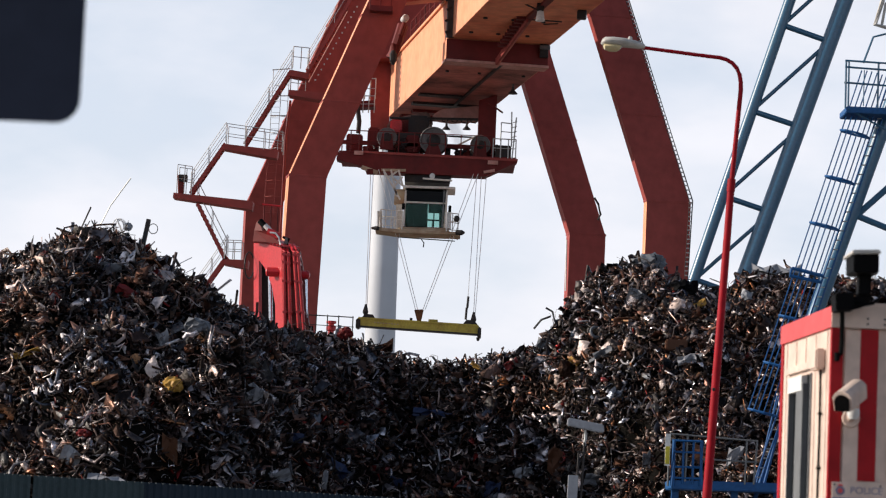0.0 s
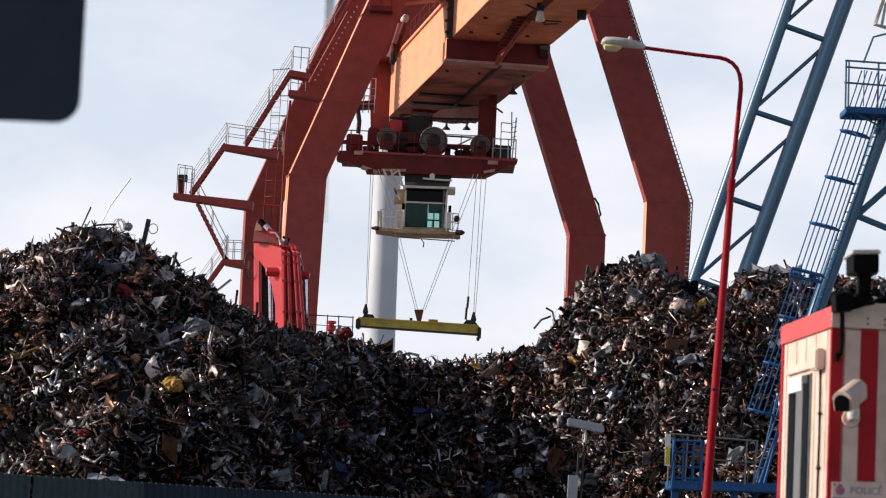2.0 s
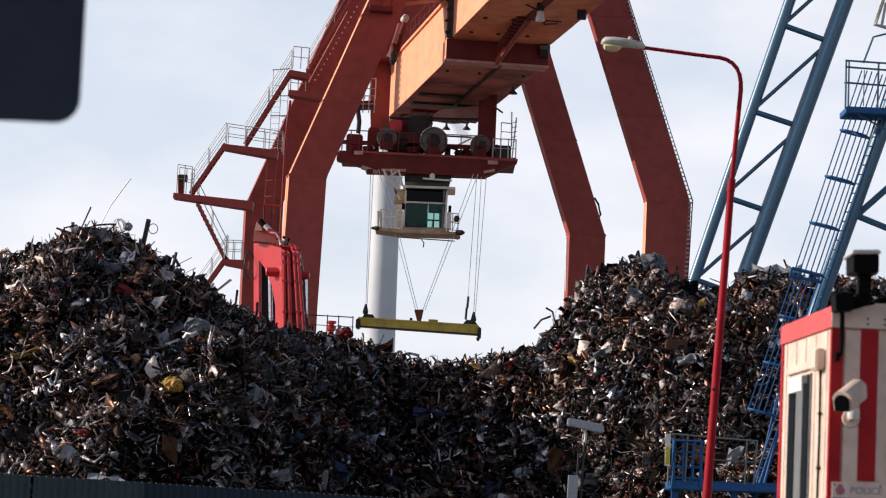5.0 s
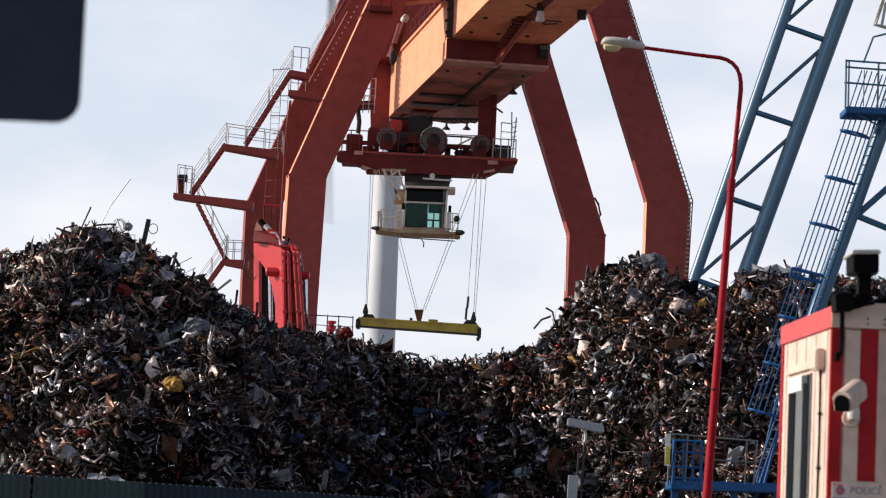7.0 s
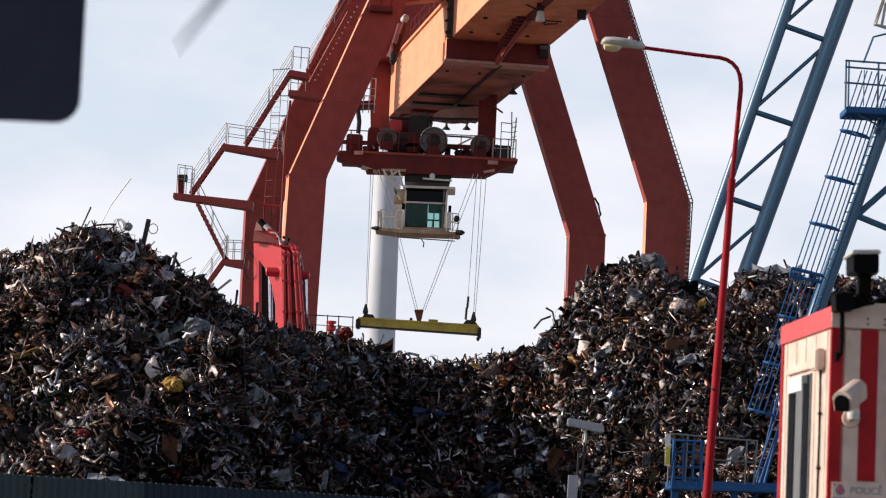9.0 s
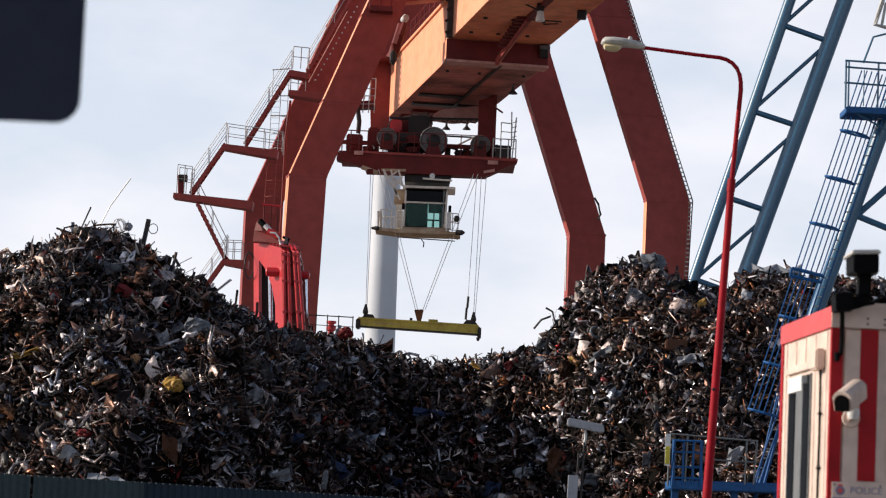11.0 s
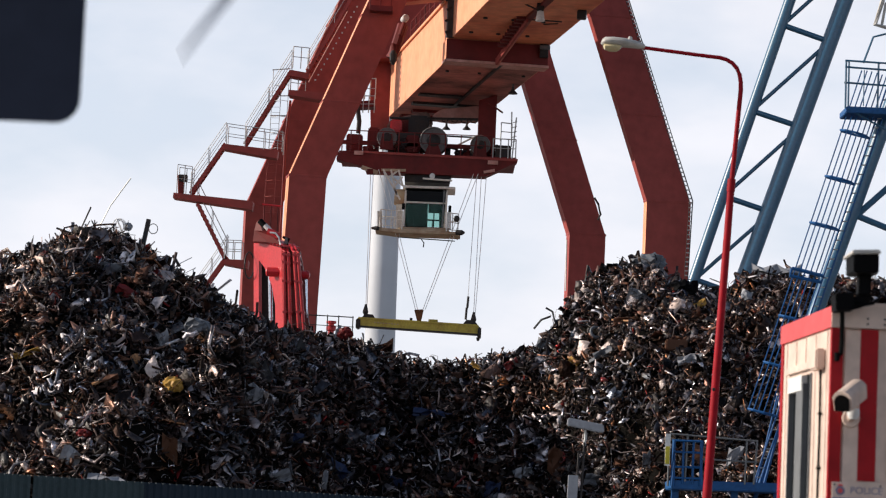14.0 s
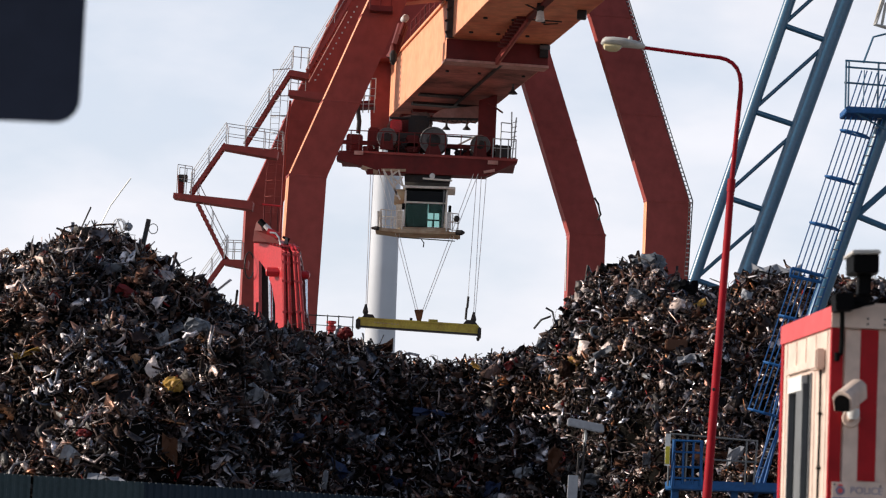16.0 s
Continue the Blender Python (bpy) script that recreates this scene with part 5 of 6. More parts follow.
def face_point(u, w, ridge, lift=0.12):
    """Where the line from the yard's gate through (u, w) at 78 m depth first meets the heap's face."""
    e = Vector(EYE)
    d = (Vector((u, RIDGE_Y, w)) - e)
    for k in range(300):
        p = e + d * (0.76 + k * 0.0009)
        if p.z < float(heap_height(np.array(p.x), np.array(p.y), ridge)) + lift:
            return p
    return e + d


def crumple(c, size, seed, bm=None):
    rng = random.Random(seed)
    bm = bm or bmesh.new()
    made = bmesh.ops.create_icosphere(bm, subdivisions=3, radius=1.0)["verts"]
    for v in made:
        k = 1 + rng.uniform(-0.15, 0.15) + 0.3 * noise.noise(v.co * 2.2 + Vector((seed, 0, 0)))
        v.co = Vector((v.co.x * size[0] * k, v.co.y * size[1] * k, v.co.z * size[2] * k)) + V(c)
    return bm


def sheet_at(c, w, h, turn, seed):
    """A dented plate with thickness."""
    rng = random.Random(seed)
    bm = bmesh.new()
    m = Matrix.Translation(V(c)) @ turn.to_4x4()
    bulge = [[rng.uniform(-0.16, 0.16) * w for i in range(5)] for j in range(4)]
    skew = [[rng.uniform(-0.14, 0.14) for i in range(5)] for j in range(4)]
    rows = []
    for t in (0.0, 0.03):
        rows.append([[bm.verts.new(m @ Vector(((i / 4 - 0.5) * w, t + bulge[j][i], (j / 3 - 0.5 + skew[j][i]) * h))) for i in range(5)] for j in range(4)])
    for g2, flip in ((rows[0], False), (rows[1], True)):
        for j in range(3):
            for i in range(4):
                f = [g2[j][i], g2[j][i + 1], g2[j + 1][i + 1], g2[j + 1][i]]
                bm.faces.new(f[::-1] if flip else f)
    ring_ids = [(0, i) for i in range(5)] + [(j, 4) for j in range(1, 4)] + [(3, i) for i in range(3, -1, -1)] + [(j, 0) for j in range(2, 0, -1)]
    for (a, b), (c2, d2) in zip(ring_ids, ring_ids[1:] + ring_ids[:1]):
        bm.faces.new((rows[0][a][b], rows[1][a][b], rows[1][c2][d2], rows[0][c2][d2]))
    return bm


SCRAP_YELLOW = material("dull_yellow_scrap", (0.42, 0.24, 0.05), 0.55, second=(0.2, 0.1, 0.03), stain=3)
SCRAP_RED = material("dull_red_scrap", (0.13, 0.010, 0.010), 0.5, second=(0.12, 0.015, 0.012), stain=3)
SCRAP_BLUE = material("dull_blue_scrap", (0.014, 0.026, 0.075), 0.5, second=(0.03, 0.04, 0.08), stain=3)
SCRAP_PALE = material("pale_sheet_scrap", (0.26, 0.27, 0.30), 0.5, second=(0.16, 0.16, 0.17), stain=2)
SCRAP_GREY = material("grey_sheet_scrap", (0.12, 0.13, 0.15), 0.5, second=(0.05, 0.05, 0.055), stain=2)
SCRAP_TAN = material("tan_wood_scrap", (0.36, 0.19, 0.095), 0.7, second=(0.2, 0.1, 0.05), stain=3)
SCRAP_BROWN = material("brown_sheet_scrap", (0.10, 0.042, 0.022), 0.65, second=(0.07, 0.03, 0.02), stain=3)


def build_marks():
    L, Rr = LEFT_RIDGE, RIGHT_RIDGE
    def lp(q):
        return face_point(q[0], q[2], L)
    def rp(q):
        return face_point(q[0], q[2], Rr)
    # left heap
    c = lp((-7.36, 78.00, 5.58))
    mark(left_heap, "yellow_drum", crumple(c, (0.23, 0.22, 0.19), 1), SCRAP_YELLOW, "dented yellow drum")
    mark(left_heap, "red_panel", sheet_at(lp((-8.77, 78.00, 8.11)), 0.6, 0.24, Matrix.Rotation(0.5, 3, "Y"), 2), SCRAP_RED, "crushed red panel")
    mark(left_heap, "red_panel", crumple(lp((-9.74, 78.00, 4.12)), (0.18, 0.15, 0.10), 5), SCRAP_RED, "crushed red panel")
    for q, w, h, tw, mt in (((-7.64, 78.00, 6.76), 0.3, 0.55, -0.35, SCRAP_PALE), ((-6.75, 78.00, 7.21), 0.6, 0.35, 0.3, SCRAP_GREY), ((-9.28, 78.00, 8.72), 0.55, 0.4, 0.1, SCRAP_GREY), ((-5.08, 78.00, 5.39), 0.4, 0.45, 0.2, SCRAP_PALE),
                          ((-10.09, 78.00, 3.47), 0.45, 0.35, 0.4, SCRAP_PALE), ((-7.35, 78.00, 3.72), 0.35, 0.7, 0.0, SCRAP_BROWN), ((-2.78, 78.00, 3.51), 0.8, 0.35, 0.7, SCRAP_BLUE), ((-1.03, 78.00, 3.12), 0.35, 0.3, 0.2, SCRAP_BLUE),
                          ((-4.34, 78.00, 3.13), 0.7, 0.3, -0.3, SCRAP_PALE), ((-0.18, 78.00, 5.10), 0.9, 0.18, 0.05, SCRAP_BLUE), ((-3.92, 78.00, 4.26), 0.5, 0.25, 0.1, SCRAP_BLUE), ((-8.83, 78.00, 6.17), 0.3, 0.3, 0.5, SCRAP_BROWN),
                          ((-11.52, 78.00, 6.28), 0.7, 0.12, -0.35, SCRAP_YELLOW), ((-9.35, 78.00, 5.60), 0.8, 0.12, -0.35, SCRAP_BROWN), ((-2.45, 78.00, 6.45), 0.5, 0.14, -0.3, SCRAP_PALE), ((-3.00, 78.00, 3.12), 0.14, 0.5, 0.1, SCRAP_PALE),
                          ((-9.05, 66.00, 2.75), 0.9, 0.3, 0.1, SCRAP_PALE)):
        mark(left_heap, "sheet", sheet_at(lp(q), w, h, Matrix.Rotation(tw, 3, "Y") @ Matrix.Rotation(0.35, 3, "X"), int(w * 100)), mt, "bent metal sheet")
    # sheets and bars that lie bare on the face
    for p, q, wide, mat in (((-7.88, 78.0, 7.01), (-7.46, 78.0, 6.61), 0.14, SCRAP_GREY), ((-9.58, 78.0, 5.51), (-9.20, 78.0, 5.72), 0.11, SCRAP_TAN), ((-10.40, 78.0, 7.56), (-9.79, 78.0, 7.91), 0.05, SCRAP_BROWN), ((-0.02, 78.0, 5.11), (0.45, 78.0, 5.08), 0.16, SCRAP_BLUE), ((-4.93, 78.0, 5.56), (-4.57, 78.0, 5.38), 0.09, SCRAP_PALE), ((-11.38, 78.0, 6.70), (-11.00, 78.0, 6.95), 0.07, SCRAP_BROWN)):
        mark(left_heap, "bar", beam(lp(p), lp(q), wide, wide * 0.5), mat, "bare bar or strip lying on the heap")
    mark(left_heap, "grey_tub", crumple(lp((-6.75, 78.0, 7.25)), (0.30, 0.2, 0.18), 17), SCRAP_GREY, "crushed grey tub")
    mark(left_heap, "orange_scrap", crumple(lp((-8.44, 78.0, 6.27)), (0.12, 0.1, 0.12), 18), SCRAP_TAN, "rusty orange scrap")
    # things that stand out of the crest
    mark(left_heap, "red_drum", crumple((-2.60, 77.20, 7.18), (0.20, 0.2, 0.17), 9), SCRAP_RED, "crushed dark red drum")
    mark(left_heap, "plastic_can", lathe((-2.79, 77.40, 7.05), (0.1, 0, 1), [(0, 0.11), (0.22, 0.11), (0.30, 0.04), (0.36, 0.04)], 10), SCRAP_PALE, "pale plastic can")
    mark(left_heap, "thin_rod", tube([(-9.60, 77.60, 9.88), (-9.34, 77.60, 10.47), (-8.80, 77.60, 11.29)], 0.019, 5), GALV, "long bent rod")
    mark(left_heap, "post_stub", beam((-8.38, 77.40, 9.15), (-8.24, 77.60, 10.14), 0.12, 0.12), IRON, "charred post end")
    mark(left_heap, "plank_end", beam((-7.29, 77.40, 8.85), (-7.49, 77.40, 9.15), 0.12, 0.08), IRON, "dark bar end")
    mark(left_heap, "thin_rod", tube([(-7.32, 77.40, 8.91), (-6.96, 77.40, 9.12)], 0.012, 4), ROPE, "thin wire")
    mark(left_heap, "thin_rod", tube([(-10.80, 77.60, 9.79), (-10.15, 77.60, 9.60)], 0.03, 5), IRON, "bar")
    for k in range(5):
        cc = V((-9.04, 77.60, 9.93))
        mark(left_heap, "wire_coil", ring(cc, (math.cos(k * 1.3), math.sin(k * 1.3), 0.5 - 0.25 * k), 0.22 - 0.015 * k, 0.012, 18, 4), ROPE, "tangled wire")
    mark(left_heap, "wire_coil", ring((-8.10, 77.60, 9.89), (0.4, 1, 0.1), 0.14, 0.012, 16, 4), IRON, "wire loop")
    mark(left_heap, "blue_rag", crumple((-8.81, 77.60, 9.91), (0.12, 0.1, 0.12), 7), SCRAP_PALE, "pale blue plastic rag")
    mark(left_heap, "thin_rod", tube([(-6.84, 77.40, 8.46), (-6.91, 77.40, 8.77), (-6.85, 77.40, 8.84)], 0.015, 4), ROPE, "thin wire")
    mark(left_heap, "marker_post", tube([(-10.95, 72.00, 5.71), (-11.08, 72.00, 6.72)], 0.045, 6), IRON, "thin dark post")
    # right heap
    mark(right_heap, "grey_bale", crumple((5.79, 77.80, 9.56), (0.46, 0.4, 0.26), 11), SCRAP_GREY, "pale grey crushed bale")
    mark(right_heap, "mattress_springs", sheet_at((9.35, 77.80, 9.49), 1.4, 0.3, Matrix.Rotation(-0.05, 3, "Y") @ Matrix.Rotation(0.9, 3, "X"), 12), SCRAP_PALE, "pale sheet crumpled on the crest")
    for q, w, h, tw, mt in (((1.15, 78.00, 6.42), 0.55, 0.12, 0.5, SCRAP_YELLOW), ((2.05, 78.00, 6.57), 0.4, 0.2, -0.5, SCRAP_RED), ((5.45, 78.00, 8.54), 0.5, 0.45, 0.2, SCRAP_GREY), ((7.09, 78.00, 6.92), 0.75, 0.2, -0.2, SCRAP_PALE),
                          ((8.53, 78.00, 8.76), 0.3, 0.3, 0.3, SCRAP_PALE), ((6.68, 78.00, 7.36), 0.4, 0.35, 0.1, SCRAP_BROWN), ((4.71, 78.00, 7.08), 0.8, 0.18, -0.5, SCRAP_GREY), ((5.16, 78.00, 7.93), 0.6, 0.16, -0.1, SCRAP_BROWN),
                          ((3.46, 74.00, 3.92), 0.55, 0.7, 0.0, SCRAP_BROWN), ((5.40, 74.00, 3.93), 0.7, 0.2, 0.2, SCRAP_BROWN), ((5.92, 74.00, 4.06), 0.2, 0.4, 0.0, SCRAP_GREY), ((4.54, 72.00, 3.41), 0.6, 0.3, 0.2, SCRAP_GREY),
                          ((7.71, 72.00, 4.20), 0.9, 0.4, 0.3, SCRAP_BROWN), ((2.51, 72.00, 3.53), 0.5, 0.3, -0.4, SCRAP_PALE), ((2.89, 78.00, 7.19), 0.3, 0.25, 0.2, SCRAP_GREY), ((3.79, 78.00, 6.73), 0.3, 0.12, 0.6, SCRAP_YELLOW),
                          ((1.66, 72.00, 3.06), 0.4, 0.4, 0.1, SCRAP_BLUE), ((7.27, 78.00, 8.46), 0.35, 0.2, -0.4, SCRAP_YELLOW), ((8.37, 72.00, 4.22), 0.35, 0.5, 0.1, SCRAP_PALE)):
        mark(right_heap, "sheet", sheet_at(rp(q), w, h, Matrix.Rotation(tw, 3, "Y") @ Matrix.Rotation(0.35, 3, "X"), int(w * 100) + 1), mt, "bent metal sheet")
    mark(right_heap, "black_drum", crumple(rp((6.71, 78.0, 8.87)), (0.36, 0.3, 0.26), 14), BLACK, "burnt black drum")
    mark(right_heap, "pale_bag", crumple(rp((8.55, 78.0, 8.72)), (0.16, 0.14, 0.14), 15), SCRAP_PALE, "pale plastic bag")
    mark(right_heap, "brown_carton", box(rp((6.65, 78.0, 7.29)) + Vector((-0.30, -0.2, -0.14)), rp((6.65, 78.0, 7.29)) + Vector((0.26, 0.3, 0.15)), bevel=0.03), SCRAP_BROWN, "crushed brown box")
    mark(right_heap, "plank", beam(rp((4.84, 78.0, 7.94)), rp((5.31, 78.0, 7.93)), 0.10, 0.04), SCRAP_TAN, "weathered plank")
    mark(right_heap, "plank", beam(rp((3.66, 78.0, 6.85)), rp((3.89, 78.0, 6.71)), 0.12, 0.05), SCRAP_TAN, "weathered plank")
    mark(right_heap, "angle_bar", beam(rp((4.25, 78.0, 6.75)), rp((4.87, 78.0, 7.12)), 0.08, 0.08), SCRAP_GREY, "bent steel angle")
    for q, r in (((4.38, 78.00, 7.57), 0.15), ((1.37, 78.00, 6.57), 0.12)):
        mark(right_heap, "wheel_rim", ring(rp(q), (0.3, -1, 0.4), r, r * 0.3, 18, 6), SCRAP_GREY, "loose wheel rim")
    for a, b, cc in (((2.62, 77.60, 7.56), (2.82, 77.60, 7.82), (3.08, 77.60, 7.93)), ((2.93, 77.60, 8.16), (3.12, 77.60, 8.06), (3.23, 77.60, 7.70)), ((4.01, 77.80, 8.94), (4.06, 77.80, 9.42), (4.12, 77.80, 9.10))):
        mark(right_heap, "thin_rod", tube([a, b, cc], 0.03, 5), IRON, "twisted bar")


build_marks()


# ---- fence in front of the heaps ----


def build_fence():
    f = thing("sheet_fence", (-4.0, 56.0, 0), "corrugated steel sheet fence in grey-green and dark blue", "fence")
    a, b = Vector((-9.2, 49.3, 0)), Vector((0.9, 63.39, 0))
    d = (b - a)
    length = d.length
    d.normalize()
    nrm = Vector((d.y, -d.x, 0))
    top = 2.5
    s = 0.0
    while s < length:
        w = 1.02
        bm = bmesh.new()
        cols = []
        k = int(w / 0.034)
        for i in range(k + 1):
            u = s + i * w / k
            ph = (i % 6) / 6
            o = 0.0 if ph < 0.34 else (0.03 if 0.5 <= ph < 0.84 else 0.015)
            c = a + d * u + nrm * o
            cols.append([bm.verts.new(c + Vector((0, 0, z)) + nrm * t) for z, t in ((0.0, 0), (top, 0), (top, -0.012), (0.0, -0.012))])
        for p, q in zip(cols, cols[1:]):
            for j in range(3):
                bm.faces.new((p[j], q[j], q[j + 1], p[j + 1]))
        px = (a + d * s).x
        part("sheet", bm, FENCE_GREEN if px < -5.75 else FENCE_BLUE, f)
        for i in range(5):
            c = a + d * (s + 0.1 + i * 0.204) + Vector((0, 0, top - 0.01)) + nrm * 0.03
            part("cap", beam(c - d * 0.012, c + d * 0.012, 0.03, 0.02), CAP, f)
        s += w + (0.08 if abs(px + 8.1) < 0.4 else 0.004)
    for i in range(7):
        c = a + d * (i * length / 6) - nrm * 0.12
        part("fence_post", beam(c, c + Vector((0, 0, 2.45)), 0.1, 0.1), IRON, f)
    part("fence_rail", beam(a - nrm * 0.05 + Vector((0, 0, 2.3)), b - nrm * 0.05 + Vector((0, 0, 2.3)), 0.05, 0.08), IRON, f)


build_fence()

# ---- blue lattice cranes ----


def build_far_truss():
    Y = 92.0
    t = thing("lattice_mast", (8.33, Y, 0), "blue tubular lattice mast leaning behind the heap", "lattice mast")

    def ground(p, q):
        f = p[2] / (p[2] - q[2])
        return lerp(p, q, f)
    p, q = (13.41, 92.00, 21.18), (10.05, 92.00, 10.87)
    part("chord", tube([p, ground(p, q)], 0.27, 16), BLUE, t, "thick blue tube", True)
    p, q = (11.54, 92.00, 21.09), (8.33, 92.00, 10.51)
    part("chord", tube([p, ground(p, q)], 0.19, 14), BLUE, t, "blue tube", True)
    for p, q, r in (((11.05, 92.00, 19.14), (12.46, 92.00, 18.70), 0.095), ((10.14, 92.00, 16.20), (11.53, 92.00, 15.80), 0.095), ((9.24, 92.00, 13.32), (10.62, 92.00, 12.91), 0.095), ((8.36, 92.00, 10.51), (9.78, 92.00, 10.07), 0.095),
                    ((12.33, 92.00, 18.43), (10.16, 92.00, 16.31), 0.068), ((11.43, 92.00, 15.48), (9.28, 92.00, 13.38), 0.068), ((10.54, 92.00, 12.60), (8.36, 92.00, 10.51), 0.068), ((12.22, 92.00, 20.36), (11.05, 92.00, 19.21), 0.068)):
        part("brace", tube([p, q], r, 10), BLUE, t, "", True)


build_far_truss()


def build_near_mast():
    Y = 60.0
    t = thing("ladder_mast", (8.03, Y, 0), "blue leaning crane leg with a caged access ladder", "crane leg")
    p, q = (10.36, 60.40, 13.71), (8.22, 60.40, 7.15)
    f = p[2] / (p[2] - q[2])
    part("chord", tube([p, lerp(p, q, 1.12)], 0.165, 14), BLUE, t, "blue-green painted tube", True)
    part("lower_leg", tube([off(lerp(p, q, 1.12), 0.10), off(lerp(p, q, f), 0.16)], 0.045, 12), BLUE2, t, "bright blue lower tube", True)
    part("brace", tube([(9.72, 60.40, 9.77), (8.99, 60.40, 9.07)], 0.07, 8), BLUE, t)
    part("brace", tube([(8.96, 60.40, 9.03), (9.87, 60.40, 8.70)], 0.07, 8), BLUE, t)
    # ladder
    part("ladder_rail", tube([(9.70, 60.00, 12.57), (6.84, 60.00, 3.05)], 0.02, 6), BLUE2, t)
    part("ladder_rail", tube([(9.83, 60.00, 12.58), (6.97, 60.00, 3.05)], 0.02, 6), BLUE2, t)
    for i in range(46):
        a = lerp((9.70, 60.00, 12.57), (6.84, 60.00, 3.05), i / 46)
        b = lerp((9.82, 60.00, 12.58), (6.95, 60.00, 3.05), i / 46)
        part("rung", tube([a, b], 0.016, 5), GALV, t)
    part("ladder_brace", tube([(7.47, 60.30, 4.62), (7.11, 60.30, 3.09)], 0.03, 6), BLUE2, t)
    part("ladder_brace", tube([(7.32, 60.10, 5.03), (6.92, 60.10, 3.05)], 0.022, 6), BLUE2, t)
    # cage: hoops and uprights
    hoop = [(0, 0, 0), (-0.12, -0.24, 0.02), (-0.34, -0.36, 0.06), (-0.55, -0.30, 0.11), (-0.64, -0.12, 0.14), (-0.58, 0.02, 0.13), (-0.3, 0.06, 0.07), (0, 0, 0)]
    for i in range(7):
        c = lerp((9.12, 60.00, 10.68), (7.32, 60.00, 4.57), i / 6)
        part("cage_hoop", tube([off(c, *h) for h in hoop], 0.027, 6), BLUE2, t)
    for h in ((-0.12, -0.24, 0.02), (-0.22, -0.30, 0.04), (-0.34, -0.36, 0.06), (-0.45, -0.33, 0.09), (-0.55, -0.30, 0.11), (-0.64, -0.12, 0.14)):
        part("cage_bar", tube([off((9.54, 60.00, 12.00), *h), off((7.32, 60.00, 4.57), *h)], 0.015, 5), BLUE2, t)
    part("rest_platform", tube([(7.46, 59.40, 7.72), (8.12, 59.40, 7.59), (8.08, 59.40, 7.45), (7.42, 59.40, 7.56), (7.46, 59.40, 7.72)], 0.04, 6), BLUE2, t)
    # upper basket
    part("basket_floor", slab([(8.52, 59.40, 11.27), (9.58, 59.40, 11.27), (9.58, 59.40, 11.13), (8.52, 59.40, 11.13)], (0, 1.0, 0), bevel=0.015), BLUE2, t)
    part("basket_bar", tube([(8.90, 59.50, 12.09), (8.90, 59.50, 11.30)], 0.012, 5), BLUE, t)
    for p, q in (((8.49, 59.40, 12.26), (8.50, 59.40, 11.22)), ((8.68, 60.30, 12.42), (8.69, 60.30, 11.37)), ((9.19, 59.40, 12.23), (9.19, 59.40, 11.25)),
                 ((8.47, 59.40, 12.26), (9.61, 59.40, 12.23)), ((8.47, 59.40, 12.12), (9.62, 59.40, 12.08)), ((8.46, 59.40, 11.78), (9.63, 59.40, 11.74)), ((8.55, 59.40, 11.22), (9.45, 59.80, 10.85))):
        part("basket_rail", tube([p, q], 0.022, 6), BLUE, t)
    part("upper_frame", tube([(9.24, 59.40, 13.62), (9.09, 59.40, 13.07), (9.47, 59.40, 12.99)], 0.05, 6), LAMP_GREY, t)
    part("upper_frame", tube([(9.31, 59.40, 13.56), (9.23, 59.40, 13.05)], 0.03, 6), LAMP_GREY, t)
    part("upper_frame", tube([(9.42, 60.00, 12.99), (9.15, 60.00, 12.91), (8.95, 60.00, 12.33)], 0.025, 6), BLUE, t)
    # gated platform at the ladder's foot
    deck = part("gate_deck", slab([(5.05, 59.50, 3.11), (7.38, 59.50, 3.14), (7.38, 59.50, 2.94), (5.06, 59.50, 2.92)], (0, 1.6, 0), bevel=0.02), BLUE2, t, "bright blue steel platform")
    for p in ((5.18, 60.00, 3.00), (6.45, 60.00, 3.02), (7.36, 60.00, 3.02)):
        part("deck_post", beam((p[0], p[1], 0), p, 0.15, 0.15), BLUE2, t)
    gate = part("gate_frame", tube([(5.08, 59.50, 2.99), (5.08, 59.50, 3.95), (5.67, 59.50, 3.95), (5.68, 59.50, 3.01)], 0.05, 6), BLUE2, t)
    for p, q in (((5.08, 59.50, 3.71), (5.67, 59.50, 3.71)), ((5.08, 59.50, 3.39), (5.68, 59.50, 3.40)), ((5.09, 59.50, 3.16), (5.69, 59.50, 3.16)), ((5.50, 59.50, 3.94), (5.50, 59.50, 3.05)), ((5.29, 59.50, 3.93), (5.29, 59.50, 3.04))):
        part("gate_bar", tube([p, q], 0.026, 6), BLUE2, gate)
    for p, q in (((4.99, 59.50, 4.09), (6.87, 59.50, 4.01)), ((5.66, 59.50, 3.58), (6.86, 59.50, 3.56)), ((5.37, 59.50, 4.10), (5.34, 59.50, 3.09)), ((6.63, 59.50, 4.01), (6.61, 59.50, 3.08)), ((6.85, 59.50, 4.01), (6.80, 59.50, 3.09)), ((4.99, 59.50, 4.09), (4.98, 59.50, 2.98))):
        part("platform_rail", tube([p, q], 0.021, 6), FRAME_GREY, t)
    part("notice_board", slab([(4.89, 59.40, 4.08), (5.00, 59.40, 4.08), (5.00, 59.40, 3.40), (4.89, 59.40, 3.41)], (0, 0.02, 0)), WHITE, t, "white and yellow notice")
    part("notice_band", slab([(4.90, 59.39, 3.81), (4.99, 59.39, 3.82), (4.99, 59.39, 3.44), (4.90, 59.39, 3.44)], (0, 0.008, 0)), SIGN_YELLOW, t)


build_near_mast()


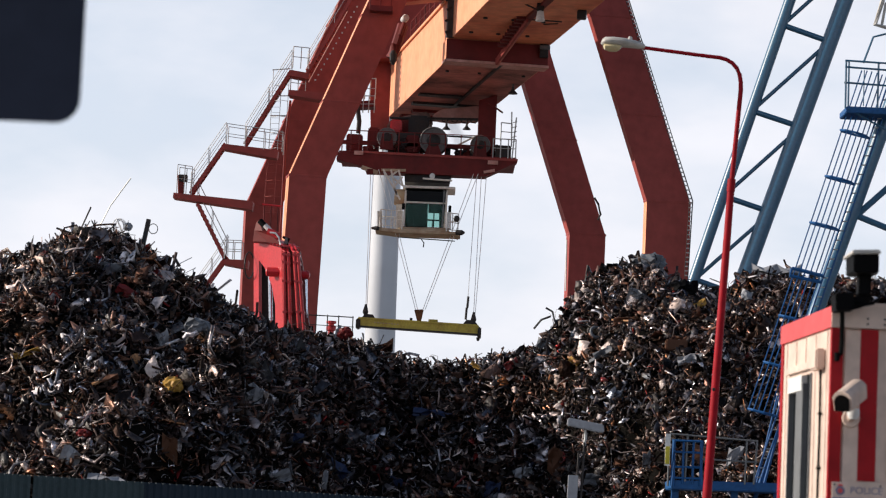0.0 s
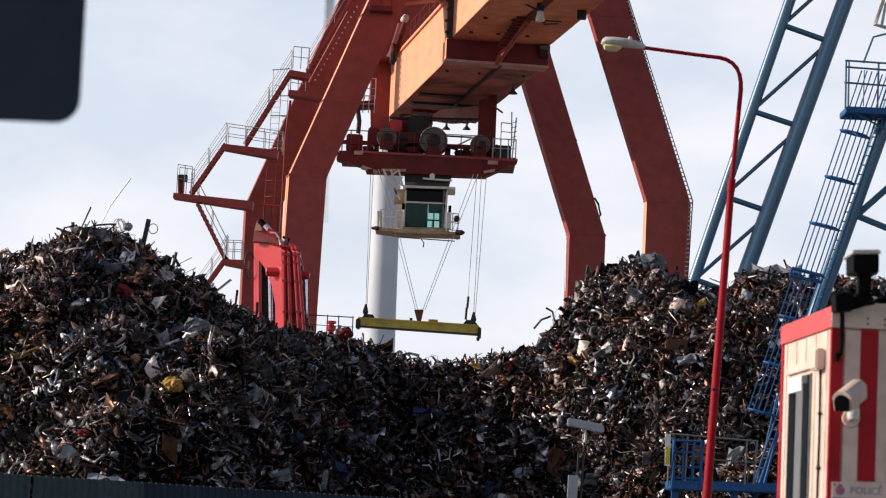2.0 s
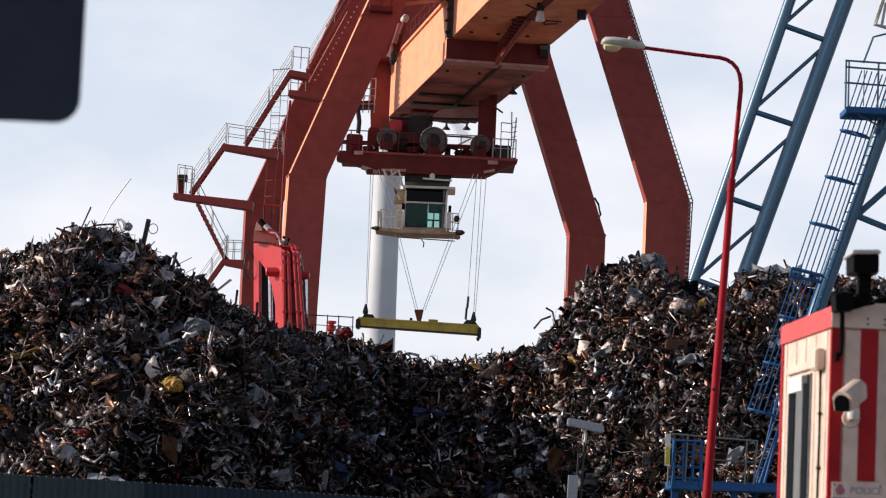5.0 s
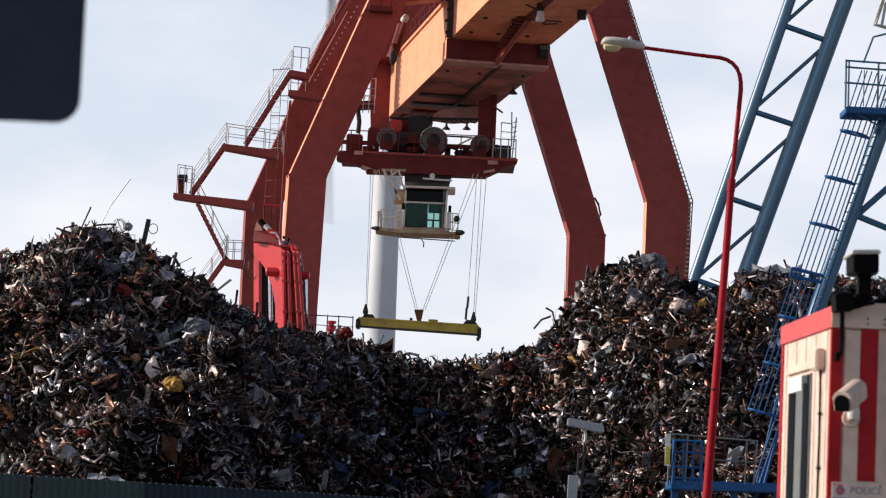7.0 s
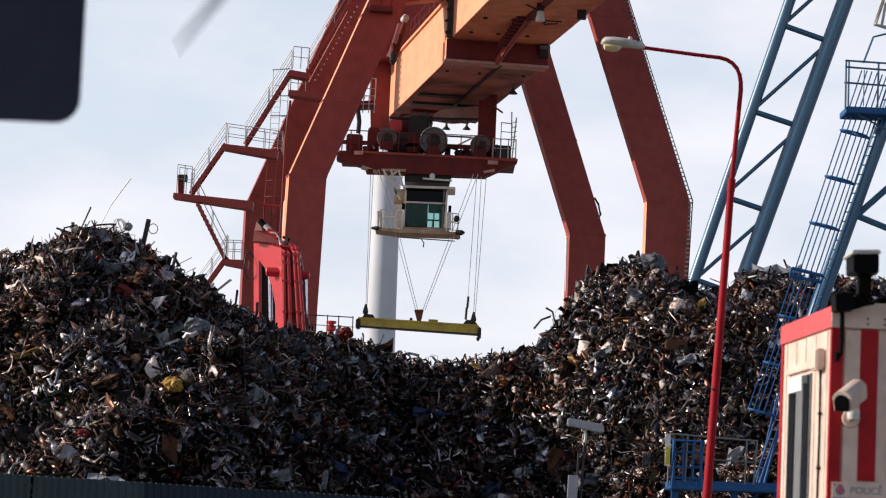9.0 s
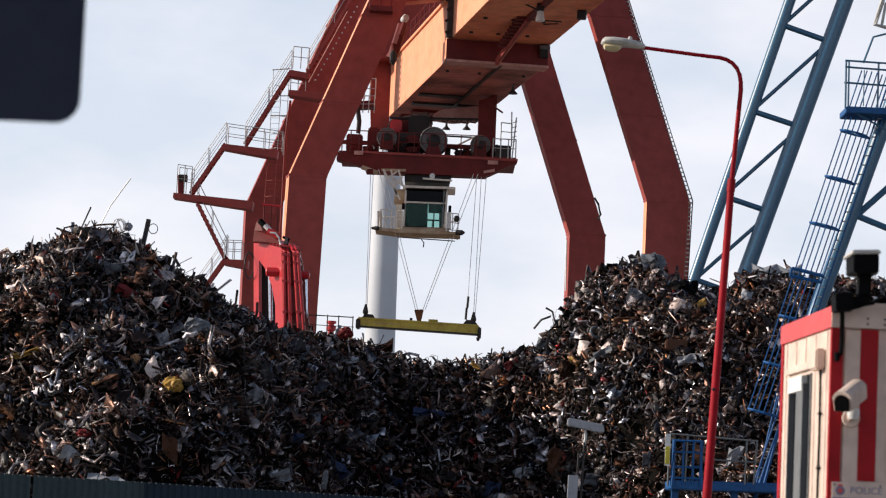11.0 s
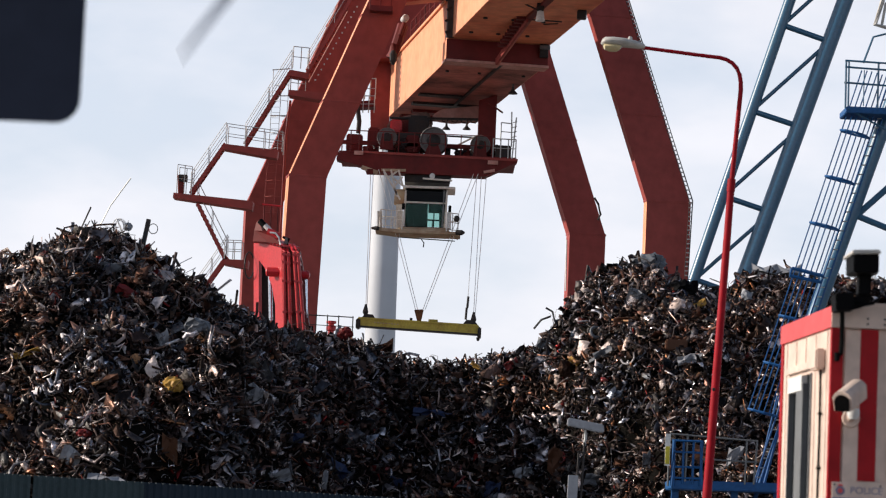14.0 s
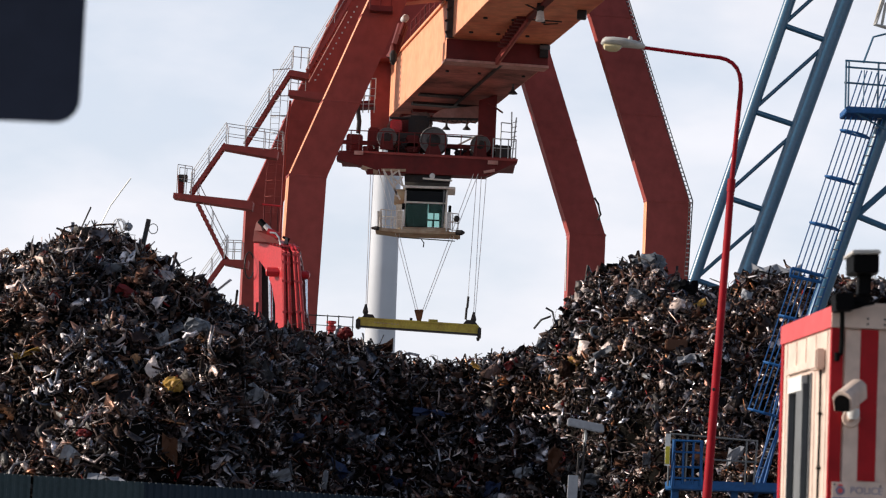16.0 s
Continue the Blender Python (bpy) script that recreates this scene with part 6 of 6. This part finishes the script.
def build_yard_light():
    Y = 58.0
    t = thing("yard_floodlight", (3.09, Y, 0), "white floodlight housing on a grey steel post before the heap", "floodlight")
    part("housing", slab([(2.75, 58.00, 4.27), (3.48, 58.00, 4.16), (3.51, 58.00, 4.00), (3.42, 58.00, 3.99), (2.73, 58.00, 4.11)], (0, 0.3, 0), bevel=0.02), HOUSING, t, "dull white tilted housing")
    part("bracket", tube([(3.12, 58.20, 4.10), (3.13, 58.20, 3.87), (3.11, 58.20, 3.70)], 0.03), GALV, t)
    c = (3.10, 58.00, 3.77)
    part("post", tube([(c[0] - 0.1, Y, 0), c], 0.024), IRON, t)
    c = (2.99, 58.00, 3.58)
    part("post", tube([(c[0] - 0.06, Y, 0), c], 0.024), IRON, t)
    c = (2.89, 58.00, 3.08)
    part("post_box", beam((c[0] - 0.05, Y - 0.1, 0), (c[0], Y - 0.1, c[2]), 0.2, 0.15), HOUSING, t)
    part("post_bar", tube([(2.96, 58.00, 3.57), (3.13, 58.00, 3.55)], 0.024), IRON, t)
    part("post_bar", tube([(2.95, 58.00, 3.22), (3.11, 58.00, 3.20)], 0.02), IRON, t)


build_yard_light()


def build_street_lamp():
    base = (3.038, 31.000, 2.251)
    low, topp = V(base), V((3.258, 31.000, 6.822))
    d = (topp - low) / (topp.z - low.z)
    foot = low - d * low.z
    t = thing("street_lamp", foot, "red painted street lamp with a long curved arm", "street lamp")
    collar = V((3.186, 31.000, 5.732))
    part("lower_post", tube([foot, collar], 0.058, 14, r2=0.040), POST_RED, t, "", True)
    part("collar", tube([collar - d * 0.06, collar + d * 0.08], 0.046, 14), POST_RED, t, "", True)
    bend = [collar, topp, V((3.255, 31.000, 6.911)), V((3.240, 31.000, 6.994)), V((3.206, 31.000, 7.069)), V((3.153, 31.000, 7.125)), V((3.088, 31.000, 7.161)), V((3.011, 31.000, 7.180)), V((2.731, 31.000, 7.203)), V((2.120, 31.000, 7.259))]
    part("arm", tube(bend, 0.027, 12, r2=0.021), POST_RED, t, "", True)
    part("hatch_bolt", lathe(V((3.060, 31.000, 3.452)) + Vector((0, -0.06, 0)), (0, -1, 0), [(0, 0.02), (0.02, 0.015)], 8), IRON, t)
    def shell(rings):
        bm = bmesh.new()
        loops = [[bm.verts.new((x, 31.0 + wide * math.cos(k * math.pi / 8), z + high * math.sin(k * math.pi / 8))) for k in range(16)] for x, z, high, wide in rings]
        for m0, m1 in zip(loops, loops[1:]):
            for k in range(16):
                bm.faces.new((m0[k], m0[(k + 1) % 16], m1[(k + 1) % 16], m1[k]))
        bm.faces.new(loops[0][::-1])
        bm.faces.new(loops[-1])
        bmesh.ops.recalc_face_normals(bm, faces=bm.faces)
        return bm
    head = part("lamp_head", shell([(1.674, 7.288, 0.012, 0.03), (1.686, 7.298, 0.034, 0.07), (1.715, 7.307, 0.050, 0.10), (1.80, 7.310, 0.052, 0.12), (1.94, 7.302, 0.050, 0.12), (2.05, 7.289, 0.044, 0.09), (2.11, 7.279, 0.040, 0.06), (2.15, 7.271, 0.032, 0.04), (2.165, 7.266, 0.024, 0.03)]), LAMP_GREY, t, "weathered grey lantern shell", True)
    part("lens", shell([(1.700, 7.262, 0.012, 0.06), (1.715, 7.247, 0.032, 0.085), (1.78, 7.240, 0.044, 0.10), (1.85, 7.240, 0.042, 0.09), (1.885, 7.248, 0.028, 0.07), (1.90, 7.256, 0.01, 0.05)]), LENS, head, "yellowed plastic lens", True)
    part("photocell", lathe((1.998, 31.0, 7.33), (0, 0, 1), [(0, 0.024), (0.03, 0.024), (0.045, 0.016)], 12), LAMP_GREY, head, "small photocell cap", True)


build_street_lamp()


# ---- police cabin ----
def lettering(text, height, at, facing, mat, name, parent):
    cu = bpy.data.curves.new(name, "FONT")
    cu.body, cu.size, cu.extrude = text, height, 0.001
    tmp = bpy.data.objects.new(name, cu)
    scene.collection.objects.link(tmp)
    dg = bpy.context.evaluated_depsgraph_get()
    me = bpy.data.meshes.new_from_object(tmp.evaluated_get(dg))
    bpy.data.objects.remove(tmp)
    me.transform(facing)
    me.transform(Matrix.Translation(V(at) - Vector(root(parent).location)))
    me.materials.clear()
    me.materials.append(mat)
    ob = new(name, me)
    ob.parent = parent
    return ob


def build_cabin():
    x0, y0, y1, x1 = 1.86, 13.2, 14.45, 4.9
    base = (3.3, 14.0, 0.0)
    t = thing("police_cabin", base, "cream portable cabin with red stripes and a police sign", "portable cabin")
    zt, zf = 2.865, 2.765    # roof edge and lower edge of the fascia
    skew = -0.075          # the side wall turns in slightly towards its far end
    def side(y, z, o=0.0):
        f = (y - y0) / (y1 - y0)
        return (x0 + skew * f - o, y, z)
    # shell
    part("floor_frame", box((x0 + 0.02, y0 + 0.02, 0.0), (x1, y1, 0.15)), IRON, t)
    part("front_wall", box((x0 + 0.035, y0, 0.15), (x1, y0 + 0.05, zf)), CREAM, t)
    n = 14
    for i in range(n):
        xa = x0 + 0.06 + i * 0.21
        part("front_rib", slab([(xa, y0 - 0.012, 0.2), (xa + 0.16, y0 - 0.012, 0.2), (xa + 0.16, y0 - 0.012, zf - 0.01), (xa, y0 - 0.012, zf - 0.01)], (0, 0.014, 0)), CREAM, t)
    part("back_wall", box((x0 - 0.04, y1 - 0.05, 0.15), (x1, y1, zf - 0.02)), CREAM, t)
    part("end_wall", box((x1, y0, 0.15), (x1 + 0.05, y1, zf)), CREAM, t)
    part("roof", slab([side(y0 - 0.01, zf, -0.02), (x1, y0 - 0.01, zf), (x1, y1, zf), side(y1, zf, -0.02)], (0, 0, zt - zf - 0.02)), LAMP_GREY, t)
    # side wall with an opening for the sliding window
    wy0, wy1, wz0, wz1 = 13.66, 14.24, 0.9, 2.575
    for a, b, lo, hi in ((y0, wy0, 0.15, zf), (wy1, y1, 0.15, zf), (wy0, wy1, 0.15, wz0), (wy0, wy1, wz1, zf)):
        part("side_panel", slab([side(a, lo), side(b, lo), side(b, hi), side(a, hi)], (0.05, 0, 0)), CREAM, t)
    for y in (13.30, 13.58, 13.83, 14.08, 14.33):
        low = wz1 + 0.06 if wy0 - 0.05 < y < wy1 + 0.05 else 0.2
        part("panel_seam", slab([side(y, low, 0.004), side(y + 0.012, low, 0.004), side(y + 0.012, zf - 0.01, 0.004), side(y, zf - 0.01, 0.004)], (0.003, 0, 0)), CREAM, t)
    part("corner_post", box((x0 - 0.006, y0 - 0.02, 0.0), (x0 + 0.05, y0 + 0.035, zf)), CABIN_RED, t, "red corner post")
    part("far_corner_post", slab([side(y1 - 0.03, 0, 0.006), side(y1 + 0.03, 0, 0.006), side(y1 + 0.03, zf, 0.006), side(y1 - 0.03, zf, 0.006)], (0.05, 0, 0)), CABIN_RED, t)
    # fascia
    part("side_fascia", slab([side(y0 - 0.02, zf, 0.014), side(y1 + 0.02, zf, 0.014), side(y1 + 0.02, zt - 0.005, 0.014), side(y0 - 0.02, zt, 0.014)], (0.02, 0, 0)), FASCIA, t, "faded red roof fascia")
    part("front_fascia", slab([(x0 - 0.01, y0 - 0.035, zf), (x1, y0 - 0.035, zf), (x1, y0 - 0.035, zt + 0.02), (x0 - 0.01, y0 - 0.035, zt + 0.02)], (0, 0.03, 0)), CREAM, t, "cream roof fascia")
    for x in (2.02, 2.10, 2.3, 2.5):
        for z in (zf + 0.02, zf + 0.045):
            part("fascia_bolt", lathe((x, y0 - 0.036, z), (0, -1, 0), [(0, 0.006), (0.006, 0.004)], 6), IRON, t)
    # stripes on the front
    for xa, w in ((1.992, 0.084), (2.29, 0.084), (2.6, 0.084)):
        part("stripe", box((xa, y0 - 0.016, 2.045), (xa + w, y0 - 0.011, zf - 0.004)), CABIN_RED, t, "red stripe")
    # window
    win = part("window", slab([side(wy0, wz0, -0.02), side(wy1, wz0, -0.02), side(wy1, wz1, -0.02), side(wy0, wz1, -0.02)], (0.012, 0, 0)), DARK_GLASS, t, "dark sliding window in a grey frame")
    for a, b, lo, hi in ((wy0, wy0 + 0.018, wz0, wz1), (wy1 - 0.018, wy1, wz0, wz1), (13.86, 14.03, wz0, wz1 - 0.04), (wy0, wy1, wz0, wz0 + 0.05)):
        part("window_frame", slab([side(a, lo, 0.008), side(b, lo, 0.008), side(b, hi, 0.008), side(a, hi, 0.008)], (0.03, 0, 0)), FRAME_GREY, win)
    part("window_head", slab([side(13.88, wz1 - 0.075, 0.012), side(wy1, wz1 - 0.075, 0.012), side(wy1, wz1, 0.012), side(13.88, wz1, 0.012)], (0.03, 0, 0)), WHITE, win, "white window head")
    part("lintel", slab([side(wy0 - 0.03, wz1 + 0.02, 0.02), side(wy1 + 0.03, wz1 + 0.02, 0.02), side(wy1 + 0.03, wz1 + 0.055, 0.02), side(wy0 - 0.03, wz1 + 0.055, 0.02)], (0.03, 0, 0)), CREAM, win)
    # alarm box with its cable
    part("alarm_box", slab([side(13.34, 2.575, 0.05), side(13.52, 2.575, 0.05), side(13.52, 2.675, 0.05), side(13.34, 2.675, 0.05)], (0.048, 0, 0), bevel=0.008), CREAM, t, "cream junction box")
    part("conduit", tube([side(13.4, 2.58, 0.012), side(13.4, 2.52, 0.012), side(13.4, 2.3, 0.01), side(13.42, 1.2, 0.01)], 0.006, 6), BLACK, t)
    for z in (2.36, 2.1, 1.9):
        part("cable_clip", box((side(13.4, z)[0] - 0.02, 13.385, z), (side(13.4, z)[0], 13.42, z + 0.01)), BLACK, t)
    # police sign
    sign = part("sign_board", box((1.873, y0 - 0.03, 1.55), (2.6, y0 - 0.022, 2.037)), CREAM, t, "cream police sign with a crest and blue field")
    part("sign_field", box((1.873, y0 - 0.034, 1.55), (2.6, y0 - 0.030, 1.963)), SIGN_BLUE, sign)
    part("crest", lathe((1.912, y0 - 0.030, 1.997), (0, -1, 0), [(0, 0.022), (0.003, 0.022)], 16), SIGN_GREY, sign)
    part("crest_centre", lathe((1.912, y0 - 0.033, 1.996), (0, -1, 0), [(0, 0.012), (0.002, 0.012)], 12), FASCIA, sign)
    part("crest_crown", box((1.902, y0 - 0.033, 2.017), (1.922, y0 - 0.030, 2.027)), FASCIA, sign)
    lettering("POLICE", 0.047, (1.958, y0 - 0.031, 1.985), Matrix.Rotation(math.pi / 2, 4, "X"), SIGN_GREY, "sign_lettering", sign)
    for x in (1.885, 2.1):
        part("sign_screw", lathe((x, y0 - 0.030, 2.025), (0, -1, 0), [(0, 0.005), (0.004, 0.004)], 6), IRON, sign)
    return t


cabin = build_cabin()


def build_wall_camera():
    t = thing("bullet_camera", (1.99, 13.17, 2.32), "cream bullet security camera on the cabin wall", "security camera")
    p, q = V((1.855, 12.750, 2.390)), V((1.948, 13.050, 2.456))
    d = (q - p).normalized()
    bm = bmesh.new()
    prof = [(a * 0.86, b * 0.86 - 0.004) for a, b in ((-0.048, -0.050), (0.048, -0.050), (0.051, 0.010), (0.047, 0.028), (0.036, 0.043), (0.019, 0.053), (0.0, 0.056), (-0.019, 0.053), (-0.036, 0.043), (-0.047, 0.028), (-0.051, 0.010))]
    ax = Vector((0.42, 0.85, 0.30)).normalized()
    s = ax.cross(Vector((0, 0, 1))).normalized()
    u = s.cross(ax)
    c = V((1.862, 12.850, 2.395))
    slab([c + s * a + u * b for a, b in prof], ax * 0.25, bm, 0.006)
    part("housing", bm, CREAM, t, "", False)
    part("window_face", slab([c + s * a * 0.84 + u * (b * 0.84 - 0.004) - ax * 0.004 for a, b in prof], ax * 0.01), BLACK, t, "black front glass")
    part("sunshield", slab([c + s * a * 1.06 + u * (b * 1.05 + 0.004) - ax * 0.0 for a, b in prof[2:]], ax * 0.24), CREAM, t)
    j = c + ax * 0.2 - u * 0.06
    part("bracket", tube([j, j + Vector((-0.01, 0.03, -0.05)), (j.x - 0.0, 13.185, j.z - 0.06)], 0.02, 10), CREAM, t, "", True)
    part("bracket_plate", lathe((j.x, 13.186, j.z - 0.06), (0, -1, 0), [(0, 0.045), (0.02, 0.04)], 14), CREAM, t)
    part("swivel", lathe(j + Vector((-0.01, 0.0, -0.05)), (0, 0, 1), [(-0.02, 0.02), (0.0, 0.03), (0.03, 0.028)], 12), WHITE, t, "", True)


build_wall_camera()


def build_roof_camera():
    y = 12.95
    t = thing("roof_camera", (2.02, 13.0, 2.79), "black security camera and bracket fixed at the cabin roof corner", "security camera")
    part("hood", slab([(1.901, 12.900, 3.107), (2.027, 12.900, 3.113), (2.033, 12.900, 3.094), (1.897, 12.900, 3.088)], (0, 0.3, 0), bevel=0.004), LAMP_GREY, t, "grey top plate")
    part("body", slab([(1.908, 12.920, 3.094), (2.026, 12.920, 3.096), (2.028, 12.920, 3.004), (1.910, 12.920, 3.004)], (0, 0.25, 0), bevel=0.006), BLACK, t)
    part("neck", slab([(1.948, 13.000, 3.018), (2.009, 13.000, 3.021), (2.004, 13.000, 2.910), (1.946, 13.000, 2.907)], (0, 0.08, 0), bevel=0.005), BLACK, t)
    part("base_box", slab([(1.840, 13.000, 2.910), (1.927, 13.000, 2.919), (1.935, 13.000, 2.838), (1.845, 13.000, 2.828)], (0, 0.16, 0), bevel=0.005), BLACK, t)
    part("arm", tube([(1.905, 13.050, 2.862), (1.957, 13.050, 2.877), (2.001, 13.050, 2.919)], 0.03, 10), BLACK, t)
    part("cable", tube([(2.017, 13.020, 2.944), (2.046, 13.020, 2.934), (2.047, 13.020, 2.897), (2.019, 13.020, 2.872), (1.940, 13.020, 2.855)], 0.008, 8), BLACK, t)
    part("down_cable", tube([(1.888, 13.100, 2.852), (1.897, 13.150, 2.709), (1.894, 13.150, 2.642), (1.879, 13.170, 2.613)], 0.011, 8), BLACK, t)
    part("cable_gland", lathe((1.876, 13.150, 2.623), (0, 0, 1), [(-0.02, 0.012), (0.02, 0.014)], 10), BLACK, t)


build_roof_camera()


# ---- dark road sign close to the camera ----
def build_sign():
    y = 4.6
    b = V((-0.614, 4.600, 2.356))
    x1, z0 = b.x, b.z
    t = thing("road_sign", (x1 - 0.4, y + 0.05, 0), "dark backed road sign with rounded corners on a post", "road sign")
    w, h, r = 0.5, 0.7, 0.042
    pts = []
    for cx, cz, a0 in ((x1 - r, z0 + r, -90), (x1 - r, z0 + h - r, 0), (x1 - w + r, z0 + h - r, 90), (x1 - w + r, z0 + r, 180)):
        for k in range(7):
            a = radians(a0 + k * 15)
            pts.append((cx + r * math.cos(a), y, cz + r * math.sin(a)))
    part("sign_plate", slab(pts, (0, 0.01, 0)), DARK_SIGN, t)
    part("post", tube([(x1 - 0.4, y + 0.06, 0), (x1 - 0.4, y + 0.06, z0 + h - 0.05)], 0.038, 14), DARK_SIGN, t, "", True)
    for z in (z0 + 0.2, z0 + h - 0.2):
        part("clamp", box((x1 - 0.46, y + 0.01, z), (x1 - 0.34, y + 0.11, z + 0.04)), DARK_SIGN, t)


build_sign()


# ---- what moves ----
def motions():
    # three blades pass one after another every 1.25 s
    rows = []
    t = 0.0
    while t < 16.01:
        a = 2 * math.pi * (t - 0.792) / (3 * 1.246)
        m = Matrix.Translation(HUB - Vector(turbine.location)) @ Matrix.Rotation(YAW, 4, "Z") @ Matrix.Rotation(-a, 4, "Y")
        rows.append((round(t, 3), m))
        t += 0.5
    walk(rotor, rows)


motions()
